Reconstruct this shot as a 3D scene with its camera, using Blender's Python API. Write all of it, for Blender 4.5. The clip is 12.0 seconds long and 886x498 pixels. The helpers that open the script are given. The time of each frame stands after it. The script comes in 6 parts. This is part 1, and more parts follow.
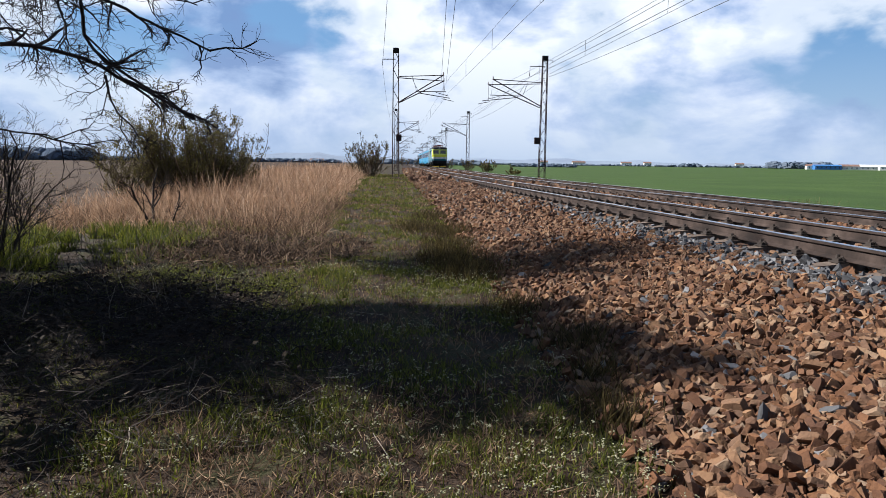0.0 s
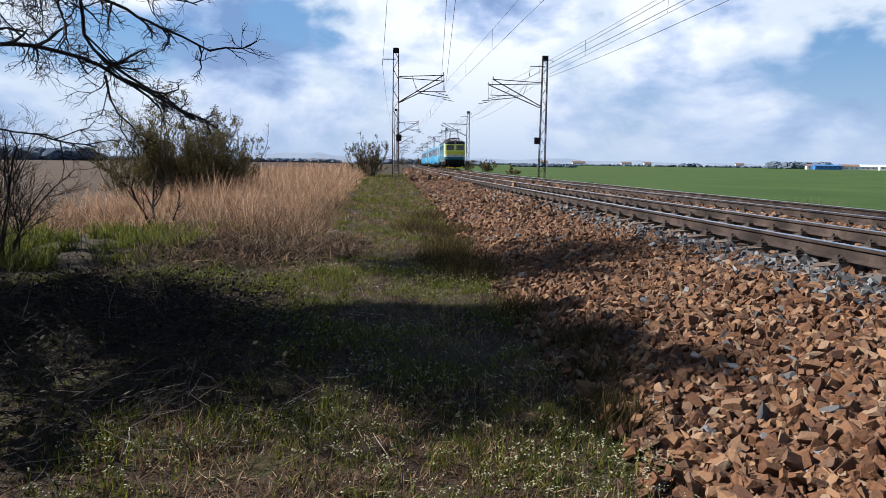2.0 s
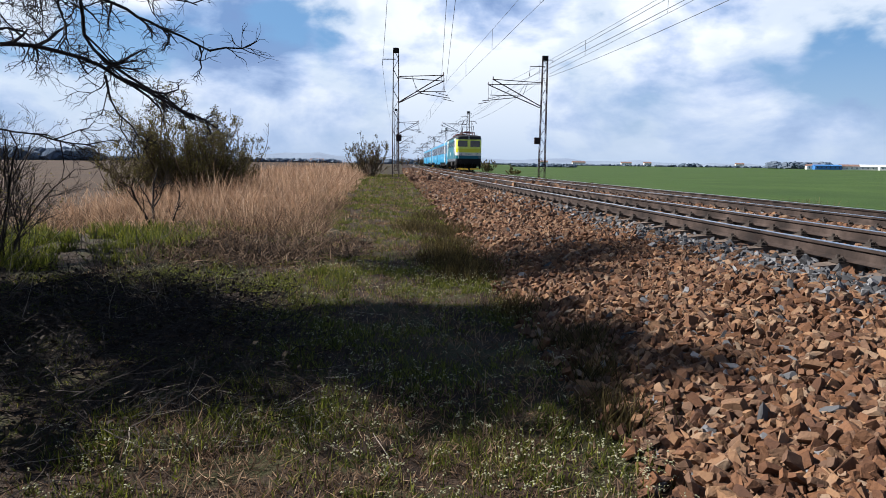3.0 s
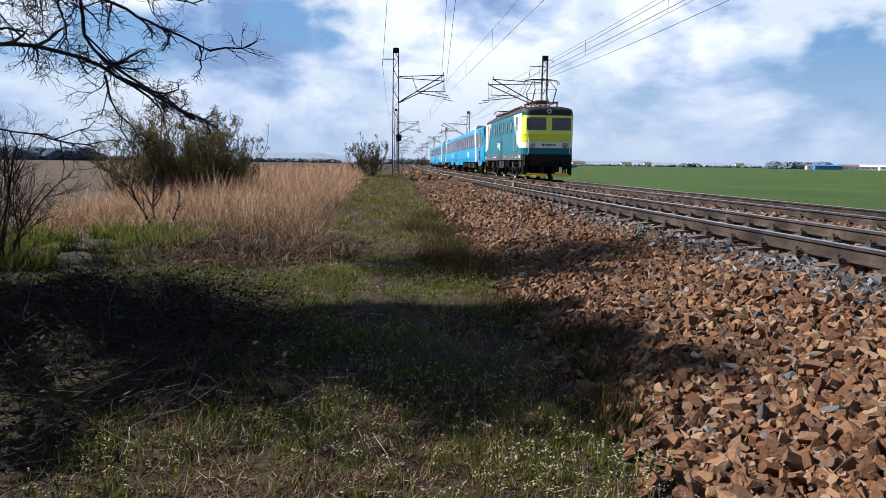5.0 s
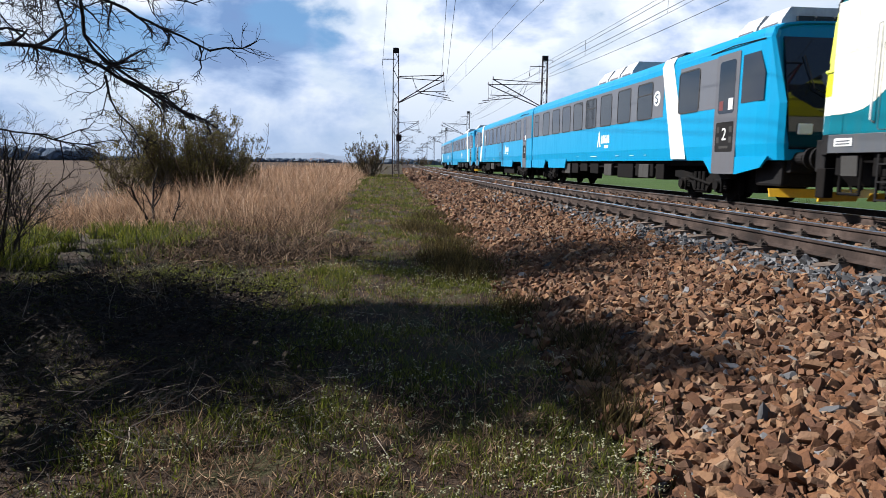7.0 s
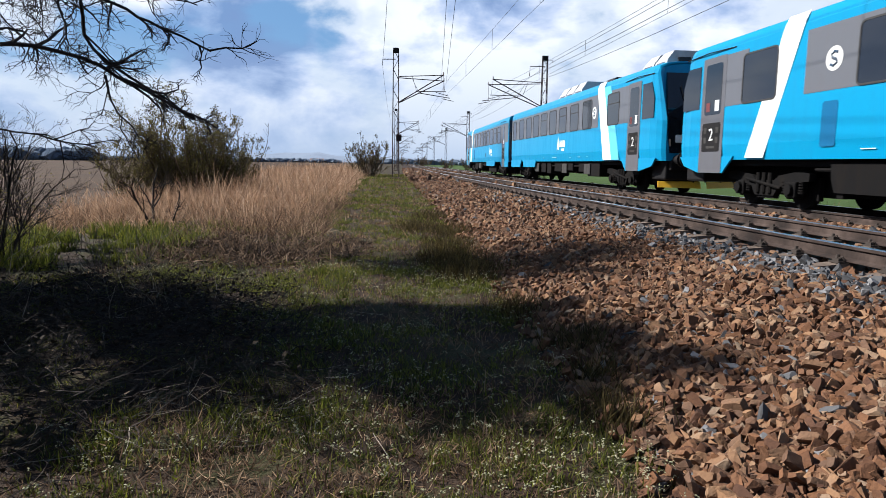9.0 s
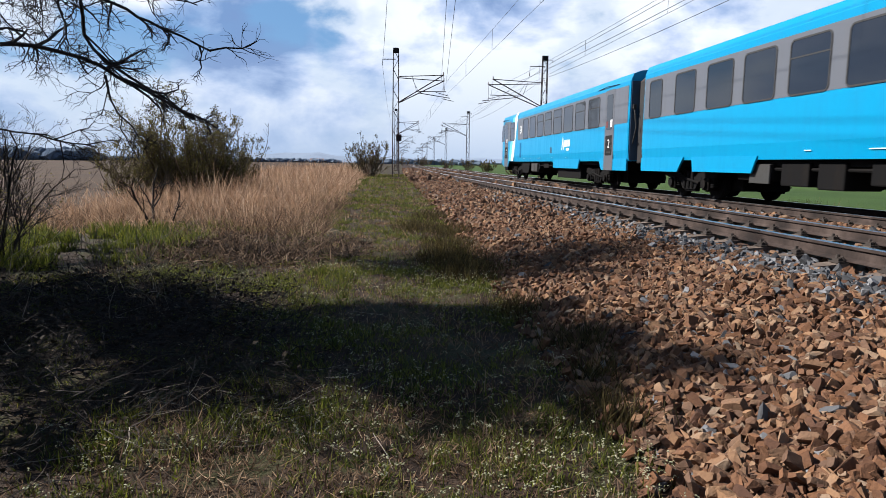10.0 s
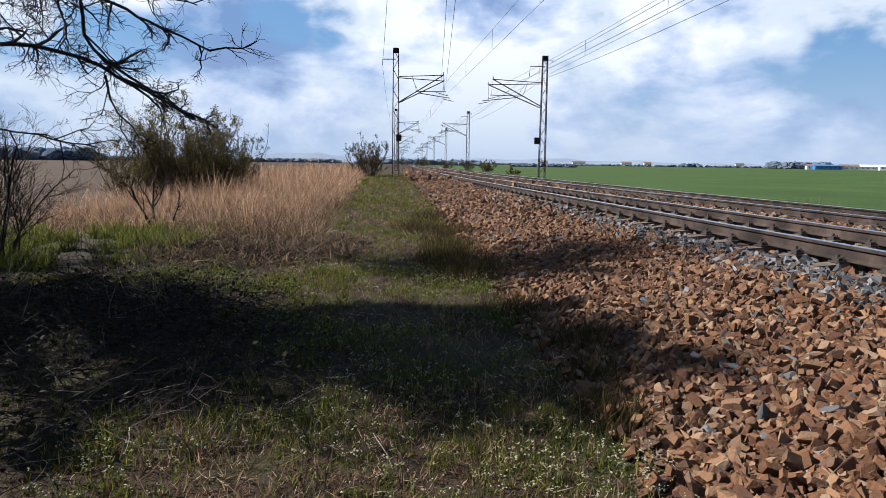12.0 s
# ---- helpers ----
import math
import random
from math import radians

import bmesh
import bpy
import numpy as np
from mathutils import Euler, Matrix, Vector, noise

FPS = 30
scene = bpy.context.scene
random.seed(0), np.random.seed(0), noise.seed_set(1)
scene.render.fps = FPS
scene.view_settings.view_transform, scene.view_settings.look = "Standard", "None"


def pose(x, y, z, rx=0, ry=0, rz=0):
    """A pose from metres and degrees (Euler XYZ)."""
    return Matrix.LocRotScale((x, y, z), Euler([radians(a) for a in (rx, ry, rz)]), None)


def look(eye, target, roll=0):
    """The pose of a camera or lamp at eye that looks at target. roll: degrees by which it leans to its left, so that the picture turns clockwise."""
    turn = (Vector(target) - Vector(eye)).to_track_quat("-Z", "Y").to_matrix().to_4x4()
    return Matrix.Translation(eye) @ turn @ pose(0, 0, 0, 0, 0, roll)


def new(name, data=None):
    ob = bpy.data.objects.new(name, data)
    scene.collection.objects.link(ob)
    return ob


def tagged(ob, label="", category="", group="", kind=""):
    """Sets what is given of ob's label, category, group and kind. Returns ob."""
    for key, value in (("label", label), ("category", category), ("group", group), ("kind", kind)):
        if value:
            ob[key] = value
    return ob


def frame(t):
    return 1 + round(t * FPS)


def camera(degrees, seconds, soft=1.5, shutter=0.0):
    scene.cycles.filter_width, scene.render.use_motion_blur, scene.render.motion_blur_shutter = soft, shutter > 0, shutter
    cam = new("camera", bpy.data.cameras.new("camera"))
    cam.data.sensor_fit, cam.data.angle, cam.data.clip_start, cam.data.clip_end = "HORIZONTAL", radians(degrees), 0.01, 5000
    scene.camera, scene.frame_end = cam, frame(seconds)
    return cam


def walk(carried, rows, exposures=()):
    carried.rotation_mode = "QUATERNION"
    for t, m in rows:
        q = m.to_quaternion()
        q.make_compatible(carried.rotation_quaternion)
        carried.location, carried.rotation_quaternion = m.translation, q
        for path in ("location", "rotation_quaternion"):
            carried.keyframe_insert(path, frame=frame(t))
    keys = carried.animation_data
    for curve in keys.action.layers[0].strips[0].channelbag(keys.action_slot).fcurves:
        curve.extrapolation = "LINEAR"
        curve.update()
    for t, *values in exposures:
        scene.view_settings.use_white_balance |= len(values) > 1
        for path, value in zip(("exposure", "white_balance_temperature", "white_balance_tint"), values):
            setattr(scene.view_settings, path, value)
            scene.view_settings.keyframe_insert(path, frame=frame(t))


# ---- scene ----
cam = camera(68.29, 12.0, soft=0.55, shutter=0.08)
EYE = (0.0, 0.0, 0.809)
POSE = Matrix.Translation(EYE) @ pose(0, 0, 0, 90 - 7.495, 0, -6.066) @ pose(0, 0, 0, 0, 0, 0.737)
walk(cam, [(0.0, POSE), (12.0, POSE)], exposures=[(0.0, 1.18), (12.0, 1.18)])

# ---------------------------------------------------------------- light
SUN_AZ, SUN_EL = radians(290), radians(40)      # azimuth clockwise from +Y, height
sun_dir = Vector((math.sin(SUN_AZ) * math.cos(SUN_EL), math.cos(SUN_AZ) * math.cos(SUN_EL), math.sin(SUN_EL)))
sun = new("sun", bpy.data.lights.new("sun", "SUN"))
sun.data.energy, sun.data.angle, sun.data.color = 5.0, radians(0.9), (1.0, 0.95, 0.89)
sun.matrix_world = look(sun_dir * 50, (0, 0, 0))

world = bpy.data.worlds.new("sky")
scene.world = world
world.use_nodes = True


class Nodes:
    """Small helper that adds nodes and links to a tree."""

    def __init__(self, tree):
        self.t = tree
        tree.nodes.clear()

    def add(self, kind, values=None, **props):
        n = self.t.nodes.new(kind)
        for k, v in props.items():
            setattr(n, k, v)
        for k, v in (values or {}).items():
            if isinstance(v, bpy.types.NodeSocket):
                self.t.links.new(v, n.inputs[k])
            else:
                n.inputs[k].default_value = v
        return n

    def math(self, op, a, b=0.0, clamp=False):
        return self.add("ShaderNodeMath", {0: a, 1: b}, operation=op, use_clamp=clamp).outputs[0]

    def mix(self, fac, a, b, blend="MIX"):
        n = self.add("ShaderNodeMix", {0: fac, 6: a, 7: b}, data_type="RGBA", blend_type=blend)
        return n.outputs[2]

    def ramp(self, fac, stops, interp="LINEAR"):
        n = self.add("ShaderNodeValToRGB", {0: fac})
        r = n.color_ramp
        r.interpolation = interp
        while len(r.elements) < len(stops):
            r.elements.new(0.5)
        for e, (p, c) in zip(r.elements, stops):
            e.position = p
            e.color = (c, c, c, 1) if isinstance(c, (int, float)) else (*c, 1)
        return n.outputs[0]

    def noise(self, vec, scale, detail=4.0, rough=0.55, distortion=0.0):
        v = {"Scale": scale, "Detail": detail, "Roughness": rough, "Distortion": distortion}
        if vec is not None:
            v["Vector"] = vec
        return self.add("ShaderNodeTexNoise", v).outputs[0]


def build_sky():
    """Broken bright cloud towards the horizon, clear blue overhead."""
    n = Nodes(world.node_tree)
    co = n.add("ShaderNodeTexCoord").outputs["Generated"]
    sky = n.add("ShaderNodeTexSky", sky_type="NISHITA", sun_disc=False, sun_elevation=SUN_EL, sun_rotation=SUN_AZ,
                air_density=1.0, dust_density=0.4, ozone_density=3.0).outputs[0]
    sep = n.add("ShaderNodeSeparateXYZ", {0: co}).outputs
    up = n.math("MAXIMUM", sep[2], 0.0)
    den = n.math("ADD", up, 0.14)
    # cloud deck: direction projected on a flat layer
    flat = n.add("ShaderNodeCombineXYZ", {0: n.math("DIVIDE", sep[0], den), 1: n.math("DIVIDE", sep[1], den), 2: CLOUD_SEED}).outputs[0]
    ball = n.add("ShaderNodeMapping", {0: co, 1: (0.35, 0.1, 0.0), 3: (1.0, 1.0, 1.9)}).outputs[0]
    def lobe(bearing, elev, width):
        d = Vector((math.sin(radians(bearing)) * math.cos(radians(elev)), math.cos(radians(bearing)) * math.cos(radians(elev)), math.sin(radians(elev))))
        dot = n.add("ShaderNodeVectorMath", {0: co, 1: d}, operation="DOT_PRODUCT").outputs["Value"]
        return n.ramp(dot, [(math.cos(radians(width)), 0.0), (1.0 - (1 - math.cos(radians(width))) * 0.15, 1.0)], "EASE")
    puff = n.noise(ball, 6.5, 6.0, 0.52, 0.15)
    wide = n.noise(ball, 2.4, 4.0, 0.5, 0.2)
    # gaps of blue
    gap = n.math("MAXIMUM", lobe(-6, 12, 4.5), n.math("MULTIPLY", lobe(36, 10, 7), 0.6))
    gap = n.math("MAXIMUM", gap, n.math("MULTIPLY", lobe(-23, 6, 8), 0.5))
    cover = n.math("SUBTRACT", n.math("ADD", n.math("MULTIPLY", puff, 0.5), n.math("MULTIPLY", wide, 0.5)), n.math("MULTIPLY", gap, 0.17))
    mask = n.ramp(cover, [(0.34, 0.0), (0.42, 0.7), (0.50, 1.0)], "EASE")
    mask = n.math("MULTIPLY", mask, n.ramp(up, [(0.28, 1.0), (0.44, 0.0)]))
    # grey-blue undersides of the heavier clouds, white heads between them
    heavy = n.math("MAXIMUM", lobe(-12, 9, 8), n.math("MULTIPLY", lobe(25, 5, 12), 0.2))
    head = n.math("MAXIMUM", lobe(-1, 8, 8), n.math("MULTIPLY", lobe(14, 11, 11), 0.7))
    shade = n.math("SUBTRACT", n.noise(ball, 4.6, 7.0, 0.55, 0.2), n.math("MULTIPLY", heavy, 0.15))
    shade = n.math("ADD", shade, n.math("MULTIPLY", head, 0.09))
    thick = n.ramp(shade, [(0.36, (0.24, 0.36, 0.60)), (0.43, (0.48, 0.60, 0.82)), (0.49, (0.80, 0.86, 0.99)), (0.55, (1.10, 1.10, 1.08))])
    cloud = n.mix(1.0, thick, (7.9, 8.45, 9.4, 1), "MULTIPLY")
    deep = n.mix(n.ramp(up, [(0.2, 0.6), (0.5, 0.0)]), sky, (1.3, 3.3, 6.6, 1))
    col = n.mix(mask, deep, cloud)
    haze = n.ramp(up, [(0.0, 0.85), (0.06, 0.5), (0.17, 0.0)])
    col = n.mix(haze, col, (4.0, 5.2, 7.2, 1))
    bg = n.add("ShaderNodeBackground", {0: col, 1: 0.05}).outputs[0]
    n.add("ShaderNodeOutputWorld", {0: bg})


CLOUD_SEED = 3.7
build_sky()

# ---------------------------------------------------------------- materials


def material(name, build=None, color=(0.5, 0.5, 0.5), rough=0.6, metal=0.0, spec=0.5):
    m = bpy.data.materials.new(name)
    m.use_nodes = True
    n = Nodes(m.node_tree)
    bsdf = n.add("ShaderNodeBsdfPrincipled", {"Base Color": (*color, 1), "Roughness": rough, "Metallic": metal, "Specular IOR Level": spec})
    n.out = n.add("ShaderNodeOutputMaterial", {0: bsdf.outputs[0]})
    if build:
        build(n, bsdf)
    return m


def link(n, a, node, key):
    n.t.links.new(a, node.inputs[key])


def bump(n, bsdf, height, strength=0.4, dist=0.02):
    b = n.add("ShaderNodeBump", {"Height": height, "Strength": strength, "Distance": dist})
    link(n, b.outputs[0], bsdf, "Normal")


def worn_paint(name, color, rough=0.4, dirt=(0.09, 0.075, 0.06), amount=0.25, spec=0.5):
    """Paint with road dust and faint streaks."""
    def b(n, bsdf):
        co = n.add("ShaderNodeTexCoord").outputs["Object"]
        stretch = n.add("ShaderNodeMapping", {0: co, 3: (3.0, 3.0, 0.5)}).outputs[0]
        f1 = n.ramp(n.noise(stretch, 1.6, 6.0, 0.65), [(0.45, 0.0), (0.75, amount)])
        f2 = n.ramp(n.noise(co, 14.0, 4.0), [(0.5, 0.0), (0.8, amount * 0.5)])
        fac = n.math("ADD", f1, f2, True)
        link(n, n.mix(fac, (*color, 1), (*dirt, 1)), bsdf, "Base Color")
        link(n, n.math("ADD", n.math("MULTIPLY", fac, 0.6), rough, True), bsdf, "Roughness")
    return material(name, b, color, rough, 0.0, spec)


def varied(name, stops, scale=3.0, rough=0.9, fine=40.0, strength=0.5, dist=0.02, island=False, spec=0.2, amount=0.35, thin=0.0):
    """Natural stuff: colours picked by piece and by two scales of noise."""
    def b(n, bsdf):
        geo = n.add("ShaderNodeNewGeometry")
        pos = geo.outputs["Position"]
        a = n.noise(pos, scale, 4.0, 0.6)
        f = n.noise(pos, fine, 3.0, 0.6)
        if island:
            fac = n.math("ADD", n.math("MULTIPLY", geo.outputs["Random Per Island"], 0.75), n.math("MULTIPLY", a, 0.25))
        else:
            fac = n.ramp(a, [(0.3, 0.0), (0.7, 1.0)])
        col = n.ramp(fac, stops)
        dark = n.math("SUBTRACT", 1.0 + amount / 2, n.math("MULTIPLY", f, amount))
        col = n.mix(1.0, col, n.add("ShaderNodeCombineXYZ", {0: dark, 1: dark, 2: dark}).outputs[0], "MULTIPLY")
        link(n, col, bsdf, "Base Color")
        if thin:
            glow = n.add("ShaderNodeBsdfTranslucent", {0: col}).outputs[0]
            link(n, n.add("ShaderNodeMixShader", {0: thin, 1: bsdf.outputs[0], 2: glow}).outputs[0], n.out, 0)
        if strength:
            bump(n, bsdf, f, strength, dist)
    return material(name, b, stops[0][1], rough, 0.0, spec)


M_SOIL = varied("path_soil", [(0.0, (0.012, 0.008, 0.006)), (0.45, (0.032, 0.020, 0.013)), (0.7, (0.026, 0.028, 0.009)), (1.0, (0.065, 0.042, 0.028))], 2.2, 0.95, 45, 0.9, 0.03)
M_FALLOW = varied("fallow_field", [(0.0, (0.027, 0.0145, 0.008)), (0.5, (0.037, 0.021, 0.011)), (1.0, (0.052, 0.030, 0.017))], 0.12, 0.95, 4.0, 0.6, 0.1)
M_WHEAT = varied("young_wheat", [(0.0, (0.020, 0.044, 0.006)), (0.5, (0.028, 0.057, 0.008)), (1.0, (0.040, 0.072, 0.012))], 0.08, 0.9, 3.0, 0.6, 0.1)
# near-black bed colour paints the shade in gaps between the stones
M_BED = varied("ballast_bed_gap_shade", [(0.0, (0.010, 0.006, 0.005)), (1.0, (0.034, 0.020, 0.014))], 9.0, 0.95, 50, 0.8, 0.03)
M_STONE = varied("ballast_stone", [(0.0, (0.022, 0.011, 0.008)), (0.18, (0.055, 0.025, 0.014)), (0.42, (0.125, 0.058, 0.028)), (0.6, (0.085, 0.050, 0.033)), (0.78, (0.19, 0.105, 0.056)), (0.90, (0.15, 0.115, 0.085)), (0.985, (0.21, 0.18, 0.155)), (1.0, (0.45, 0.42, 0.38))], 6.0, 0.85, 55, 0.6, 0.014, True, 0.25, 0.75)
M_GREYSTONE = varied("fresh_ballast", [(0.0, (0.024, 0.025, 0.028)), (0.6, (0.070, 0.072, 0.078)), (1.0, (0.20, 0.20, 0.21))], 6.0, 0.85, 45, 0.4, 0.01, True, 0.3)
M_SLEEPER = varied("sleeper_concrete", [(0.0, (0.06, 0.044, 0.036)), (1.0, (0.14, 0.108, 0.088))], 5.0, 0.9, 50, 0.4, 0.01)
M_RUST = varied("rusty_rail", [(0.0, (0.010, 0.0075, 0.007)), (0.5, (0.030, 0.021, 0.018)), (1.0, (0.068, 0.049, 0.042))], 2.2, 0.85, 30, 0.3, 0.01)
M_CLIP = material("clip_iron", None, (0.03, 0.022, 0.018), 0.8, 0.2)
M_RAILTOP = material("polished_rail_head", None, (0.62, 0.64, 0.68), 0.28, 1.0)
M_MAST = varied("mast_steel", [(0.0, (0.011, 0.008, 0.009)), (1.0, (0.034, 0.022, 0.022))], 3.0, 0.85, 30, 0.2, 0.01)
M_WIRE = material("copper_wire", None, (0.06, 0.07, 0.075), 0.6, 0.4)
M_INSUL = material("insulator", None, (0.12, 0.06, 0.04), 0.35)

M_TEAL = worn_paint("teal_paint", (0.0, 0.100, 0.140), 0.3, (0.02, 0.055, 0.065), 0.15, 0.2)
M_CREAM = worn_paint("cream_paint", (0.56, 0.56, 0.50), 0.38, amount=0.12)
M_LIME = worn_paint("lime_paint", (0.56, 0.62, 0.09), 0.35, amount=0.06)
M_LIMEDARK = worn_paint("lime_belt_paint", (0.50, 0.50, 0.0), 0.35, amount=0.06)
M_NAVY = worn_paint("navy_paint", (0.012, 0.04, 0.08), 0.45, amount=0.2)
M_FRAME = worn_paint("frame_grey_paint", (0.048, 0.056, 0.068), 0.5, amount=0.25)
M_ROOF = worn_paint("roof_grey_paint", (0.016, 0.018, 0.022), 0.6, (0.03, 0.026, 0.024), 0.3, 0.25)
M_SKY = worn_paint("sky_blue_paint", (0.0, 0.195, 0.375), 0.3, (0.01, 0.14, 0.26), 0.2, 0.2)
M_VENT = worn_paint("vent_blue_paint", (0.0, 0.085, 0.20), 0.5, amount=0.05, spec=0.2)
M_PALE = worn_paint("pale_blue_paint", (0.08, 0.40, 0.56), 0.3, amount=0.06)
M_BAND = worn_paint("grey_band_paint", (0.085, 0.092, 0.108), 0.35, amount=0.10)
M_DOOR = worn_paint("door_grey_paint", (0.075, 0.078, 0.090), 0.4, amount=0.12)
M_WHITE = worn_paint("white_paint", (0.66, 0.68, 0.68), 0.4, amount=0.08)
M_BLACK = worn_paint("black_paint", (0.006, 0.006, 0.007), 0.7, amount=0.08, spec=0.15)
# near-black base holds the shade under the train; brown dirt over it
M_UNDER = worn_paint("underframe_dirt_and_shade", (0.0045, 0.0045, 0.005), 0.9, (0.020, 0.016, 0.013), 0.35, 0.1)
M_BOX = worn_paint("equipment_box_grey", (0.034, 0.034, 0.034), 0.7, (0.03, 0.025, 0.02), 0.5, 0.2)
M_YELLOW = worn_paint("guard_yellow_paint", (0.62, 0.36, 0.01), 0.5, amount=0.25)
M_RED = worn_paint("red_oxide_paint", (0.10, 0.014, 0.016), 0.6, (0.03, 0.02, 0.02), 0.4)
M_GLASS = material("tinted_glass", None, (0.006, 0.008, 0.012), 0.05, 0.0, 0.85)
M_CABGLASS = material("cab_glass", None, (0.014, 0.022, 0.034), 0.06, 0.0, 0.4)
M_SIDEGLASS = material("brown_cab_window", None, (0.035, 0.026, 0.020), 0.15, 0.0, 0.4)
# lighter grey base stands in for sky reflected in the portholes
M_PORTGLASS = material("porthole_glass_sky_grey", None, (0.055, 0.062, 0.075), 0.2, 0.0, 0.5)
M_RUBBER = material("black_rubber", None, (0.01, 0.01, 0.011), 0.7)
M_LAMPGLASS = material("lamp_glass", None, (0.75, 0.75, 0.72), 0.1, 0.0, 0.8)
M_UNIT = worn_paint("roof_unit_grey", (0.34, 0.36, 0.38), 0.6, amount=0.3)
M_WHEELRIM = material("white_tyre_ring", None, (0.42, 0.42, 0.40), 0.7)

# ---------------------------------------------------------------- mesh helpers


def part(name, bm, mat, parent=None, label="", smooth=False):
    """Links a bmesh as one mesh object, under a thing or part."""
    me = bpy.data.meshes.new(name)
    bmesh.ops.recalc_face_normals(bm, faces=bm.faces)
    bm.to_mesh(me)
    bm.free()
    for m in (mat if isinstance(mat, (list, tuple)) else [mat]):
        me.materials.append(m)
    if smooth:
        me.polygons.foreach_set("use_smooth", [True] * len(me.polygons))
    ob = new(name, me)
    if parent:
        ob.parent = parent
    if label:
        ob["label"] = label
    return ob


def holder(name, m=None):
    ob = new(name)
    ob.empty_display_size = 0.2
    if m is not None:
        ob.matrix_basis = m
    return ob


def box(bm, x0, x1, y0, y1, z0, z1, bevel=0.0, mat=0):
    v = [bm.verts.new((x, y, z)) for x in (x0, x1) for y in (y0, y1) for z in (z0, z1)]
    fs = [bm.faces.new([v[i] for i in q]) for q in ((0, 1, 3, 2), (4, 6, 7, 5), (0, 4, 5, 1), (2, 3, 7, 6), (0, 2, 6, 4), (1, 5, 7, 3))]
    for f in fs:
        f.material_index = mat
    if bevel:
        es = {e for f in fs for e in f.edges}
        bmesh.ops.bevel(bm, geom=list(es), offset=bevel, segments=2, affect="EDGES", profile=0.5)


def tube(bm, pts, r, sides=6, r1=None, cap=True):
    """A round bar through the points, tapering from r to r1."""
    pts = [Vector(p) for p in pts]
    rings = []
    for i, p in enumerate(pts):
        d = (pts[min(i + 1, len(pts) - 1)] - pts[max(i - 1, 0)]).normalized()
        a = d.cross(Vector((0, 0, 1)) if abs(d.z) < 0.9 else Vector((1, 0, 0))).normalized()
        b = d.cross(a)
        k = r + ((r1 if r1 is not None else r) - r) * i / max(1, len(pts) - 1)
        rings.append([bm.verts.new(p + (a * math.cos(2 * math.pi * j / sides) + b * math.sin(2 * math.pi * j / sides)) * k) for j in range(sides)])
    for q, s in zip(rings, rings[1:]):
        for j in range(sides):
            bm.faces.new((q[j], q[(j + 1) % sides], s[(j + 1) % sides], s[j]))
    if cap:
        bm.faces.new(rings[0][::-1])
        bm.faces.new(rings[-1])


def disc(bm, c, axis, r, depth, sides=20, r1=None, mat=0):
    """A cylinder from c along axis ('x', 'y' or 'z')."""
    d = {"x": Vector((1, 0, 0)), "y": Vector((0, 1, 0)), "z": Vector((0, 0, 1))}[axis]
    n0 = len(bm.faces)
    tube(bm, [Vector(c), Vector(c) + d * depth], r, sides, r1)
    bm.faces.ensure_lookup_table()
    for f in bm.faces[n0:]:
        f.material_index = mat


def loft(bm, rings, closed=True, caps=True):
    rows = [[bm.verts.new(p) for p in ring] for ring in rings]
    k = len(rows[0])
    for a, b in zip(rows, rows[1:]):
        for j in range(k if closed else k - 1):
            bm.faces.new((a[j], a[(j + 1) % k], b[(j + 1) % k], b[j]))
    if caps:
        bm.faces.new(rows[0][::-1])
        bm.faces.new(rows[-1])


def plate(bm, pts, normal, depth=0.004):
    """A thin slab: polygon pts pushed out along normal."""
    n = Vector(normal) * depth
    a = [bm.verts.new(Vector(p)) for p in pts]
    b = [bm.verts.new(Vector(p) + n) for p in pts]
    bm.faces.new(a[::-1])
    bm.faces.new(b)
    for i in range(len(pts)):
        j = (i + 1) % len(pts)
        bm.faces.new((a[i], a[j], b[j], b[i]))


def round_rect(y0, y1, z0, z1, r, n=4):
    out = []
    for cy, cz, a0 in ((y1 - r, z1 - r, 0), (y0 + r, z1 - r, 90), (y0 + r, z0 + r, 180), (y1 - r, z0 + r, 270)):
        for i in range(n + 1):
            a = radians(a0 + 90 * i / n)
            out.append((cy + r * math.cos(a), cz + r * math.sin(a)))
    return out


def mesh_object(name, verts, faces, mats, index=None, parent=None):
    me = bpy.data.meshes.new(name)
    verts = np.asarray(verts, np.float32)
    faces = np.asarray(faces, np.int32)
    k = faces.shape[1]
    me.vertices.add(len(verts))
    me.vertices.foreach_set("co", verts.ravel())
    me.loops.add(faces.size)
    me.loops.foreach_set("vertex_index", faces.ravel())
    me.polygons.add(len(faces))
    me.polygons.foreach_set("loop_start", np.arange(0, faces.size, k, dtype=np.int32))
    me.polygons.foreach_set("loop_total", np.full(len(faces), k, np.int32))
    for m in mats:
        me.materials.append(m)
    if index is not None:
        me.polygons.foreach_set("material_index", np.asarray(index, np.int32))
    me.polygons.foreach_set("use_smooth", [False] * len(faces))
    me.update(calc_edges=True)
    me.validate()
    ob = new(name, me)
    if parent:
        ob.parent = parent
    return ob


def insulator(bm, x, y, z, h, r=0.09):
    for k in range(4):
        disc(bm, (x, y, z + h * k / 4), "z", r, h * 0.12, 10, r * 0.55)
    tube(bm, [(x, y, z), (x, y, z + h)], r * 0.4, 6)


# ---------------------------------------------------------------- the lie of the land
RAIL_X, SPACING, FAR_Z, GRADE = 5.062, 3.907, -0.0425, -0.000755
GAUGE = 1.507                       # between rail centres
NEAR_C, FAR_C = RAIL_X + GAUGE / 2, RAIL_X + SPACING + GAUGE / 2


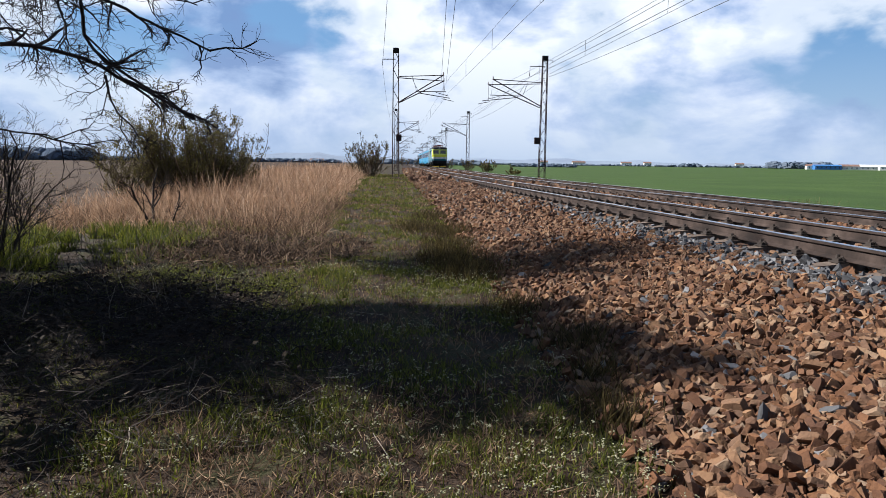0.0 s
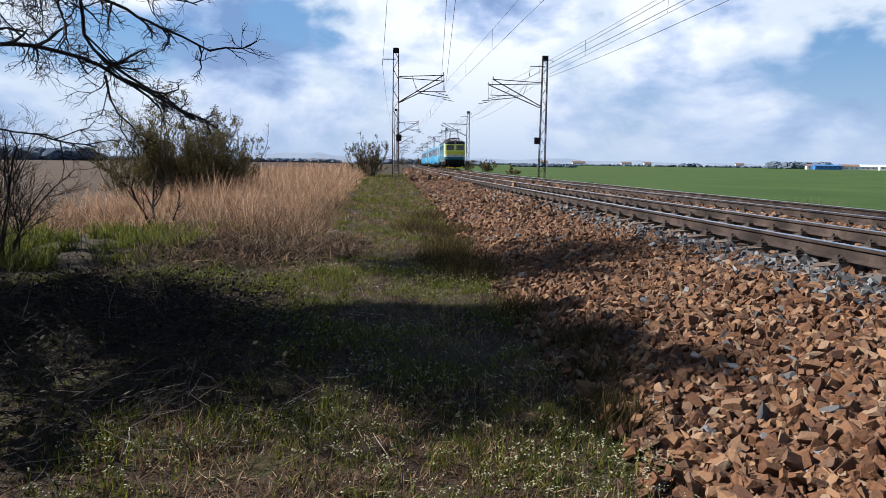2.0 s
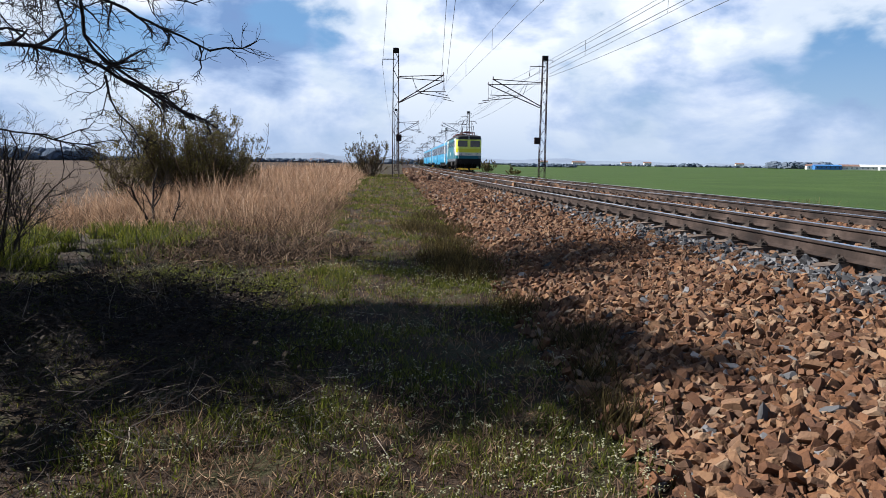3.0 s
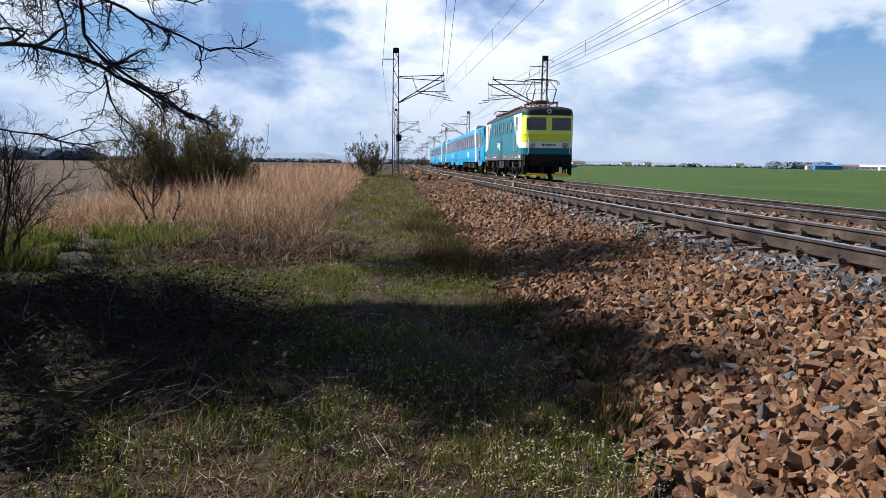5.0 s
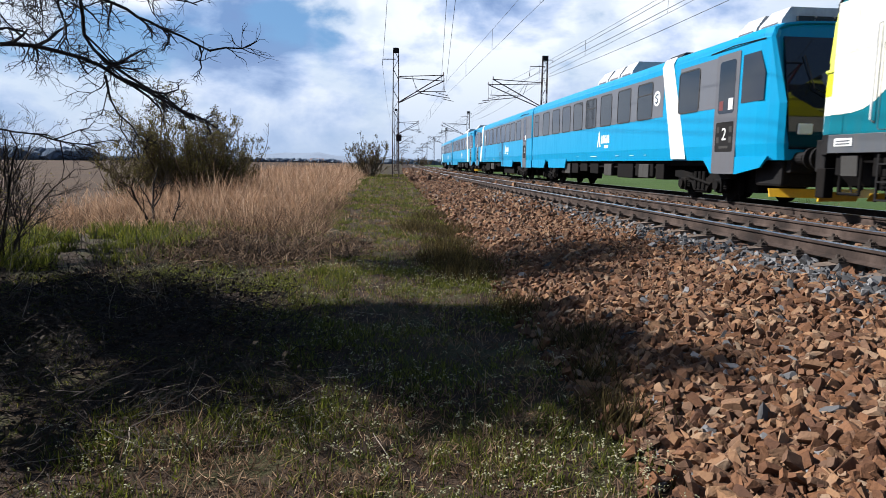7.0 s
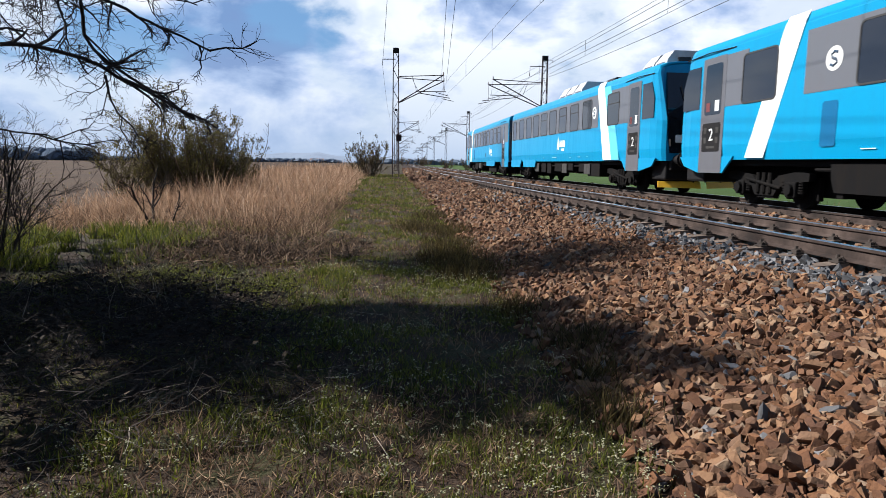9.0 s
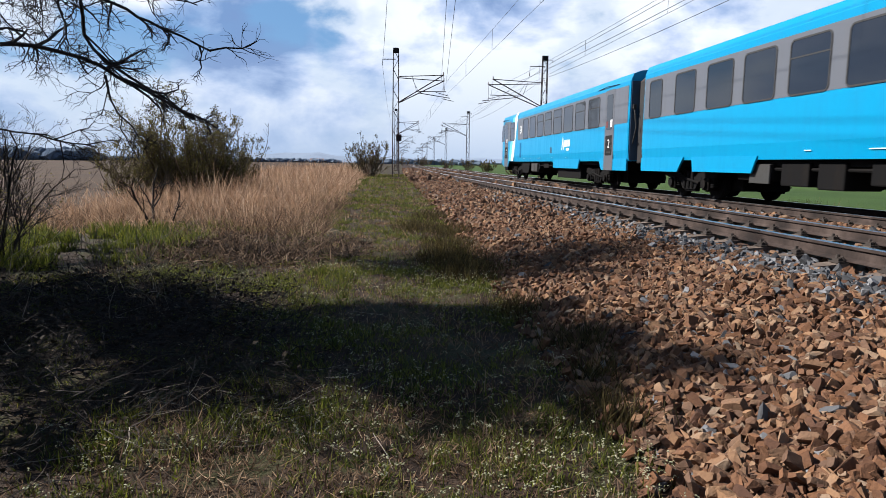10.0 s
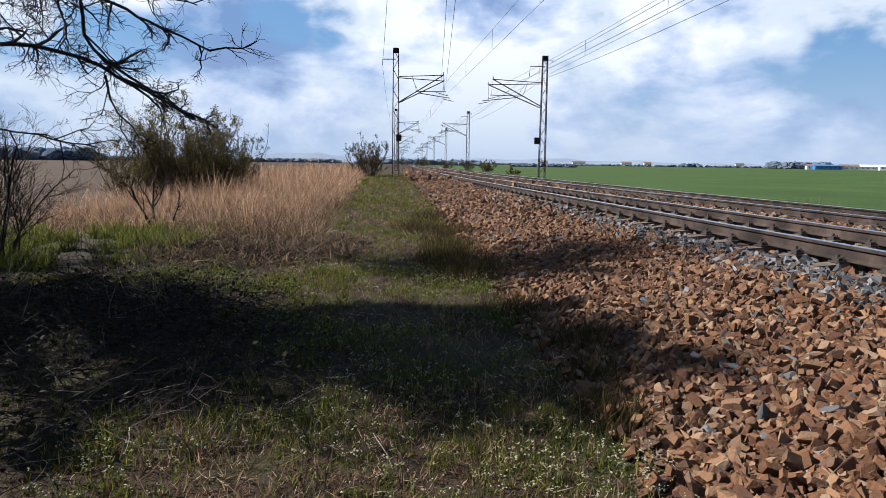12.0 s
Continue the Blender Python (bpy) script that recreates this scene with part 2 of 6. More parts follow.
def bend(y):
    """How far the line swings to the right at y."""
    y = np.asarray(y, float)
    m = np.clip(np.minimum(y, 74.33) - 21.79, 0, None)
    return 3.7425e-4 * (m * m + 2 * m * np.clip(y - 74.33, 0, None))


def lumps(x, y):
    """Soft unevenness, with no steps."""
    return (0.035 * np.sin(1.7 * x + 0.6 * y) * np.sin(1.1 * y - 0.5 * x + 1) + 0.022 * np.sin(4.1 * x + 1.3 * y + 2) * np.sin(3.3 * y - 1.9 * x)
            + 0.012 * np.sin(9.3 * x - 2 * y) * np.sin(8.1 * y + 3 * x))


def toe(y):
    return 1.45 + 0.03 * np.clip(y, 0, 25) + 0.008 * np.clip(y - 25, 0, 40)


def height(x, y):
    """Ground height."""
    x, y = np.asarray(x, float), np.asarray(y, float)
    u = x - bend(y)
    base = GRADE * np.clip(y, -50, 400)
    path = -0.75 + 0.45 * np.clip((y - 6) / 40, 0, 1)
    left = path - 0.5 * np.clip((-2.5 - u) / 12, 0, 1) ** 1.5 - 0.6 * np.clip((-14 - u) / 40, 0, 1)
    left = left + lumps(x, y) * np.clip((toe(y) - u) * 2, 0, 1) * np.clip(3 - np.abs(u) / 40, 0, 1)
    t = np.clip((u - toe(y)) / (4.42 - toe(y)), 0, 1)
    bank = path + (-0.285 - path) * (t * 1.25 - 0.25 * t * t) + 0.03 * np.sin(y * 1.3) * np.sin(math.pi * t)
    z = np.where(u < toe(y), left, bank)
    mid = -0.262 + 0 * u + 0.06 * np.exp(-((u - (NEAR_C + FAR_C) / 2) / 0.5) ** 2)
    z = np.where(u > 4.42, mid + FAR_Z * np.clip((u - 7) / 1.2, 0, 1), z)
    r = np.clip((u - 11.25) / 1.5, 0, 1)
    z = np.where(u > 11.25, -0.33 - 0.5 * r - 0.25 * np.clip((u - 13) / 30, 0, 1), z)
    return z + base


def graded(near, far, step0, ratio):
    out, s, p = [0.0], step0, 0.0
    while p < far:
        if p > near:
            s *= ratio
        p += s
        out.append(p)
    return out


def build_ground():
    pos = graded(12, 2600, 0.16, 1.13)
    xs = np.array(sorted({-round(v, 3) for v in pos} | {round(v, 3) for v in pos}))
    py = graded(22, 4200, 0.16, 1.07)
    ny = graded(3, 400, 0.3, 1.4)
    ys = np.array(sorted({-round(v, 3) for v in ny} | {round(v, 3) for v in py}))
    # columns follow the line's bend near the track, so that the bank's edges stay sharp
    gx, gy = np.meshgrid(xs, ys)
    gx = gx + bend(np.clip(gy, 0, 600)) * np.clip(1 - np.abs(gx) / 500, 0, 1)
    gz = height(gx, gy)
    n, m = gx.shape
    verts = np.stack([gx, gy, gz], -1).reshape(-1, 3)
    idx = np.arange(n * m).reshape(n, m)
    faces = np.stack([idx[:-1, :-1], idx[:-1, 1:], idx[1:, 1:], idx[1:, :-1]], -1).reshape(-1, 4)
    c = verts[faces].mean(1)
    u = c[:, 0] - bend(c[:, 1])
    mat = np.zeros(len(faces), int)
    mat[u < -9.5] = 1
    mat[u > 13.2] = 2
    mat[(u > toe(c[:, 1])) & (u < 12.2)] = 3
    g = mesh_object("ground", verts, faces, [M_SOIL, M_FALLOW, M_WHEAT, M_BED], mat)
    g.data.polygons.foreach_set("use_smooth", [True] * len(faces))
    tagged(g, "flat land with a grassy path, fallow and green fields", "ground", kind="structure")


build_ground()

# ---------------------------------------------------------------- the two tracks
RAIL_PROFILE = [(-0.075, -0.172), (0.075, -0.172), (0.075, -0.160), (0.012, -0.138), (0.010, -0.050), (0.034, -0.038), (0.036, -0.006),
                (0.028, 0.0), (-0.028, 0.0), (-0.036, -0.006), (-0.034, -0.038), (-0.010, -0.050), (-0.012, -0.138), (-0.075, -0.160)]
LINE_Y = np.concatenate([np.arange(-30, 30, 3.0), np.arange(30, 120, 5.0), np.arange(120, 620, 20.0)])


def rail(x0, dz, parent):
    bm = bmesh.new()
    rings = []
    for y in LINE_Y:
        s = float(bend(y))
        rings.append([(x0 + s + px, y, dz + GRADE * y + pz) for px, pz in RAIL_PROFILE])
    loft(bm, rings)
    for f in bm.faces:
        zs = [v.co.z - dz - GRADE * v.co.y for v in f.verts]
        if min(zs) > -0.0065:
            f.material_index = 1
    return part("rail", bm, [M_RUST, M_RAILTOP], parent)


def sleeper_mesh():
    bm = bmesh.new()
    prof = [(-1.25, -0.035), (-0.85, 0.0), (-0.6, 0.0), (-0.35, -0.03), (0.35, -0.03), (0.6, 0.0), (0.85, 0.0), (1.25, -0.035)]
    rings = [[(x, -0.125, z - 0.17), (x, -0.10, z), (x, 0.10, z), (x, 0.125, z - 0.17)] for x, z in prof]
    loft(bm, rings)
    me = bpy.data.meshes.new("sleeper")
    bmesh.ops.recalc_face_normals(bm, faces=bm.faces)
    bm.to_mesh(me)
    bm.free()
    me.materials.append(M_SLEEPER)
    return me


def clip_mesh():
    """Base plate with two bolts and clamps on either side of a rail."""
    bm = bmesh.new()
    box(bm, -0.17, 0.17, -0.08, 0.08, 0.0, 0.018)
    for s in (-1, 1):
        box(bm, s * 0.115 - 0.035, s * 0.115 + 0.035, -0.05, 0.05, 0.018, 0.045)
        disc(bm, (s * 0.118, 0, 0.045), "z", 0.02, 0.045, 6)
        tube(bm, [(s * 0.085, -0.06, 0.03), (s * 0.10, -0.05, 0.065), (s * 0.14, 0, 0.04), (s * 0.10, 0.05, 0.065), (s * 0.085, 0.06, 0.03)], 0.011, 5)
    me = bpy.data.meshes.new("rail_clip")
    bmesh.ops.recalc_face_normals(bm, faces=bm.faces)
    bm.to_mesh(me)
    bm.free()
    me.materials.append(M_CLIP)
    return me


def build_track(name, cx, dz, label):
    t = tagged(holder(name), label, "railway track", "railway tracks", kind="structure")
    for s in (-1, 1):
        rail(cx + s * GAUGE / 2, dz, t)
    return t


near_track = build_track("railway_track", NEAR_C, 0.0, "straight rails on concrete sleepers in brown ballast")
far_track = build_track("railway_track", FAR_C, FAR_Z, "straight rails on concrete sleepers in brown ballast")

# ---------------------------------------------------------------- overhead line


def lattice(bm, x, y, z0, h, w0, w1):
    """Four corner angles laced with zig-zag bars."""
    n = 13
    c = lambda k, sx, sy: Vector((x + sx * (w0 + (w1 - w0) * k / n) / 2, y + sy * (w0 + (w1 - w0) * k / n) * 0.7 / 2, z0 + h * k / n))
    for sx in (-1, 1):
        for sy in (-1, 1):
            tube(bm, [c(0, sx, sy), c(n, sx, sy)], 0.030, 4)
    for k in range(n):
        for (a, b) in (((-1, -1), (1, -1)), ((-1, 1), (1, 1)), ((-1, -1), (-1, 1)), ((1, -1), (1, 1))):
            p, q = (a, b) if k % 2 else (b, a)
            tube(bm, [c(k, *p), c(k + 1, *q)], 0.012, 4, cap=False)


def build_mast(x, y, s, box_up):
    """s: +1 if the bracket reaches to the right."""
    z = float(height(x, y)) - 0.1
    top = float(GRADE * y) + 8.50 - z
    M = holder("overhead_line_mast", pose(x, y, z))
    bm = bmesh.new()
    lattice(bm, 0, 0, 0.0, top, 0.46, 0.34)
    part("lattice_post", bm, M_MAST, M, "dark riveted lattice post")
    bm = bmesh.new()
    box(bm, -0.19, 0.19, -0.15, 0.15, top - 0.28, top + 0.04)
    part("mast_head", bm, M_BLACK, M)
    bm = bmesh.new()
    box(bm, -0.35, 0.35, -0.3, 0.3, -0.4, 0.22, 0.04)
    part("footing", bm, M_SLEEPER, M, "concrete footing")
    # outer arm with a feeder wire
    G = GRADE * y - z
    bm = bmesh.new()
    if s > 0:
        tube(bm, [(0, 0, 7.80 + G), (-0.92, 0, 7.78 + G), (-0.92, 0, 7.4 + G)], 0.03, 6)
    else:
        tube(bm, [(0, 0, 7.80 + G), (-1.08, 0, 7.80 + G), (-1.12, 0, 7.1 + G)], 0.03, 6)
    part("feeder_arm", bm, M_MAST, M)
    if s < 0:
        bm = bmesh.new()
        tube(bm, [(0.1, 0, 8.27 + G), (0.55, 0, 8.27 + G), (0.55, 0, 8.1 + G)], 0.025, 6)
        part("side_arm", bm, M_MAST, M)
    # two cantilevers side by side: tie, strut, registration arm
    reach = 3.2 if s > 0 else 3.85
    for n, dy in ((0, -0.55), (1, 0.55)):
        bm = bmesh.new()
        tip = Vector((s * (reach + 0.15 * n), dy, 6.75 - 0.25 * n + G))
        root, foot = Vector((s * 0.2, dy * 0.6, 6.62 + G)), Vector((s * 0.2, dy * 0.6, 4.92 + G))
        tube(bm, [root, tip], 0.03, 6)
        tube(bm, [foot, tip], 0.038, 6)
        mid = foot.lerp(tip, 0.40 + 0.05 * n)
        tube(bm, [mid, (s * (reach + 0.2 + 0.4 * n), dy, 5.66 - 0.32 * n + G)], 0.028, 6)
        tube(bm, [(s * (reach - 0.5 + 0.5 * n), dy, 5.6 - 0.3 * n + G), (s * (reach + 0.35 + 0.5 * n), dy, 5.38 - 0.25 * n + G)], 0.02, 5)
        tube(bm, [root.lerp(tip, 0.3), mid], 0.013, 4)
        tube(bm, [tip, (s * (reach + 0.1), dy, 5.7 - 0.3 * n + G)], 0.010, 4)
        part("bracket", bm, M_MAST, M, "tubular cantilever bracket")
        bm = bmesh.new()
        insulator(bm, tip.x, dy, tip.z - 0.02, 0.22, 0.06)
        part("insulator", bm, M_INSUL, M)
    if box_up:
        bm = bmesh.new()
        box(bm, -0.70 if s < 0 else 0.02, -0.28 if s < 0 else 0.38, -0.5, -0.25, 2.25 - z, 2.72 - z, 0.02)
        part("switch_box", bm, M_MAST, M, "small grey switch box")
    tagged(M, "dark steel lattice mast carrying overhead line brackets", "mast", "overhead line masts")
    return M


MAST_R = [(47.2, True), (97.9, False), (145.0, False), (198.0, False), (250.0, False), (302.0, False)]
MAST_L = [(45.8, True), (96.0, False), (146.0, False), (198.0, False), (250.0, False), (302.0, False)]
for y, b in MAST_R:
    build_mast(11.97 + float(bend(y)), y, -1, b)
for y, b in MAST_L:
    build_mast(1.27 + float(bend(y)), y, 1, b)


def wire(name, pts, r, label, mat=M_WIRE):
    bm = bmesh.new()
    tube(bm, pts, r, 5)
    return tagged(part(name, bm, mat), label, "wire", "overhead wires")


def line_points(dx, z, sag, ys):
    """A wire from mast to mast, with sag."""
    out = []
    for a, b in zip(ys, ys[1:]):
        for k in range(8):
            q = k / 8
            y = a + (b - a) * q
            xa, xb = dx + float(bend(a)), dx + float(bend(b))
            out.append((xa + (xb - xa) * q, y, z + GRADE * y - sag * 4 * q * (1 - q)))
    y = ys[-1]
    out.append((dx + float(bend(y)), y, z + GRADE * y))
    return out


YS_R = [-56.0, -4.5] + [y for y, _ in MAST_R]
YS_L = [-56.0, -5.0] + [y for y, _ in MAST_L]
for cc, ys, zc in ((4.95, YS_L, 5.72), (9.45, YS_R, 5.80)):
    wire("contact_wire", line_points(cc, zc, 0.02, ys), 0.0075, "thin contact wire above the track")
    wire("catenary_wire", line_points(cc, zc + 0.95, 0.10 if cc < 6 else 0.32, ys), 0.0075, "sagging carrier wire above the track")
    for a, b in zip(ys, ys[1:]):
        if a > 160:
            break
        for k in range(1, 6):
            bm = bmesh.new()
            q = k / 6
            y = a + (b - a) * q
            x = cc + float(bend(a)) + (float(bend(b)) - float(bend(a))) * q
            zz = GRADE * y
            tube(bm, [(x, y, zc + zz), (x, y, zc + 0.95 - (0.10 if cc < 6 else 0.32) * 4 * q * (1 - q) + zz)], 0.008, 4)
            tagged(part("dropper_wire", bm, M_WIRE), "short dropper between carrier and contact wire", "wire", "dropper wires")
wire("feeder_wire", line_points(0.36, 7.42, 0.62, YS_L), 0.010, "feeder wire on the mast's outer arm")
wire("feeder_wire", line_points(12.5, 8.12, 0.1, YS_R), 0.013, "feeder wire on the mast's head")
wire("feeder_wire", line_points(11.9, 6.95, 0.5, YS_R), 0.012, "slack feeder wire beside the mast")
wire("feeder_wire", line_points(10.2, 6.75, 0.42, YS_R), 0.012, "second carrier wire over the far track")
for dx, z in ((0.0, 7.03), (0.36, 7.05)):
    wire("anchor_wire", [(4.72 + dx, 47.0, 6.55), (2.78 + dx * 0.95, 26.0, z), (0.1 + dx, -4.0, 7.6)], 0.011, "slanting anchor wire from the bracket")

# ---------------------------------------------------------------- plants, stones, distance
M_GRASS = varied("grass_blades", [(0.0, (0.014, 0.020, 0.003)), (0.4, (0.062, 0.076, 0.010)), (0.8, (0.15, 0.160, 0.024)), (1.0, (0.32, 0.27, 0.09))], 1.2, 0.7, 20, 0.0, 0.0, True, 0.3, thin=0.4)
M_DRY = varied("dry_grass", [(0.0, (0.022, 0.013, 0.010)), (0.45, (0.095, 0.058, 0.038)), (0.8, (0.29, 0.195, 0.125)), (1.0, (0.60, 0.47, 0.34))], 1.0, 0.8, 20, 0.0, 0.0, True, 0.2, thin=0.4)
M_TUSSOCK = varied("tussock_grass", [(0.0, (0.014, 0.011, 0.005)), (0.5, (0.045, 0.034, 0.012)), (1.0, (0.13, 0.10, 0.035))], 1.0, 0.8, 20, 0.0, 0.0, True, 0.2, thin=0.35)
M_LITTER = varied("brown_litter", [(0.0, (0.012, 0.009, 0.007)), (0.5, (0.07, 0.047, 0.033)), (0.85, (0.21, 0.145, 0.10)), (1.0, (0.48, 0.37, 0.28))], 1.0, 0.85, 20, 0.0, 0.0, True, 0.2, thin=0.3)
M_REED = varied("dry_reed", [(0.0, (0.075, 0.040, 0.025)), (0.4, (0.26, 0.155, 0.095)), (0.75, (0.43, 0.285, 0.19)), (1.0, (0.72, 0.56, 0.41))], 0.5, 0.8, 12, 0.0, 0.0, True, 0.2, thin=0.4)
M_PETAL = varied("cream_petals", [(0.0, (0.16, 0.17, 0.09)), (1.0, (0.46, 0.44, 0.31))], 3.0, 0.8, 30, 0.0, 0.0, True, 0.2, thin=0.35)
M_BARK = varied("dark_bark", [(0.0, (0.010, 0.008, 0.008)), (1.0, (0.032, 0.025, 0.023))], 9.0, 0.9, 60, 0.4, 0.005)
M_TWIG = varied("pale_twig", [(0.0, (0.02, 0.016, 0.014)), (0.7, (0.10, 0.085, 0.070)), (1.0, (0.42, 0.37, 0.32))], 3.0, 0.9, 30, 0.0, 0.0, True, 0.2)
M_SHRUB = varied("shrub_twigs", [(0.0, (0.034, 0.024, 0.018)), (0.6, (0.085, 0.062, 0.042)), (1.0, (0.17, 0.13, 0.085))], 2.0, 0.9, 20, 0.0, 0.0, True, 0.2)
M_BUD = varied("young_leaves", [(0.0, (0.045, 0.038, 0.012)), (0.6, (0.10, 0.085, 0.026)), (1.0, (0.17, 0.145, 0.052))], 1.0, 0.8, 20, 0.0, 0.0, True, 0.2, thin=0.4)
# near-black leaf colour helps the bramble heap stand in for deep shade
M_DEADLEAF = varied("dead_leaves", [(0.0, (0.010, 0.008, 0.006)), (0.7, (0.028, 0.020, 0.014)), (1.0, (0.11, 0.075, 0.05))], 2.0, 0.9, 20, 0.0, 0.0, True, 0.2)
M_IVY = varied("ivy_leaves", [(0.0, (0.012, 0.025, 0.008)), (1.0, (0.035, 0.06, 0.016))], 1.5, 0.6, 20, 0.0, 0.0, True, 0.3)
# distance haze is painted into the tree colour as blue-grey
M_HAZED_WOOD = varied("hazed_far_woods", [(0.0, (0.06, 0.085, 0.125)), (1.0, (0.11, 0.135, 0.17))], 0.01, 1.0, 0.1, 0.0, 0.0, True, 0.0)
# pale blue-grey puts the air's haze into the hills' colour
M_HAZED_HILL = varied("hazed_far_hills", [(0.0, (0.16, 0.20, 0.27)), (1.0, (0.20, 0.245, 0.31))], 0.002, 1.0, 0.02, 0.0, 0.0, False, 0.0)
M_HOUSE = varied("house_render", [(0.0, (0.55, 0.55, 0.54)), (1.0, (0.72, 0.72, 0.70))], 0.2, 0.9, 3, 0.0, 0.0)
M_TILE = varied("roof_tiles", [(0.0, (0.12, 0.07, 0.06)), (1.0, (0.2, 0.13, 0.11))], 0.3, 0.9, 3, 0.0, 0.0)
M_HALL = varied("blue_hall_cladding", [(0.0, (0.03, 0.12, 0.32)), (1.0, (0.05, 0.17, 0.40))], 0.2, 0.6, 2, 0.0, 0.0)

rng = np.random.default_rng(11)


def rotations(n, tilt):
    """Random turns about z with a lean of up to tilt radians."""
    a = rng.uniform(0, 2 * math.pi, n)
    b = rng.uniform(-tilt, tilt, n)
    c = rng.uniform(-tilt, tilt, n)
    ca, sa, cb, sb, cc, sc = np.cos(a), np.sin(a), np.cos(b), np.sin(b), np.cos(c), np.sin(c)
    rz = np.zeros((n, 3, 3)); rz[:, 0, 0] = ca; rz[:, 0, 1] = -sa; rz[:, 1, 0] = sa; rz[:, 1, 1] = ca; rz[:, 2, 2] = 1
    rx = np.zeros((n, 3, 3)); rx[:, 0, 0] = 1; rx[:, 1, 1] = cb; rx[:, 1, 2] = -sb; rx[:, 2, 1] = sb; rx[:, 2, 2] = cb
    ry = np.zeros((n, 3, 3)); ry[:, 1, 1] = 1; ry[:, 0, 0] = cc; ry[:, 0, 2] = sc; ry[:, 2, 0] = -sc; ry[:, 2, 2] = cc
    return rx @ ry @ rz


def scatter(templates, pos, scale, tilt=0.3, rot=None):
    """Many small pieces as one list of vertices and triangles. scale: (n, 3)."""
    n = len(pos)
    pick = rng.integers(0, len(templates), n)
    rot = rotations(n, tilt) if rot is None else rot
    vs, fs, off = [], [], 0
    for k, (tv, tf) in enumerate(templates):
        i = np.where(pick == k)[0]
        if not len(i):
            continue
        v = tv[None] * scale[i][:, None, :]
        v = np.einsum("nij,nkj->nki", rot[i], v) + pos[i][:, None, :]
        f = tf[None] + (np.arange(len(i)) * len(tv))[:, None, None] + off
        vs.append(v.reshape(-1, 3)); fs.append(f.reshape(-1, 3))
        off += len(i) * len(tv)
    return np.concatenate(vs), np.concatenate(fs)


def hull_templates(count, points, seed, flat=0.7):
    r = np.random.default_rng(seed)
    out = []
    for _ in range(count):
        bm = bmesh.new()
        p = r.normal(size=(points, 3))
        p /= np.linalg.norm(p, axis=1)[:, None]
        p *= r.uniform(0.75, 1.0, (points, 1)) * np.array([1.0, 0.75, flat])
        for q in p:
            bm.verts.new(q * 0.5)
        bmesh.ops.convex_hull(bm, input=bm.verts)
        loose = [v for v in bm.verts if not v.link_faces]
        bmesh.ops.delete(bm, geom=loose, context="VERTS")
        bmesh.ops.triangulate(bm, faces=bm.faces)
        bm.verts.index_update()
        out.append((np.array([v.co[:] for v in bm.verts]), np.array([[v.index for v in f.verts] for f in bm.faces])))
        bm.free()
    return out


def block_templates(count, seed):
    """Broken stones: skewed blocks with some corners knocked off."""
    r = np.random.default_rng(seed)
    out = []
    q = np.array([(x, y, z) for x in (-1, 1) for y in (-1, 1) for z in (-1, 1)], float) * 0.5
    for _ in range(count):
        bm = bmesh.new()
        side = np.array([1.0, r.uniform(0.62, 0.95), r.uniform(0.45, 0.8)])
        skew = np.eye(3) + r.normal(0, 0.18, (3, 3))
        for c in q:
            c = c * r.uniform(0.80, 1.05)
            if r.random() < 0.55:
                for axis in range(3):
                    e = c.copy()
                    e[axis] *= r.uniform(0.2, 0.75)
                    bm.verts.new(skew @ (e * side))
            else:
                bm.verts.new(skew @ (c * side) + r.normal(0, 0.04, 3))
        bmesh.ops.convex_hull(bm, input=bm.verts)
        bmesh.ops.delete(bm, geom=[v for v in bm.verts if not v.link_faces], context="VERTS")
        bmesh.ops.dissolve_limit(bm, angle_limit=0.12, verts=bm.verts, edges=bm.edges)
        bmesh.ops.triangulate(bm, faces=bm.faces)
        bm.verts.index_update()
        out.append((np.array([v.co[:] for v in bm.verts]), np.array([[v.index for v in f.verts] for f in bm.faces])))
        bm.free()
    return out


STONES = block_templates(30, 3)


def blade_templates(seed, count=8, bendy=0.5, segs=2):
    """Grass blades: a tapering strip of unit height that leans over."""
    r = np.random.default_rng(seed)
    out = []
    for _ in range(count):
        b = r.uniform(0.1, 1.0) * bendy
        tw = r.uniform(-0.6, 0.6)
        vs, fs = [], []
        for k in range(segs):
            q = k / segs
            w = 0.5 * (1 - q * 0.45)
            c, s = math.cos(tw * q), math.sin(tw * q)
            y = b * q * q
            vs += [(-w * c, y - w * s * 0.02, q * (1 - 0.25 * b * q)), (w * c, y + w * s * 0.02, q * (1 - 0.25 * b * q))]
        vs.append((0, b, 1 - 0.35 * b))
        for k in range(segs - 1):
            a = 2 * k
            fs += [(a, a + 1, a + 3), (a, a + 3, a + 2)]
        a = 2 * (segs - 1)
        fs.append((a, a + 1, a + 2))
        out.append((np.array(vs), np.array(fs)))
    return out


BLADES = blade_templates(5)
REEDS = blade_templates(6, 10, 0.45, 3)


def patchy(x, y, f=0.9, p=0.0):
    """0 to 1, a soft random pattern on the ground."""
    v = (np.sin(f * (1.3 * x + 0.7 * y) + p) + np.sin(f * (2.1 * y - 1.1 * x) + 1.7 * p + 1) + np.sin(f * (3.1 * x + 2.3 * y) + 2.1) * 0.7 + np.sin(f * (5.3 * x - 4.1 * y) + p) * 0.5)
    return np.clip(0.5 + v / 5.0, 0, 1)


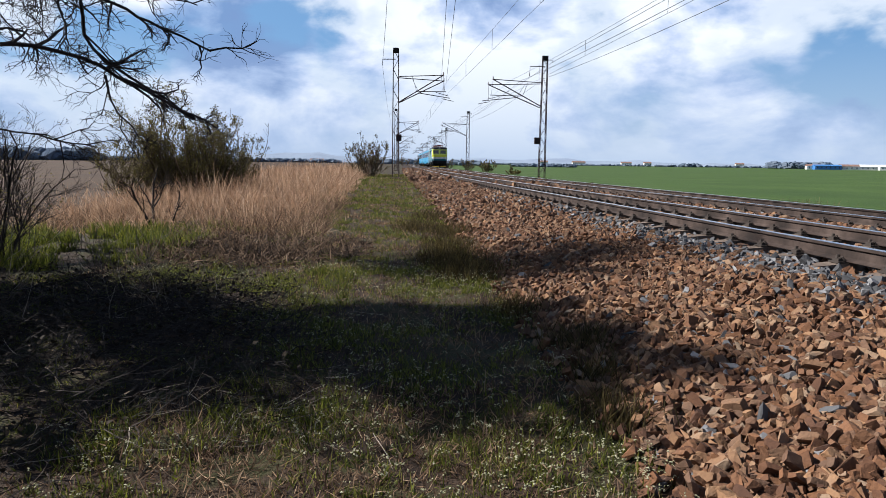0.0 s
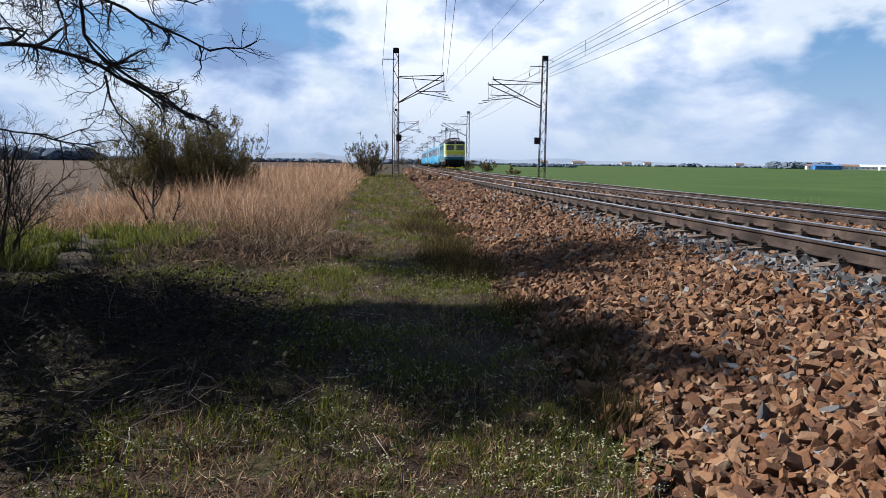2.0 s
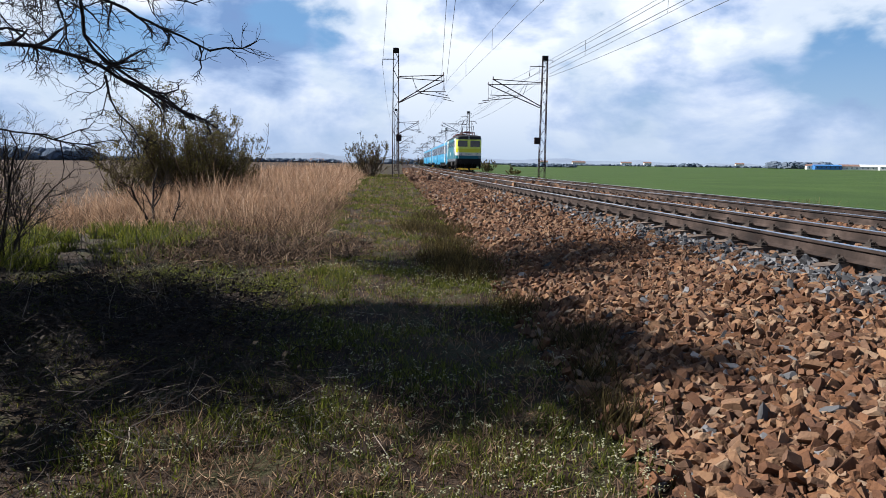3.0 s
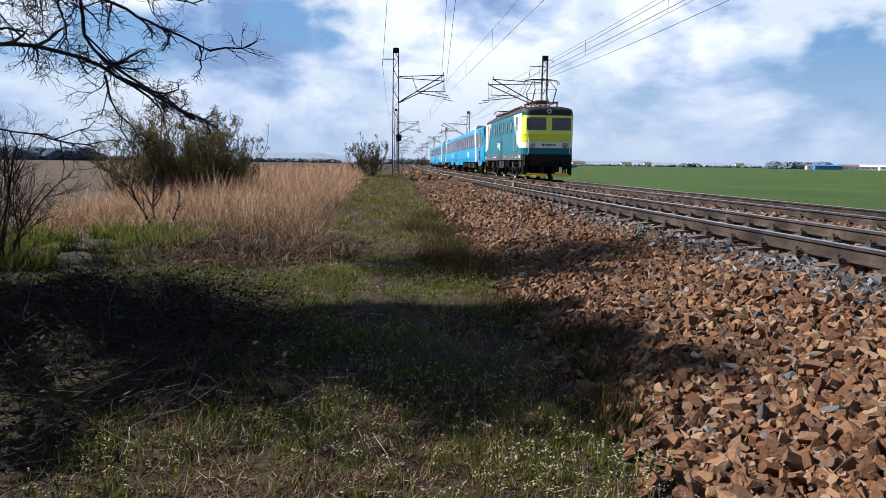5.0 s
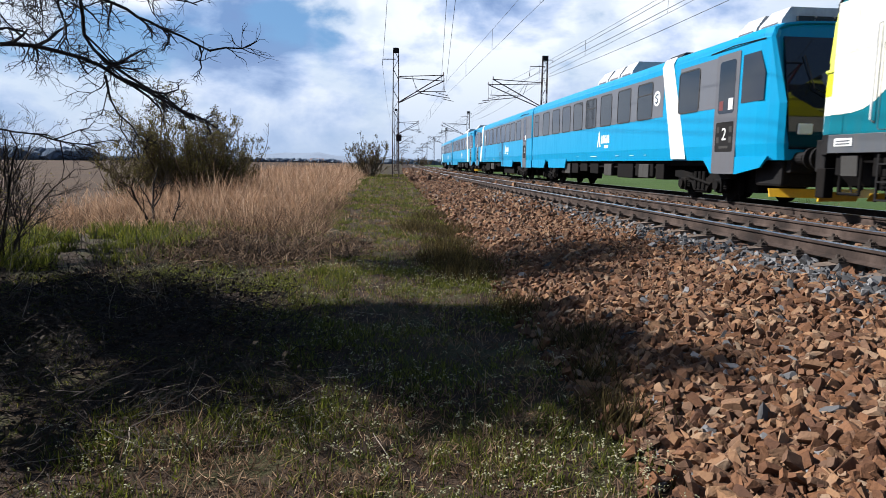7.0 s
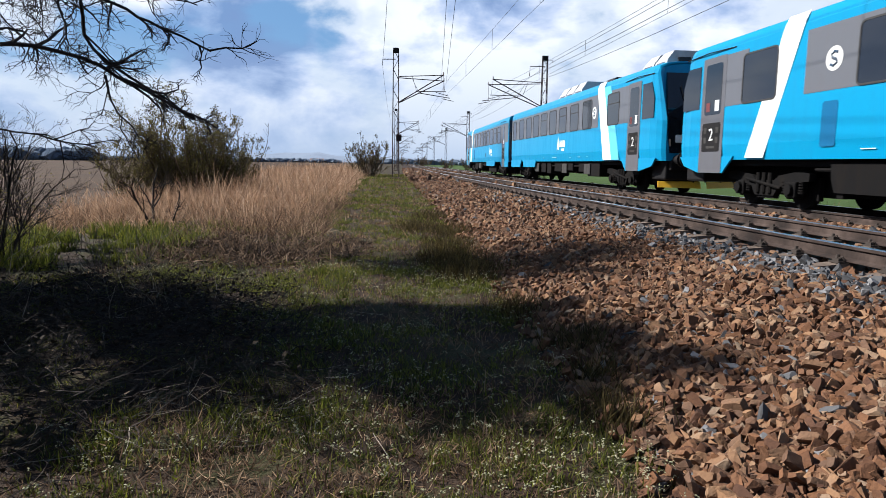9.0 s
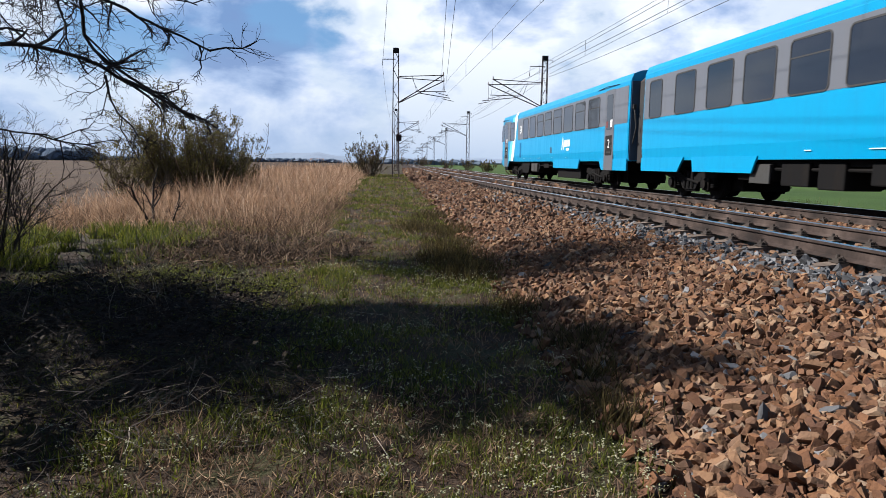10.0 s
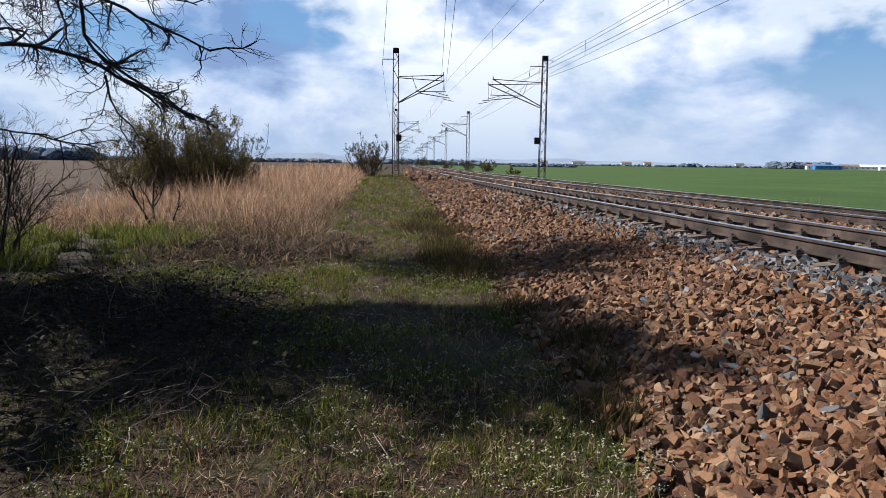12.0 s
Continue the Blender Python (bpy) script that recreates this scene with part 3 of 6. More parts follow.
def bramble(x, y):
    """1 inside the dark brambles added to deepen the path's shade, 0 outside."""
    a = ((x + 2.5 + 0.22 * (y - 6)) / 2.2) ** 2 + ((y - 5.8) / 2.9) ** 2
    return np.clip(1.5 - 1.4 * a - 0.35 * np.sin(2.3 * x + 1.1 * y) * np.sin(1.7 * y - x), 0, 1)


def field(n, x0, x1, y0, y1, power=1.0):
    """Random places in a strip along the line; power > 1 puts more of them near y0."""
    y = y0 + (y1 - y0) * rng.random(n) ** power
    u = rng.uniform(x0, x1, n)
    return u, y


def stuff(name, verts, faces, mat, label, category):
    ob = mesh_object(name, verts, faces, [mat])
    return tagged(ob, label, category, kind="stuff")


# ---- ballast
def build_ballast():
    P, S, G = [], [], []
    def lay(n, ua, ub, ya, yb, size, power=1.0, bank=False, sink=0.25):
        y = ya + (yb - ya) * rng.random(n) ** power
        if bank:
            ta = toe(y)
            e = rng.random(n)
            u = ta - 0.28 * rng.random(n) ** 3 * (e < 0.15) + (ub - ta) * e
        else:
            u = rng.uniform(ua, ub, n)
        x = u + bend(y)
        s = size * rng.lognormal(0, 0.30, n)
        s = np.clip(s, size * 0.55, size * 1.6)
        z = height(x, y) + s * rng.uniform(-sink, 0.65 if bank else 0.3, n)
        keep = np.ones(n, bool)
        for c, dz in ((NEAR_C, 0.0), (FAR_C, FAR_Z)):
            for k in (-1, 1):
                keep &= np.abs(u - c - k * GAUGE / 2) > 0.10
        P.append(np.stack([x, y, z], 1)[keep])
        S.append(np.stack([s * rng.uniform(0.85, 1.25, n), s * rng.uniform(0.75, 1.1, n), s * rng.uniform(0.6, 1.0, n)], 1)[keep])
        fresh = np.exp(-((u - 4.55) / 0.42) ** 2) * 0.85 * np.clip(1.2 - np.abs(y - 6.5) / 16, 0, 1) + 0.03
        G.append((rng.random(n) < fresh)[keep])
    lay(50000, 0, 4.5, 1.2, 14, 0.062, 1.45, True)
    lay(24000, 0, 4.5, 14, 40, 0.085, 1.3, True)
    lay(6000, 0, 4.5, 40, 110, 0.21, 1.0, True)
    lay(16000, 4.2, 7.2, 3.0, 26, 0.070, 1.3, False, 0.4)
    lay(9000, 7.0, 12.4, 5.0, 40, 0.115, 1.3, False, 0.4)
    lay(6000, 7.25, 8.45, 5.0, 40, 0.12, 1.2, False, 0.1)
    lay(7000, 4.4, 12.3, 30, 130, 0.2, 1.2, False, 0.4)
    P, S, G = np.concatenate(P), np.concatenate(S), np.concatenate(G)
    for name, sel, mat, label in (("ballast", ~G, M_STONE, "heaped rusty brown crushed stone ballast"), ("fresh_ballast", G, M_GREYSTONE, "fresh grey crushed stone at the sleeper ends")):
        v, f = scatter(STONES, P[sel], S[sel], 1.2)
        stuff(name, v, f, mat, label, "gravel")


build_ballast()


# ---- grass, litter, flowers, reeds
def blades(n, u0, u1, y0, y1, h, w, tmpl, power=1.3, tilt=0.35, mask=None, dens=None):
    u, y = field(n, u0, u1, y0, y1, power)
    x = u + bend(y)
    keep = u < toe(y) + 0.05 - rng.random(n) * 0.5
    if dens is not None:
        keep &= rng.random(n) < dens(x, y) * (1 - 0.88 * bramble(x, y))
    x, y, n = x[keep], y[keep], int(keep.sum())
    pos = np.stack([x, y, height(x, y) - 0.015], 1)
    hh = h * rng.lognormal(0, 0.35, n) * (1 + 0.3 * patchy(x, y, 2.0))
    far = 1 + np.clip(y - 8, 0, 40) / 14
    sc = np.stack([w * far * rng.uniform(0.7, 1.3, n), hh, hh], 1)
    return scatter(tmpl, pos, sc, tilt)


def join(parts):
    vs, fs, off = [], [], 0
    for v, f in parts:
        vs.append(v); fs.append(f + off); off += len(v)
    return np.concatenate(vs), np.concatenate(fs)


def tufts(x, y, k, h, r, w, tilt=0.55):
    """Clumps of k blades round each place; h and r are each clump's height and radius."""
    n = len(x)
    rr = np.repeat(r, k)
    px, py = np.repeat(x, k) + rng.normal(0, 1, n * k) * rr, np.repeat(y, k) + rng.normal(0, 1, n * k) * rr
    hh = np.repeat(h, k) * rng.uniform(0.45, 1.2, n * k)
    far = 1 + np.clip(py - 5, 0, 40) / 9
    pos = np.stack([px, py, height(px, py) - 0.01], 1)
    return scatter(BLADES, pos, np.stack([w * far * rng.uniform(0.7, 1.3, n * k), hh, hh], 1), tilt)


def tuft_places(n, u0, u1, y0, y1, power, dens):
    u, y = field(n, u0, u1, y0, y1, power)
    x = u + bend(y)
    keep = (u < toe(y) - 0.12 * rng.random(n)) & (rng.random(n) < dens(x, y) * (1 - 0.6 * bramble(x, y)))
    return x[keep], y[keep]


def build_grass():
    green = lambda x, y: np.clip(patchy(x, y, 2.0, 0.5) * 3.2 - 1.35, 0.04, 1)
    lush = lambda x, y: np.clip(patchy(x, y, 1.6, 2.0) * 3.0 - 1.0, 0.05, 1)
    dry = lambda x, y: np.clip(1.4 - patchy(x, y, 2.0, 0.5) * 1.7, 0.10, 1)
    g = [blades(22000, -4.5, 2.6, 1.6, 8, 0.06, 0.0075, BLADES, 1.2, 0.6, dens=green)]
    for n, k, u0, u1, y0, y1, pw, h0, h1, r0, r1, w, d in (
            (1900, 26, -4.0, 2.4, 1.8, 9, 1.3, 0.035, 0.11, 0.025, 0.07, 0.0055, green),
            (2600, 20, -3.0, 2.3, 8, 24, 1.3, 0.05, 0.15, 0.04, 0.11, 0.0060, lambda x, y: np.clip(green(x, y) + 0.10, 0, 1)),
            (1700, 14, -2.4, 2.6, 22, 62, 1.2, 0.08, 0.20, 0.08, 0.22, 0.0065, lambda x, y: np.clip(green(x, y) + 0.20, 0, 1)),
            (1000, 34, -9.5, -3.0, 9.6, 15.0, 1.0, 0.08, 0.36, 0.04, 0.11, 0.0095, lush),
            (420, 40, -4.6, -0.3, 3.4, 9.0, 1.0, 0.07, 0.20, 0.04, 0.10, 0.0060, lambda x, y: 1.0 + 0 * x)):
        x, y = tuft_places(n, u0, u1, y0, y1, pw, d)
        g.append(tufts(x, y, k, rng.uniform(h0, h1, len(x)), rng.uniform(r0, r1, len(x)), w))
    stuff("grass", *join(g), M_GRASS, "short green spring grass in tufts along the path", "grass")
    d = [blades(60000, -5, 2.7, 1.5, 9, 0.075, 0.0055, BLADES, 1.2, 1.3, dens=dry),
         blades(42000, -3.4, 2.2, 1.5, 4.4, 0.065, 0.0085, BLADES, 1.0, 1.45, dens=lambda x, y: np.clip(1.5 - 1.6 * patchy(x, y, 3.1, 1.5), 0.15, 1)),
         blades(26000, -4, 2.6, 9, 24, 0.09, 0.008, BLADES, 1.2, 1.2, dens=dry),
         blades(14000, -3, 2.7, 24, 60, 0.10, 0.009, BLADES, 1.1, 0.9, dens=dry)]
    x, y = tuft_places(900, -3.5, 2.6, 2.0, 26, 1.3, dry)
    d.append(tufts(x, y, 22, rng.uniform(0.05, 0.14, len(x)), rng.uniform(0.04, 0.10, len(x)), 0.0055, 0.9))
    stuff("dry_grass", *join(d), M_DRY, "flattened dry grass and straw litter on the path", "dry grass")
    # brown broken litter where the reeds end
    n = 4200
    a, e = rng.uniform(0, 2 * math.pi, n), rng.random(n) ** 0.6
    px, py = -1.9 + 1.9 * e * np.cos(a), 11.0 + 1.7 * e * np.sin(a)
    hh = rng.uniform(0.06, 0.30, n)
    q = scatter(BLADES, np.stack([px, py, height(px, py) + rng.uniform(0.0, 0.10, n)], 1), np.stack([rng.uniform(0.010, 0.022, n), hh, hh], 1), 1.5)
    stuff("stalk_litter", *q, M_LITTER, "brown broken stalks lying where the reeds end", "dry grass")
    # olive tussocks at the ballast's foot
    q = []
    for a, c, k, e in ((1.35, 9.0, 1500, 0.26), (1.2, 10.2, 1300, 0.26), (1.35, 11.6, 900, 0.26), (1.72, 5.2, 420, 0.13), (1.5, 6.6, 420, 0.15), (1.45, 3.7, 300, 0.11), (1.62, 13.8, 700, 0.25), (0.9, 14.5, 500, 0.25), (1.5, 17.0, 500, 0.3), (1.6, 4.4, 260, 0.1)):
        px, py = a + rng.normal(0, e, k), c + rng.normal(0, e * 1.5, k)
        hh = rng.uniform(0.10, 0.34, k)
        q.append(scatter(BLADES, np.stack([px, py, height(px, py) - 0.01], 1), np.stack([np.full(k, 0.006) * (1 + py / 14), hh, hh], 1), 0.7))
    stuff("tussocks", *join(q), M_TUSSOCK, "dark olive grass tussocks at the ballast's foot", "grass")


build_grass()


def build_flowers():
    n = 6000
    y = 2.0 + 7.5 * rng.random(n) ** 1.6
    x = rng.uniform(-3.2, 2.0, n)
    keep = (x < toe(y) - 0.05) & (rng.random(n) < np.clip(patchy(x, y, 1.7, 3.0) * 2.0 - 0.35, 0.05, 1)) & (x > -0.35 * y - 0.6) & (rng.random(n) > bramble(x, y) * 0.9)
    x, y = x[keep], y[keep]
    n = len(x)
    h = rng.uniform(0.05, 0.14, n)
    z = height(x, y)
    stem = scatter(blade_templates(9, 4, 0.15), np.stack([x, y, z], 1), np.stack([np.full(n, 0.006), h, h], 1), 0.15)
    lx = np.repeat(x, 5) + rng.normal(0, 0.018, n * 5); ly = np.repeat(y, 5) + rng.normal(0, 0.018, n * 5)
    lh = rng.uniform(0.02, 0.055, n * 5)
    leaf = scatter(BLADES, np.stack([lx, ly, height(lx, ly)], 1), np.stack([np.full(n * 5, 0.009), lh, lh], 1), 0.9)
    stuff("flower_stems", *join([stem, leaf]), M_GRASS, "thin green stems and leaves of small wild flowers", "flower stems")
    buds = hull_templates(6, 9, 21, 0.6)
    k = 4
    bx = np.repeat(x, k) + rng.normal(0, 0.010, n * k); by = np.repeat(y, k) + rng.normal(0, 0.010, n * k)
    bz = np.repeat(z + h * 0.93, k) + rng.normal(0, 0.005, n * k)
    s = rng.uniform(0.010, 0.021, n * k)
    v, f = scatter(buds, np.stack([bx, by, bz], 1), np.stack([s, s, s * 0.8], 1), 0.6)
    stuff("wild_flowers", v, f, M_PETAL, "small creamy white wild flower heads", "flowers")


build_flowers()


def build_reeds():
    n = 44000
    u, y = field(n, -8.5, -0.9, 14.0, 62, 1.25)
    edge = -1.15 - 0.9 * np.clip((20 - y) / 8, 0, 1) + 0.35 * np.sin(y * 0.9)
    keep = (u < edge) & (rng.random(n) < np.clip(0.35 + patchy(u, y, 0.7, 1.0), 0, 1)) & (u > -8.5 + rng.random(n) * 2.5 - 0.06 * y)
    keep &= ~((y < 16) & (rng.random(n) < 0.55))
    u, y = u[keep], y[keep]
    x = u + bend(y)
    n = len(x)
    h = rng.uniform(0.4, 1.3, n) ** 1.15 * (0.55 + 0.45 * np.clip((y - 12) / 12, 0, 1)) * np.clip(0.55 + 0.6 * (edge[keep] - u) / 1.5, 0.5, 1) * (0.6 + 0.65 * patchy(x, y, 1.1, 4.0))
    w = rng.uniform(0.008, 0.016, n) * (1 + np.clip(y - 14, 0, 40) / 24)
    v, f = scatter(REEDS, np.stack([x, y, height(x, y) - 0.03], 1), np.stack([w * 0.8, h * 1.5, h], 1), 0.85)
    stuff("dry_reeds", v, f, M_REED, "tall bleached dry reeds and grass beside the path", "reeds")
    n = 16000
    u, y = field(n, -7.5, -1.0, 12.5, 21, 1.0)
    keep = ((u > -3.9) | (y > 15)) & (rng.random(n) < patchy(u, y, 1.2, 5.0) * 1.6)
    u, y = u[keep], y[keep]
    x, n = u, len(u)
    h = rng.uniform(0.25, 0.6, n)
    v, f = scatter(REEDS, np.stack([x, y, height(x, y)], 1), np.stack([np.full(n, 0.010), h, h], 1), 1.25)
    stuff("fallen_reeds", v, f, M_DRY, "trampled pale reed stalks lying at the edge", "reeds")
    # a dry tuft beyond the far track
    n = 260
    x, y = 14.9 + rng.normal(0, 0.55, n), 21.5 + rng.normal(0, 0.5, n)
    h = rng.uniform(0.3, 0.75, n)
    v, f = scatter(REEDS, np.stack([x, y, height(x, y)], 1), np.stack([np.full(n, 0.012), h, h], 1), 0.3)
    stuff("dry_tuft", v, f, M_DRY, "pale dry grass tuft at the field's edge", "dry grass")
    # verge grass beyond the far track
    n = 9000
    y = 8 + 80 * rng.random(n) ** 1.4
    x = 12.3 + rng.random(n) * 1.3 + bend(y)
    h = rng.uniform(0.08, 0.25, n)
    v, f = scatter(BLADES, np.stack([x, y, height(x, y)], 1), np.stack([0.012 + 0 * h, h, h], 1), 0.6)
    stuff("verge_grass", v, f, M_DRY, "sparse dry grass on the verge of the far track", "dry grass")


build_reeds()


# ---- woody plants
def rand_dir(r):
    v = Vector((r.gauss(0, 1), r.gauss(0, 1), r.gauss(0, 1)))
    return v.normalized()


def grow(out, p, d, length, rad, level, r, up=0.12, wob=0.28, kids=(4, 6), seg=None, spread=0.75, tips=None):
    """A wavy branch with side twigs; segments are appended to out as (points, radius, end radius, level)."""
    seg = seg or max(3, min(9, int(length / 0.16)))
    pts = [p.copy()]
    d = d.normalized()
    for k in range(seg):
        d = (d + rand_dir(r) * wob + Vector((0, 0, up * 0.35))).normalized()
        p = p + d * (length / seg)
        pts.append(p.copy())
    out.append((pts, rad, rad * 0.45, level))
    if tips is not None and level <= 1:
        tips.append(p.copy())
    if level <= 0:
        return
    for _ in range(r.randint(*kids)):
        i = r.randint(1, seg)
        base = pts[i]
        q = (d + rand_dir(r) * spread * 1.3).normalized()
        k = 1 - 0.5 * i / seg
        grow(out, base, q, length * r.uniform(0.38, 0.65) * k + 0.05, rad * 0.55 * k + 0.0008, level - 1, r, up, wob * 1.1, kids, None, spread, tips)


def sticks(branches, thick_sides=6):
    """Branches as one list of vertices and triangles (three-sided thin ones)."""
    vs, fs, off = [], [], 0
    for pts, r0, r1, level in branches:
        n = thick_sides if r0 > 0.012 else 3
        m = len(pts)
        P = np.array([q[:] for q in pts])
        D = np.gradient(P, axis=0)
        D /= np.linalg.norm(D, axis=1)[:, None] + 1e-9
        ref = np.where(np.abs(D[:, 2:3]) < 0.9, np.array([[0, 0, 1.0]]), np.array([[1.0, 0, 0]]))
        A = np.cross(D, ref); A /= np.linalg.norm(A, axis=1)[:, None] + 1e-9
        B = np.cross(D, A)
        rad = np.linspace(r0, r1, m)[:, None, None]
        ang = np.arange(n) * 2 * math.pi / n
        ring = P[:, None] + rad * (A[:, None] * np.cos(ang)[None, :, None] + B[:, None] * np.sin(ang)[None, :, None])
        vs.append(ring.reshape(-1, 3))
        i = np.arange(m - 1)[:, None] * n
        j = np.arange(n)[None]
        a, b = i + j, i + (j + 1) % n
        fs.append(np.concatenate([np.stack([a, b, b + n], -1).reshape(-1, 3), np.stack([a, b + n, a + n], -1).reshape(-1, 3)]) + off)
        off += m * n
    return np.concatenate(vs), np.concatenate(fs)


def leafy(points, count, size, spread, seed):
    r = np.random.default_rng(seed)
    P = np.array([p[:] for p in points])
    i = r.integers(0, len(P), count)
    pos = P[i] + r.normal(0, spread, (count, 3))
    s = size * r.uniform(0.6, 1.4, count)
    return scatter(blade_templates(31, 4, 0.4), pos, np.stack([s * 0.7, s, s], 1), 1.5)


def shrub(name, x, y, h, w, stems, label, seed, mat, buds=0, bud_size=0.05, level=3, thin=1.0, bud_mat=M_BUD, kids=(4, 6)):
    r = random.Random(seed)
    z = float(height(x, y)) - 0.05
    S = holder(name, pose(x, y, z))
    out, tips = [], []
    for k in range(stems):
        a = 2 * math.pi * k / stems + r.uniform(-0.4, 0.4)
        lean = r.uniform(0.1, 1.0) ** 0.6 * w / h * 1.0
        d = Vector((math.cos(a) * lean, math.sin(a) * lean, 1))
        e = r.random() * w * 0.22
        grow(out, Vector((math.cos(a) * e, math.sin(a) * e, 0)), d, h * r.uniform(0.55, 0.9) * (1.0 - 0.38 * min(1.0, lean * h / w) ** 2), 0.022 * thin * h / 3, level, r, 0.25, 0.2, kids, None, 0.6, tips)
    least = 0.00022 * y
    out = [(p, max(r0, least), max(r1, least * 0.7), lv) for p, r0, r1, lv in out]
    v, f = sticks(out)
    b = mesh_object("crown", v, f, [mat], parent=S)
    if buds:
        pts = [q for pts, *_ in out for q in pts[1:]]
        v, f = leafy(pts, buds, bud_size, 0.05, seed)
        c = mesh_object("foliage", v, f, [bud_mat], parent=S)
        c["label"] = "sparse young leaves"
    tagged(S, label, "shrub")
    return S


shrub("willow_shrub", -7.1, 26.0, 4.2, 4.6, 60, "wide budding willow shrub among dry reeds", 4, M_SHRUB, 26000, 0.05, 3, 1.0, kids=(3, 5))
shrub("willow_shrub", -8.6, 25.4, 2.5, 3.4, 34, "low budding willow shrub among dry reeds", 71, M_SHRUB, 7000, 0.05, 3, 1.2, kids=(3, 5))
shrub("willow_shrub", -5.9, 25.6, 2.5, 3.4, 34, "low budding willow shrub among dry reeds", 72, M_SHRUB, 7000, 0.05, 3, 1.2, kids=(3, 5))
shrub("bare_shrub", -0.75 + float(bend(50.0)), 51.0, 3.7, 3.6, 24, "bare rounded shrub beside the mast", 9, M_SHRUB, 4000, 0.05, 3, 1.3, kids=(3, 5))
shrub("bare_shrub", -6.4, 33.0, 4.2, 1.6, 5, "slender bare shrub above the reeds", 13, M_SHRUB, 0, 0.05, 2, 1.0, kids=(3, 5))
# unseen shrubs added left of the view to shade the path
shrub("shade_shrub", -4.6, 3.7, 2.1, 1.9, 12, "unseen ivy-grown shrub added to block sun and sky", 63, M_BARK, 8000, 0.09, 3, 1.0, M_IVY)
shrub("shade_shrub", -5.5, 5.4, 3.0, 2.2, 12, "unseen ivy-grown shrub added to block sun and sky", 65, M_BARK, 9000, 0.10, 3, 1.0, M_IVY)
shrub("shade_shrub", -6.9, 6.2, 3.2, 2.6, 12, "unseen ivy-grown shrub added to block sun and sky", 61, M_BARK, 9000, 0.10, 3, 1.0, M_IVY)
shrub("shade_shrub", -8.0, 8.3, 3.2, 2.6, 12, "unseen ivy-grown shrub added to block sun and sky", 62, M_BARK, 9000, 0.10, 3, 1.0, M_IVY)
# more unseen shrubs, closing sun gaps and cutting skylight
for k, (x, y, h, w) in enumerate(((-6.5, 7.3, 4.3, 2.2), (-6.8, 8.5, 4.3, 2.2), (-6.1, 6.2, 3.6, 2.0), (-7.8, 3.6, 4.6, 3.0), (-7.0, 0.8, 4.8, 3.2), (-6.0, -2.2, 4.6, 3.2), (-4.0, -4.8, 4.4, 3.0))):
    shrub("shade_shrub", x, y, h, w, 12, "unseen ivy-grown shrub added to block sun and sky", 81 + k, M_BARK, 9000, 0.13, 2, 1.0, M_IVY)
shrub("bare_shrub", -5.75, 10.4, 2.7, 1.8, 24, "dense bare twiggy shrub at the ditch", 21, M_BARK, 600, 0.03, 3, 0.8, kids=(4, 6))
shrub("hawthorn_sapling", -4.75, 14.9, 2.2, 1.3, 3, "small crooked bare sapling at the reed's edge", 23, M_BARK, 0, 0.03, 2, 2.2, kids=(4, 6))
for k, (x, y, h, w) in enumerate(((23.3, 108.0, 1.7, 3.6), (20.2, 118.0, 2.5, 2.4), (21.6, 150.0, 3.6, 4.5), (26.5, 150.0, 3.0, 3.5), (19.0, 172.0, 3.8, 5.0), (15.8, 220.0, 5.0, 7.0), (18.5, 235.0, 4.0, 7.0), (12.0, 260.0, 5.0, 8.0))):
    shrub("lineside_shrub", x, y, h, w, 9, "low brown shrub beside the line", 40 + k, M_SHRUB, 500, 0.16, 2, 1.6, kids=(4, 6))


def build_weeds():
    """Dead weed stems standing in the shade."""
    r = random.Random(8)
    out = []
    for k in range(150):
        x, y = r.uniform(-5.5, -0.8), r.uniform(3.2, 12.5)
        if x < -0.62 * y or x > -0.12 * y - 0.4:
            continue
        p = Vector((x, y, float(height(x, y)) - 0.02))
        grow(out, p, Vector((r.uniform(-0.6, 0.6), r.uniform(-0.6, 0.6), r.uniform(0.2, 1))), r.uniform(0.3, 0.85), 0.005, 2, r, 0.02, 0.22, (2, 4), 5, 0.8)
    v, f = sticks(out)
    stuff("dead_weeds", v, f, M_TWIG, "dead pale branching weed stems in the shade", "weeds")
    out = []
    for k in range(400):
        y = 3.4 + 7 * r.random() ** 1.2
        x = r.uniform(-0.62 * y, -0.05 * y + 0.2)
        a = r.uniform(0, 6.283)
        p = Vector((x, y, float(height(x, y)) + r.uniform(0.0, 0.12)))
        grow(out, p, Vector((math.cos(a), math.sin(a), r.uniform(-0.1, 0.25))), r.uniform(0.12, 0.5), r.uniform(0.0015, 0.0032), 1, r, 0.0, 0.2, (0, 2), 4, 0.8)
    v, f = sticks(out)
    stuff("fallen_twigs", v, f, M_TWIG, "tangle of pale dead twigs lying in the shade", "twigs")


build_weeds()


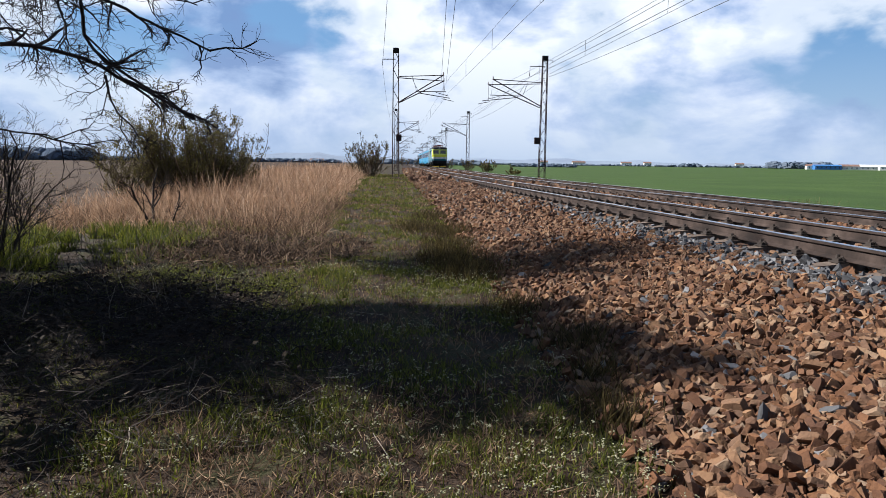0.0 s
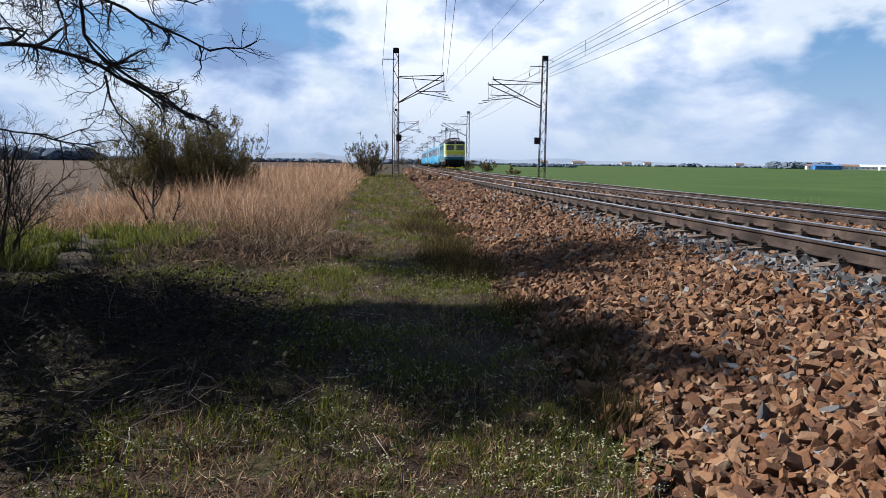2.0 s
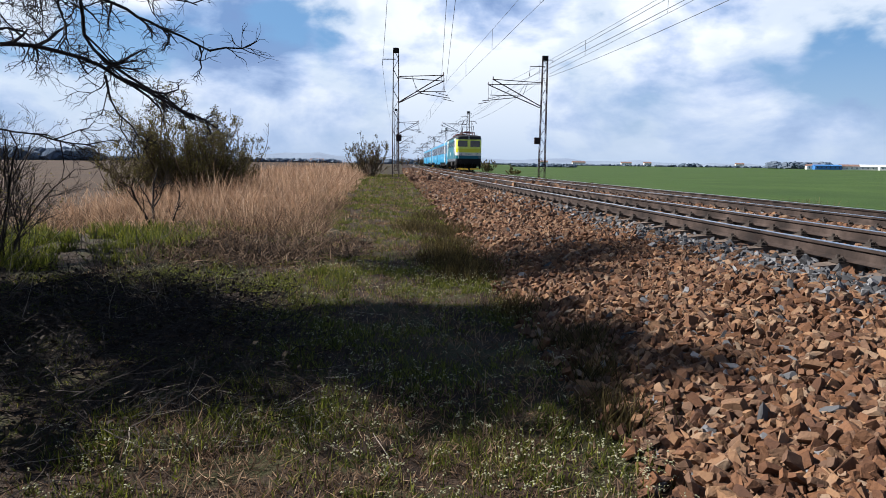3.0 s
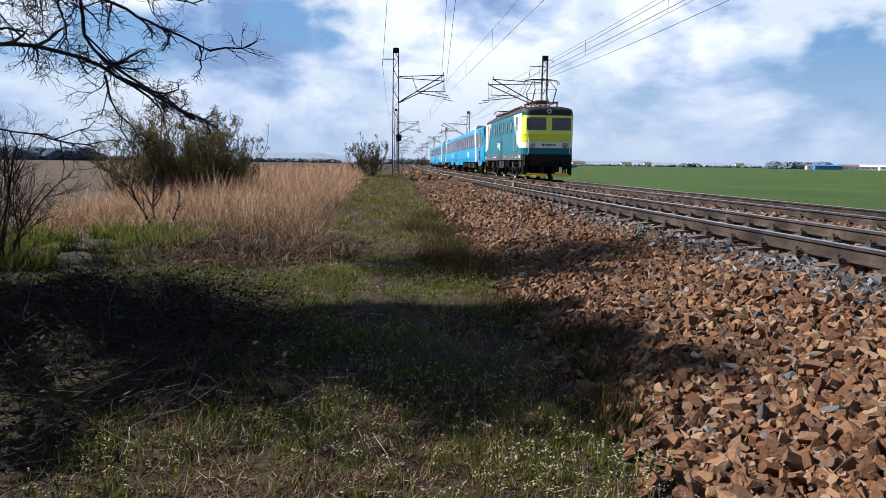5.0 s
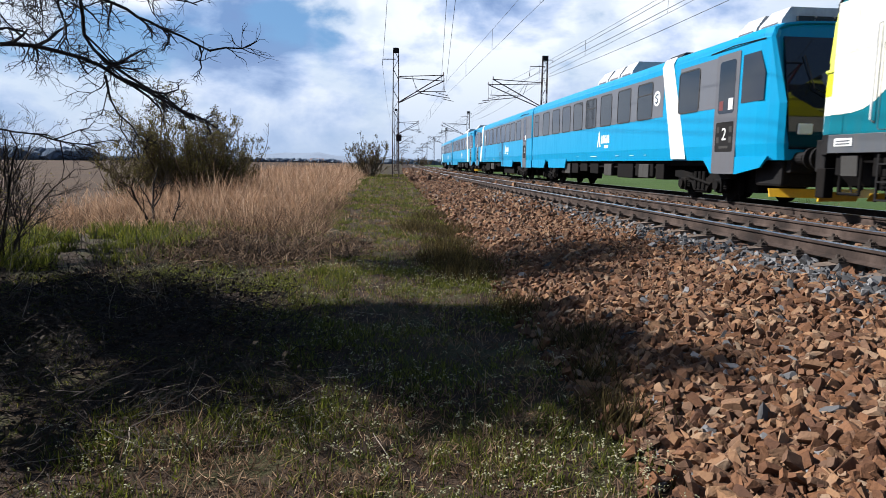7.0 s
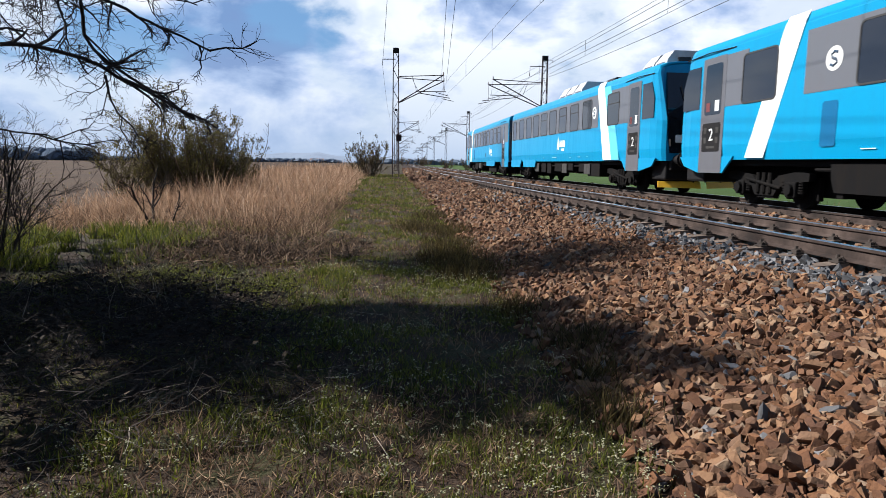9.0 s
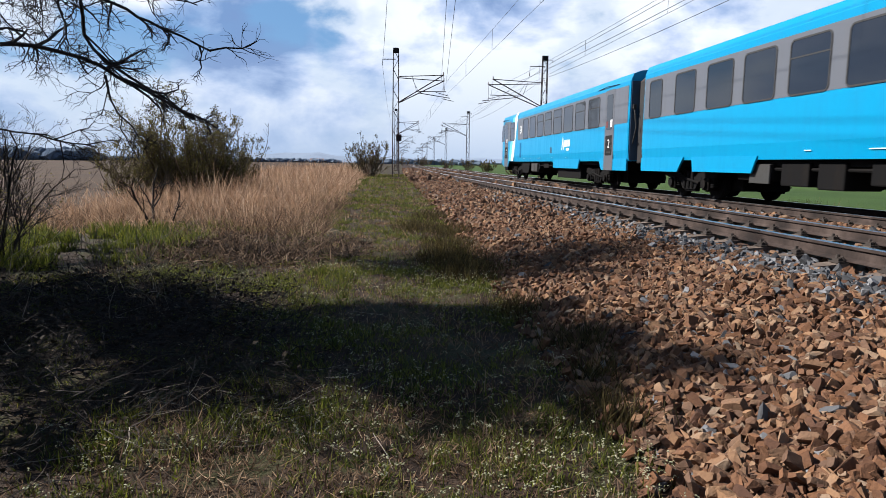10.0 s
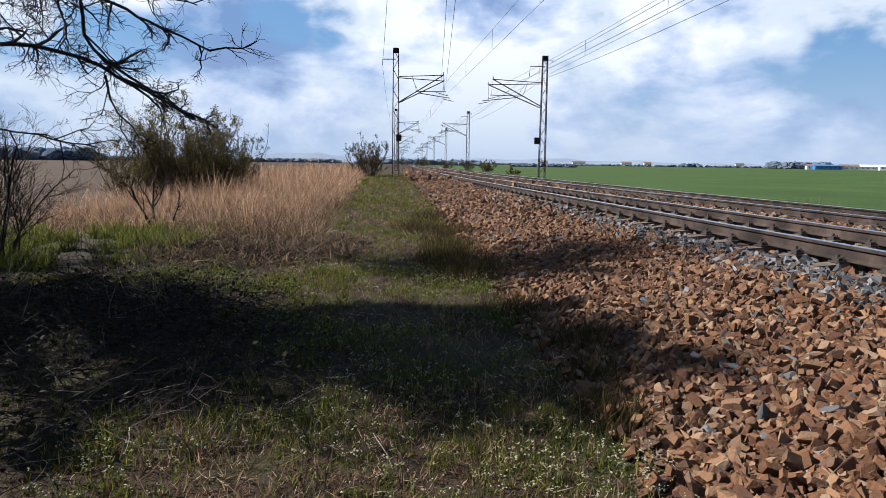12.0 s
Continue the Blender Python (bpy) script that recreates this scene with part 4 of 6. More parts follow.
def build_brambles():
    """Dark tangled brambles and dead leaves, heaped up knee-high to deepen the shade."""
    r = random.Random(77)
    out, pts = [], []
    while len(pts) < 1800:
        x, y = r.uniform(-5.6, -0.2), r.uniform(2.6, 11.0)
        w = float(bramble(x, y))
        if r.random() > w:
            continue
        a = r.uniform(0, 6.283)
        p = Vector((x, y, float(height(x, y)) + r.uniform(0.0, 0.26) * w))
        pts.append(p)
        grow(out, p, Vector((math.cos(a), math.sin(a), r.uniform(-0.2, 0.5))), r.uniform(0.25, 0.7), r.uniform(0.002, 0.005), 1, r, -0.05, 0.3, (1, 2), 4, 0.8)
    v, f = sticks(out)
    stuff("brambles", v, f, M_BARK, "dark tangled brambles added to deepen the shade", "brambles")
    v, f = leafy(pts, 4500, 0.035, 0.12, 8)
    stuff("dead_leaves", v, f, M_DEADLEAF, "near-black leaves added to deepen the brambles' shade", "leaves")


build_brambles()


# bough points worked out from their places in the camera's view
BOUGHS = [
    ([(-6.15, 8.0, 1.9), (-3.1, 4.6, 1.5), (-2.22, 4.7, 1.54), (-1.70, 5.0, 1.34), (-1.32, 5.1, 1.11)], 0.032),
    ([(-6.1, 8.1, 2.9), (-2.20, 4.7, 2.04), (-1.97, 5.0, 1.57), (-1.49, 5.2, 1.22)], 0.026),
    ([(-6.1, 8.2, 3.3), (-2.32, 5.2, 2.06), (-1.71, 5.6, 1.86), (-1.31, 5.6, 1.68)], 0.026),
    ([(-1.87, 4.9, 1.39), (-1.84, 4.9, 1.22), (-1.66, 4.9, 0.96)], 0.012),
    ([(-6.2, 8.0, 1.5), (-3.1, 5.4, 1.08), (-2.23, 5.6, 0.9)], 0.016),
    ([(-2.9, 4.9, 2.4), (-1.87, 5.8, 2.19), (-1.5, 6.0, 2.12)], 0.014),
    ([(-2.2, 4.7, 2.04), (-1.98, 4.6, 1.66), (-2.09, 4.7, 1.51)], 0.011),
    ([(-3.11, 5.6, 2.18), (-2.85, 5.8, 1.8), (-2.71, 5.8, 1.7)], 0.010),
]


def wavy(pts, r, amp):
    """The points joined by a smooth, slightly crooked line."""
    P = [Vector(p) for p in pts]
    out = []
    for k in range(len(P) - 1):
        a, b = P[max(k - 1, 0)], P[min(k + 2, len(P) - 1)]
        n = max(3, int((P[k + 1] - P[k]).length / 0.12))
        for i in range(n):
            t = i / n
            q = 0.5 * ((2 * P[k]) + (P[k + 1] - a) * t + (2 * a - 5 * P[k] + 4 * P[k + 1] - b) * t * t + (3 * P[k] - a - 3 * P[k + 1] + b) * t ** 3)
            out.append(q + (rand_dir(r) * amp if 0 < i else Vector()))
    return out + [P[-1]]


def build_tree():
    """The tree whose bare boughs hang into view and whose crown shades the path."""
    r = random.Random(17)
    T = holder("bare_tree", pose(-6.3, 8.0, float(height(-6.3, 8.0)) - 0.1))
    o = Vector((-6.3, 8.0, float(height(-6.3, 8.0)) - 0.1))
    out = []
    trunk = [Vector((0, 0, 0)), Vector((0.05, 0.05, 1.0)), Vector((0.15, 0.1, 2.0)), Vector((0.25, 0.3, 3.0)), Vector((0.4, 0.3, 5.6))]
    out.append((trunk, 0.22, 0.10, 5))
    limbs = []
    # boughs set where they appear in the camera's view
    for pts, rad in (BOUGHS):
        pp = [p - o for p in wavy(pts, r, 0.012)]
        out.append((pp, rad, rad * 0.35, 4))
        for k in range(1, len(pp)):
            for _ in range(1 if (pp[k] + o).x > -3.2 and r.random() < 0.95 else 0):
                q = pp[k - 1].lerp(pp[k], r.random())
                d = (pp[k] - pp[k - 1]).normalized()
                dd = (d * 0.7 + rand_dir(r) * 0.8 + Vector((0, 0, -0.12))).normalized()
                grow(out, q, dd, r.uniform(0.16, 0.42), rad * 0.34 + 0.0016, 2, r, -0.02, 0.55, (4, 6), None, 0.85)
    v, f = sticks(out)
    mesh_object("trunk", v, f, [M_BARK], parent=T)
    # dense inner crown, unseen, added to shade the path
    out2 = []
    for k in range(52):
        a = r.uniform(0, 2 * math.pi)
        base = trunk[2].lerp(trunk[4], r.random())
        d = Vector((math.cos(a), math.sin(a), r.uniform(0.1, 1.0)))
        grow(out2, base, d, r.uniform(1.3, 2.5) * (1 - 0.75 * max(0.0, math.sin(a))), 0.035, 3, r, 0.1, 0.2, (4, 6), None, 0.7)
    # keep only crown pieces that lie outside the camera's view
    def out_of_view(p):
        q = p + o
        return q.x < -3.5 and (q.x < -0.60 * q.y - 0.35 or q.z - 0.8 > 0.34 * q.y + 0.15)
    out2 = [b for b in out2 if all(out_of_view(p) for p in b[0])]
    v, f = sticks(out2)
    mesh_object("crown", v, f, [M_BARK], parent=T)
    pts = [p for b in out2 for p in b[0] if out_of_view(p + Vector((0.12, 0.12, -0.1)))]
    # unseen ivy leaves, added so that the crown blocks more sun
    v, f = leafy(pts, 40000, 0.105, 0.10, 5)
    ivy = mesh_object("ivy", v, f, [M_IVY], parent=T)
    ivy["label"] = "unseen ivy added to thicken the crown's shade"
    tagged(T, "dark tree with twisting boughs and an unseen shading crown", "tree")


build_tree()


def build_shade_tree():
    """A second, taller bare tree, unseen; added to throw dappled shade on the line."""
    r = random.Random(29)
    x, y = -8.6, 12.7
    T = holder("bare_tree", pose(x, y, float(height(x, y)) - 0.1))
    trunk = [Vector((0, 0, 0)), Vector((0.05, 0.1, 2.0)), Vector((0.1, 0.1, 4.5)), Vector((0.3, 0.2, 7.4)), Vector((0.3, 0.3, 10.6))]
    v, f = sticks([(trunk, 0.20, 0.06, 5)])
    mesh_object("trunk", v, f, [M_BARK], parent=T)
    out = []
    for k in range(52):
        a = r.uniform(0, 2 * math.pi)
        base = trunk[3].lerp(trunk[4], r.uniform(-0.1, 0.95))
        grow(out, base, Vector((math.cos(a), math.sin(a), r.uniform(0.2, 0.9))), r.uniform(1.2, 2.2), 0.055, 3, r, 0.2, 0.2, (4, 6), None, 0.6)
    v, f = sticks([b for b in out if min(p.z for p in b[0]) > 5.0])
    mesh_object("crown", v, f, [M_BARK], parent=T)
    tagged(T, "tall bare tree, unseen, added for its dappled shade", "tree")


build_shade_tree()


# ---- the far distance
CLUMPS = hull_templates(8, 16, 41, 0.85)


def hazed_far_woods(name, a0, a1, dist, h0, h1, n, label, depth=60):
    """A belt of far tree crowns between two bearings."""
    a = np.radians(rng.uniform(a0, a1, n))
    d = dist + rng.uniform(0, depth, n)
    s = rng.uniform(h0, h1, n)
    x, y = d * np.sin(a), d * np.cos(a)
    v, f = scatter(CLUMPS, np.stack([x, y, -1.2 + s * 0.25], 1), np.stack([s * 1.6, s * 1.6, s], 1), 0.2)
    stuff(name, v, f, M_HAZED_WOOD, label, "woods")


hazed_far_woods("hazed_far_woods", -34, -22, 900, 13, 26, 420, "dark belt of far woods on the horizon")
hazed_far_woods("hazed_far_woods", -22, -3, 1300, 6, 14, 420, "low belt of far woods tinted with haze")
hazed_far_woods("hazed_far_woods", 8.5, 45, 1700, 4, 9, 700, "thin line of far trees on the horizon")
hazed_far_woods("far_copse", 32.4, 36.2, 1300, 12, 21, 130, "small dark copse on the horizon")
hazed_far_woods("far_copse", 26.0, 27.3, 1500, 10, 15, 40, "small dark copse on the horizon")
hazed_far_woods("far_copse", 12.0, 17.5, 520, 2.5, 5, 120, "far trees beyond the field")
hazed_far_woods("hazed_far_woods", -1.5, 9.0, 640, 4, 10, 160, "trees around the far end of the line")


def build_hill():
    bm = bmesh.new()
    rows = []
    for k, (d, hh) in enumerate(((2900, -2.0), (3100, 1.0), (3300, 0.6), (3500, -2.0))):
        row = []
        for j in range(60):
            a = radians(-36 + 84 * j / 59)
            t = -36 + 84 * j / 59
            e = 30 * math.exp(-((t + 8) / 9) ** 2) + 16 * math.exp(-((t - 15) / 10) ** 2) + 12 + 5 * math.sin(t * 0.9) + 3 * math.sin(t * 2.3)
            row.append(bm.verts.new((d * math.sin(a), d * math.cos(a), e * hh - 3 if hh > 0 else -6)))
        rows.append(row)
    for p, q in zip(rows, rows[1:]):
        for j in range(59):
            bm.faces.new((p[j], p[j + 1], q[j + 1], q[j]))
    tagged(part("hazed_far_hills", bm, M_HAZED_HILL, smooth=True), "low hills on the horizon, tinted blue-grey with haze", "hills", kind="structure")


build_hill()


def house(bearing, dist, w, d, h, roof, wall_mat, roof_mat, label):
    a = radians(bearing)
    x, y = dist * math.sin(a), dist * math.cos(a)
    H = holder("far_house", pose(x, y, float(height(x, y)), 0, 0, -bearing + 12))
    bm = bmesh.new()
    box(bm, -w / 2, w / 2, -d / 2, d / 2, -0.5, h)
    part("wall", bm, wall_mat, H)
    bm = bmesh.new()
    o = 0.5
    loft(bm, [[(xx, -d / 2 - o, h), (xx, 0, h + roof), (xx, d / 2 + o, h)] for xx in (-w / 2 - o, w / 2 + o)])
    part("roof", bm, roof_mat, H)
    k = max(2, int(w / 5))
    for i in range(k):
        bm = bmesh.new()
        c = -w / 2 + (i + 0.5) * w / k
        box(bm, c - 0.6, c + 0.6, -d / 2 - 0.05, -d / 2 + 0.02, h * 0.35, h * 0.75)
        part("window", bm, M_GLASS, H)
    tagged(H, label, "house", "far buildings")


house(36.2, 980, 30, 20, 5.0, 1.5, M_HALL, M_HALL, "long blue farm hall far across the field")
for b, dist, w in ((35.3, 990, 16), (37.6, 990, 22), (38.6, 1010, 34), (40.0, 1000, 18)):
    house(b, dist, w, 12, 4.5, 2.5, M_HOUSE, M_HOUSE if b > 38 else M_TILE, "pale far building across the green field")
for b, dist, w in ((14.6, 1900, 26), (17.6, 2000, 38), (21.5, 2050, 30), (23.2, 1950, 20), (30.2, 2000, 22)):
    house(b, dist, w, 14, 9.0, 4.0, M_HOUSE, M_TILE, "pale far house on the horizon")
for b, dist, w in ((-4.6, 1500, 16), (-5.2, 1520, 11)):
    house(b, dist, w, 12, 6.0, 3.0, M_HOUSE, M_TILE, "white far farmhouse on the horizon")

# ---------------------------------------------------------------- the train
# Lengthwise places are counted from the train's zero, growing towards its tail.


def section(hw, z0, eave, top, tuck=0.0, n=8):
    """Ring of a carriage body: sides, rounded cantrail, low arched roof."""
    r = min(0.30, top - eave + 0.12)
    pts = [(-hw + tuck, z0), (-hw, z0 + 0.35), (-hw, 2.2), (-hw + 0.01, eave)]
    for i in range(1, n):
        a = math.pi * i / n
        c = math.cos(a)
        pts.append((-(hw - 0.01) * math.copysign(abs(c) ** 0.75, c), eave + (top - eave) * math.sin(a) ** 0.6))
    pts += [(hw - 0.01, eave), (hw, 2.2), (hw, z0 + 0.35), (hw - tuck, z0)]
    return pts


def wheelset(parent, y, r, ring=None):
    bm = bmesh.new()
    tube(bm, [(-0.74, 0, 0), (0.74, 0, 0)], 0.08, 10)
    for s in (-1, 1):
        disc(bm, (s * 0.70 - 0.01, 0, 0), "x", r + 0.028, 0.03 * -s, 28)
        disc(bm, (s * 0.70, 0, 0), "x", r, 0.10 * s, 28)
        disc(bm, (s * 0.80, 0, 0), "x", r * 0.78, 0.006 * s, 24)
        disc(bm, (s * 0.80, 0, 0), "x", 0.13, 0.06 * s, 12)
        for i in range(6):
            a = 2 * math.pi * i / 6
            disc(bm, (s * 0.805, r * 0.45 * math.cos(a), r * 0.45 * math.sin(a)), "x", 0.035, 0.02 * s, 6)
    w = part("wheelset", bm, M_UNDER, parent)
    w.location = (0, y, r)
    if ring:
        for s in (-1, 1):
            bm = bmesh.new()
            n = 32
            a = [(s * 0.803, r * 0.985 * math.cos(2 * math.pi * i / n), r * 0.985 * math.sin(2 * math.pi * i / n)) for i in range(n)]
            b = [(s * 0.803, r * 0.91 * math.cos(2 * math.pi * i / n), r * 0.91 * math.sin(2 * math.pi * i / n)) for i in range(n)]
            c = [(s * 0.79, q[1], q[2]) for q in b]
            d = [(s * 0.79, q[1], q[2]) for q in a]
            loft(bm, [a, b, c, d, a], caps=False)
            part("wheel_ring", bm, ring, w, "white painted wheel ring")
    return w


def bogie(parent, y, wheelbase, r, heavy=False):
    """Frame, axle boxes, springs, brake gear."""
    bm = bmesh.new()
    h = wheelbase / 2
    for s in (-1, 1):
        x = s * 1.02
        lo = r + (0.10 if heavy else 0.06)
        if heavy:
            box(bm, x - 0.05, x + 0.05, y - h - 0.5, y + h + 0.5, r - 0.12, r + 0.42, 0.02)
            for yy in (-h * 0.5, h * 0.5):
                box(bm, x + s * 0.06 - 0.06, x + s * 0.06 + 0.06, y + yy - 0.2, y + yy + 0.2, r - 0.35, r + 0.1, 0.03)
        rings = []
        for yy, z0, z1 in ((-h - 0.55, lo + 0.12, lo + 0.28), (-h - 0.2, lo + 0.10, lo + 0.32), (-h + 0.45, lo - 0.02, lo + 0.22), (-0.35, lo - 0.22, lo + 0.12),
                           (0.35, lo - 0.22, lo + 0.12), (h - 0.45, lo - 0.02, lo + 0.22), (h + 0.2, lo + 0.10, lo + 0.32), (h + 0.55, lo + 0.12, lo + 0.28)):
            rings.append([(x - 0.07, y + yy, z0), (x + 0.07, y + yy, z0), (x + 0.07, y + yy, z1), (x - 0.07, y + yy, z1)])
        loft(bm, rings)
        for yy in (-h, h):
            box(bm, x - 0.10, x + 0.14, y + yy - 0.17, y + yy + 0.17, r - 0.17, r + 0.16, 0.03)
            disc(bm, (x + s * 0.10, y + yy, r), "x", 0.12, 0.07 * s, 14)
            for dy in (-0.28, 0.28):
                for k in range(5):
                    disc(bm, (x, y + yy + dy, r - 0.08 + k * 0.055), "z", 0.085, 0.03, 10)
                tube(bm, [(x, y + yy + dy, r - 0.12), (x, y + yy + dy, r + 0.24)], 0.035, 6)
        for dy in (-0.22, 0.0, 0.22):
            tube(bm, [(x + s * 0.06, y + dy, r - 0.10), (x + s * 0.06, y + dy, r + 0.34)], 0.07, 10)
        tube(bm, [(x + s * 0.12, y - h * 0.7, r + 0.02), (x + s * 0.12, y + h * 0.65, r + 0.20)], 0.035, 6)
        box(bm, x - 0.03, x + 0.10, y - 0.33, y + 0.33, r - 0.22, r - 0.12, 0.02)
        for yy in (-h - 0.44, h + 0.44, -h + 0.52, h - 0.52):
            box(bm, s * 0.75 - 0.06, s * 0.75 + 0.06, y + yy - 0.05, y + yy + 0.05, r * 0.45, r + 0.25, 0.015)
    box(bm, -1.0, 1.0, y - 0.25, y + 0.25, r - 0.05, r + 0.25)
    return part("bogie_frame", bm, M_UNDER, parent)


def buffer(parent, x, y, s, z=1.04, r=0.24):
    bm = bmesh.new()
    disc(bm, (x, y, z), "y", 0.13, 0.32 * s, 14)
    disc(bm, (x, y + 0.28 * s, z), "y", 0.09, 0.22 * s, 14)
    disc(bm, (x, y + 0.48 * s, z), "y", r, 0.05 * s, 22)
    box(bm, x - 0.19, x + 0.19, y - 0.03, y + 0.03, z - 0.19, z + 0.19)
    return part("buffer", bm, M_BLACK, parent)


def text_part(name, words, size, mat, parent, m, label=""):
    cu = bpy.data.curves.new(name, "FONT")
    cu.body, cu.size, cu.extrude, cu.align_x, cu.align_y = words, size, 0.002, "CENTER", "CENTER"
    tmp = new(name, cu)
    me = bpy.data.meshes.new_from_object(tmp.evaluated_get(bpy.context.evaluated_depsgraph_get()))
    bpy.data.objects.remove(tmp)
    bpy.data.curves.remove(cu)
    me.materials.clear()
    me.materials.append(mat)
    ob = new(name, me)
    ob.parent = parent
    ob.matrix_basis = m
    if label:
        ob["label"] = label
    return ob


SIDE_TURN = Matrix(((0, 0, -1, 0), (-1, 0, 0, 0), (0, 1, 0, 0), (0, 0, 0, 1)))     # writing on the flank that faces -X: reads along -Y


def on_side(x, y, z):
    return Matrix.Translation((x, y, z)) @ SIDE_TURN


def flanks(name, x, ring, depth, mat, parent, label=""):
    """The same thin panel on either flank, each a part of its own."""
    for s in (-1, 1):
        bm = bmesh.new()
        plate(bm, [(s * x, a, b) for a, b in ring], (s, 0, 0), depth)
        part(name, bm, mat, parent, label)


def window(parent, x, s, y0, y1, z0, z1, r=0.09, frame_w=0.035, vent=False):
    """A fixed pane in a rubber frame on one flank (s = -1 or 1)."""
    bm = bmesh.new()
    o = round_rect(y0 - frame_w, y1 + frame_w, z0 - frame_w, z1 + frame_w, r + frame_w)
    i = round_rect(y0, y1, z0, z1, r)
    loft(bm, [[(s * x, a, b) for a, b in o], [(s * (x + 0.012), a, b) for a, b in o], [(s * (x + 0.012), a, b) for a, b in i], [(s * x, a, b) for a, b in i]], caps=False)
    if vent:
        zz = z0 + (z1 - z0) * 0.68
        box(bm, s * x - 0.001, s * (x + 0.011), y0, y1, zz - 0.015, zz + 0.015)
    w = part("window", bm, M_RUBBER, parent)
    bm = bmesh.new()
    plate(bm, [(s * x, a, b) for a, b in i], (s, 0, 0), 0.005)
    part("pane", bm, M_GLASS, w)
    return w


def round_window(parent, x, s, y, z, r):
    bm = bmesh.new()
    n = 28
    ring = lambda q, k: [(s * q, y + k * math.cos(2 * math.pi * i / n), z + k * math.sin(2 * math.pi * i / n)) for i in range(n)]
    loft(bm, [ring(x, r + 0.045), ring(x + 0.02, r + 0.04), ring(x + 0.02, r), ring(x, r)], caps=False)
    w = part("porthole", bm, M_TEAL, parent, "round window in a raised teal ring")
    bm = bmesh.new()
    plate(bm, ring(x, r), (s, 0, 0), 0.006)
    part("pane", bm, M_PORTGLASS, w)


def lamp(parent, x, y, z, r):
    bm = bmesh.new()
    n = 22
    ring = lambda q, k: [(x + k * math.cos(2 * math.pi * i / n), y + q, z + k * math.sin(2 * math.pi * i / n)) for i in range(n)]
    loft(bm, [ring(0.08, r), ring(-0.07, r), ring(-0.07, r * 0.82), ring(-0.02, r * 0.74)], caps=False)
    ob = part("headlight", bm, M_RUBBER, parent, "round headlight in a dark ring")
    bm = bmesh.new()
    loft(bm, [ring(-0.02, r * 0.8), ring(-0.05, r * 0.66), ring(-0.05, r * 0.44), ring(-0.02, r * 0.40)], caps=False)
    part("reflector", bm, M_WHITE, ob, "pale reflector ring")
    bm = bmesh.new()
    loft(bm, [ring(-0.02, r * 0.42), ring(-0.04, r * 0.3), ring(-0.045, r * 0.1)])
    part("lens", bm, M_CABGLASS, ob)


def pantograph(parent, y, raised):
    """Diamond pantograph on its frame; folded flat unless raised."""
    z0 = 4.46
    for xx in (-0.75, 0.75):
        for yy in (-0.9, 0.9):
            bm = bmesh.new()
            insulator(bm, xx, y + yy, 4.14, 0.32)
            part("insulator", bm, M_INSUL, parent, "brown ribbed roof insulator")
    bm = bmesh.new()
    for xx in (-0.75, 0.75):
        tube(bm, [(xx, y - 1.0, z0), (xx, y + 1.0, z0)], 0.04, 6)
    for yy in (-0.95, 0.0, 0.95):
        tube(bm, [(-0.8, y + yy, z0), (0.8, y + yy, z0)], 0.035, 6)
    part("base_frame", bm, M_RED, parent, "red oxide pantograph base frame")
    top, knee = (5.78, 5.15) if raised else (4.72, 4.60)
    spread = 1.18 if raised else 1.7
    for s in (-1, 1):
        for xx in (-0.62, 0.62):
            bm = bmesh.new()
            tube(bm, [(xx, y + s * 0.45, z0), (xx, y + s * spread, knee)], 0.032, 6)
            part("lower_arm", bm, M_RED if not raised else M_MAST, parent)
            bm = bmesh.new()
            tube(bm, [(xx, y + s * spread, knee), (xx * 0.75, y + s * 0.12, top)], 0.020, 6)
            part("upper_arm", bm, M_MAST, parent)
        bm = bmesh.new()
        tube(bm, [(-0.66, y + s * spread, knee), (0.66, y + s * spread, knee)], 0.010 if raised else 0.024, 6)
        part("knee_bar", bm, M_MAST, parent)
        bm = bmesh.new()
        tube(bm, [(-1.05, y + s * 0.16, top - 0.24), (-1.02, y + s * 0.16, top - 0.10), (-0.9, y + s * 0.16, top), (-0.55, y + s * 0.16, top + 0.05),
                  (0.55, y + s * 0.16, top + 0.05), (0.9, y + s * 0.16, top), (1.02, y + s * 0.16, top - 0.10), (1.05, y + s * 0.16, top - 0.24)], 0.022, 6)
        part("contact_strip", bm, M_MAST, parent, "curved contact strip on the pantograph head")
    bm = bmesh.new()
    box(bm, -0.35, 0.35, y - 0.3, y + 0.3, z0 + 0.02, z0 + 0.16, 0.03)
    part("spring_box", bm, M_RED, parent, "red pantograph spring box")


LOCO_MID = 141.05


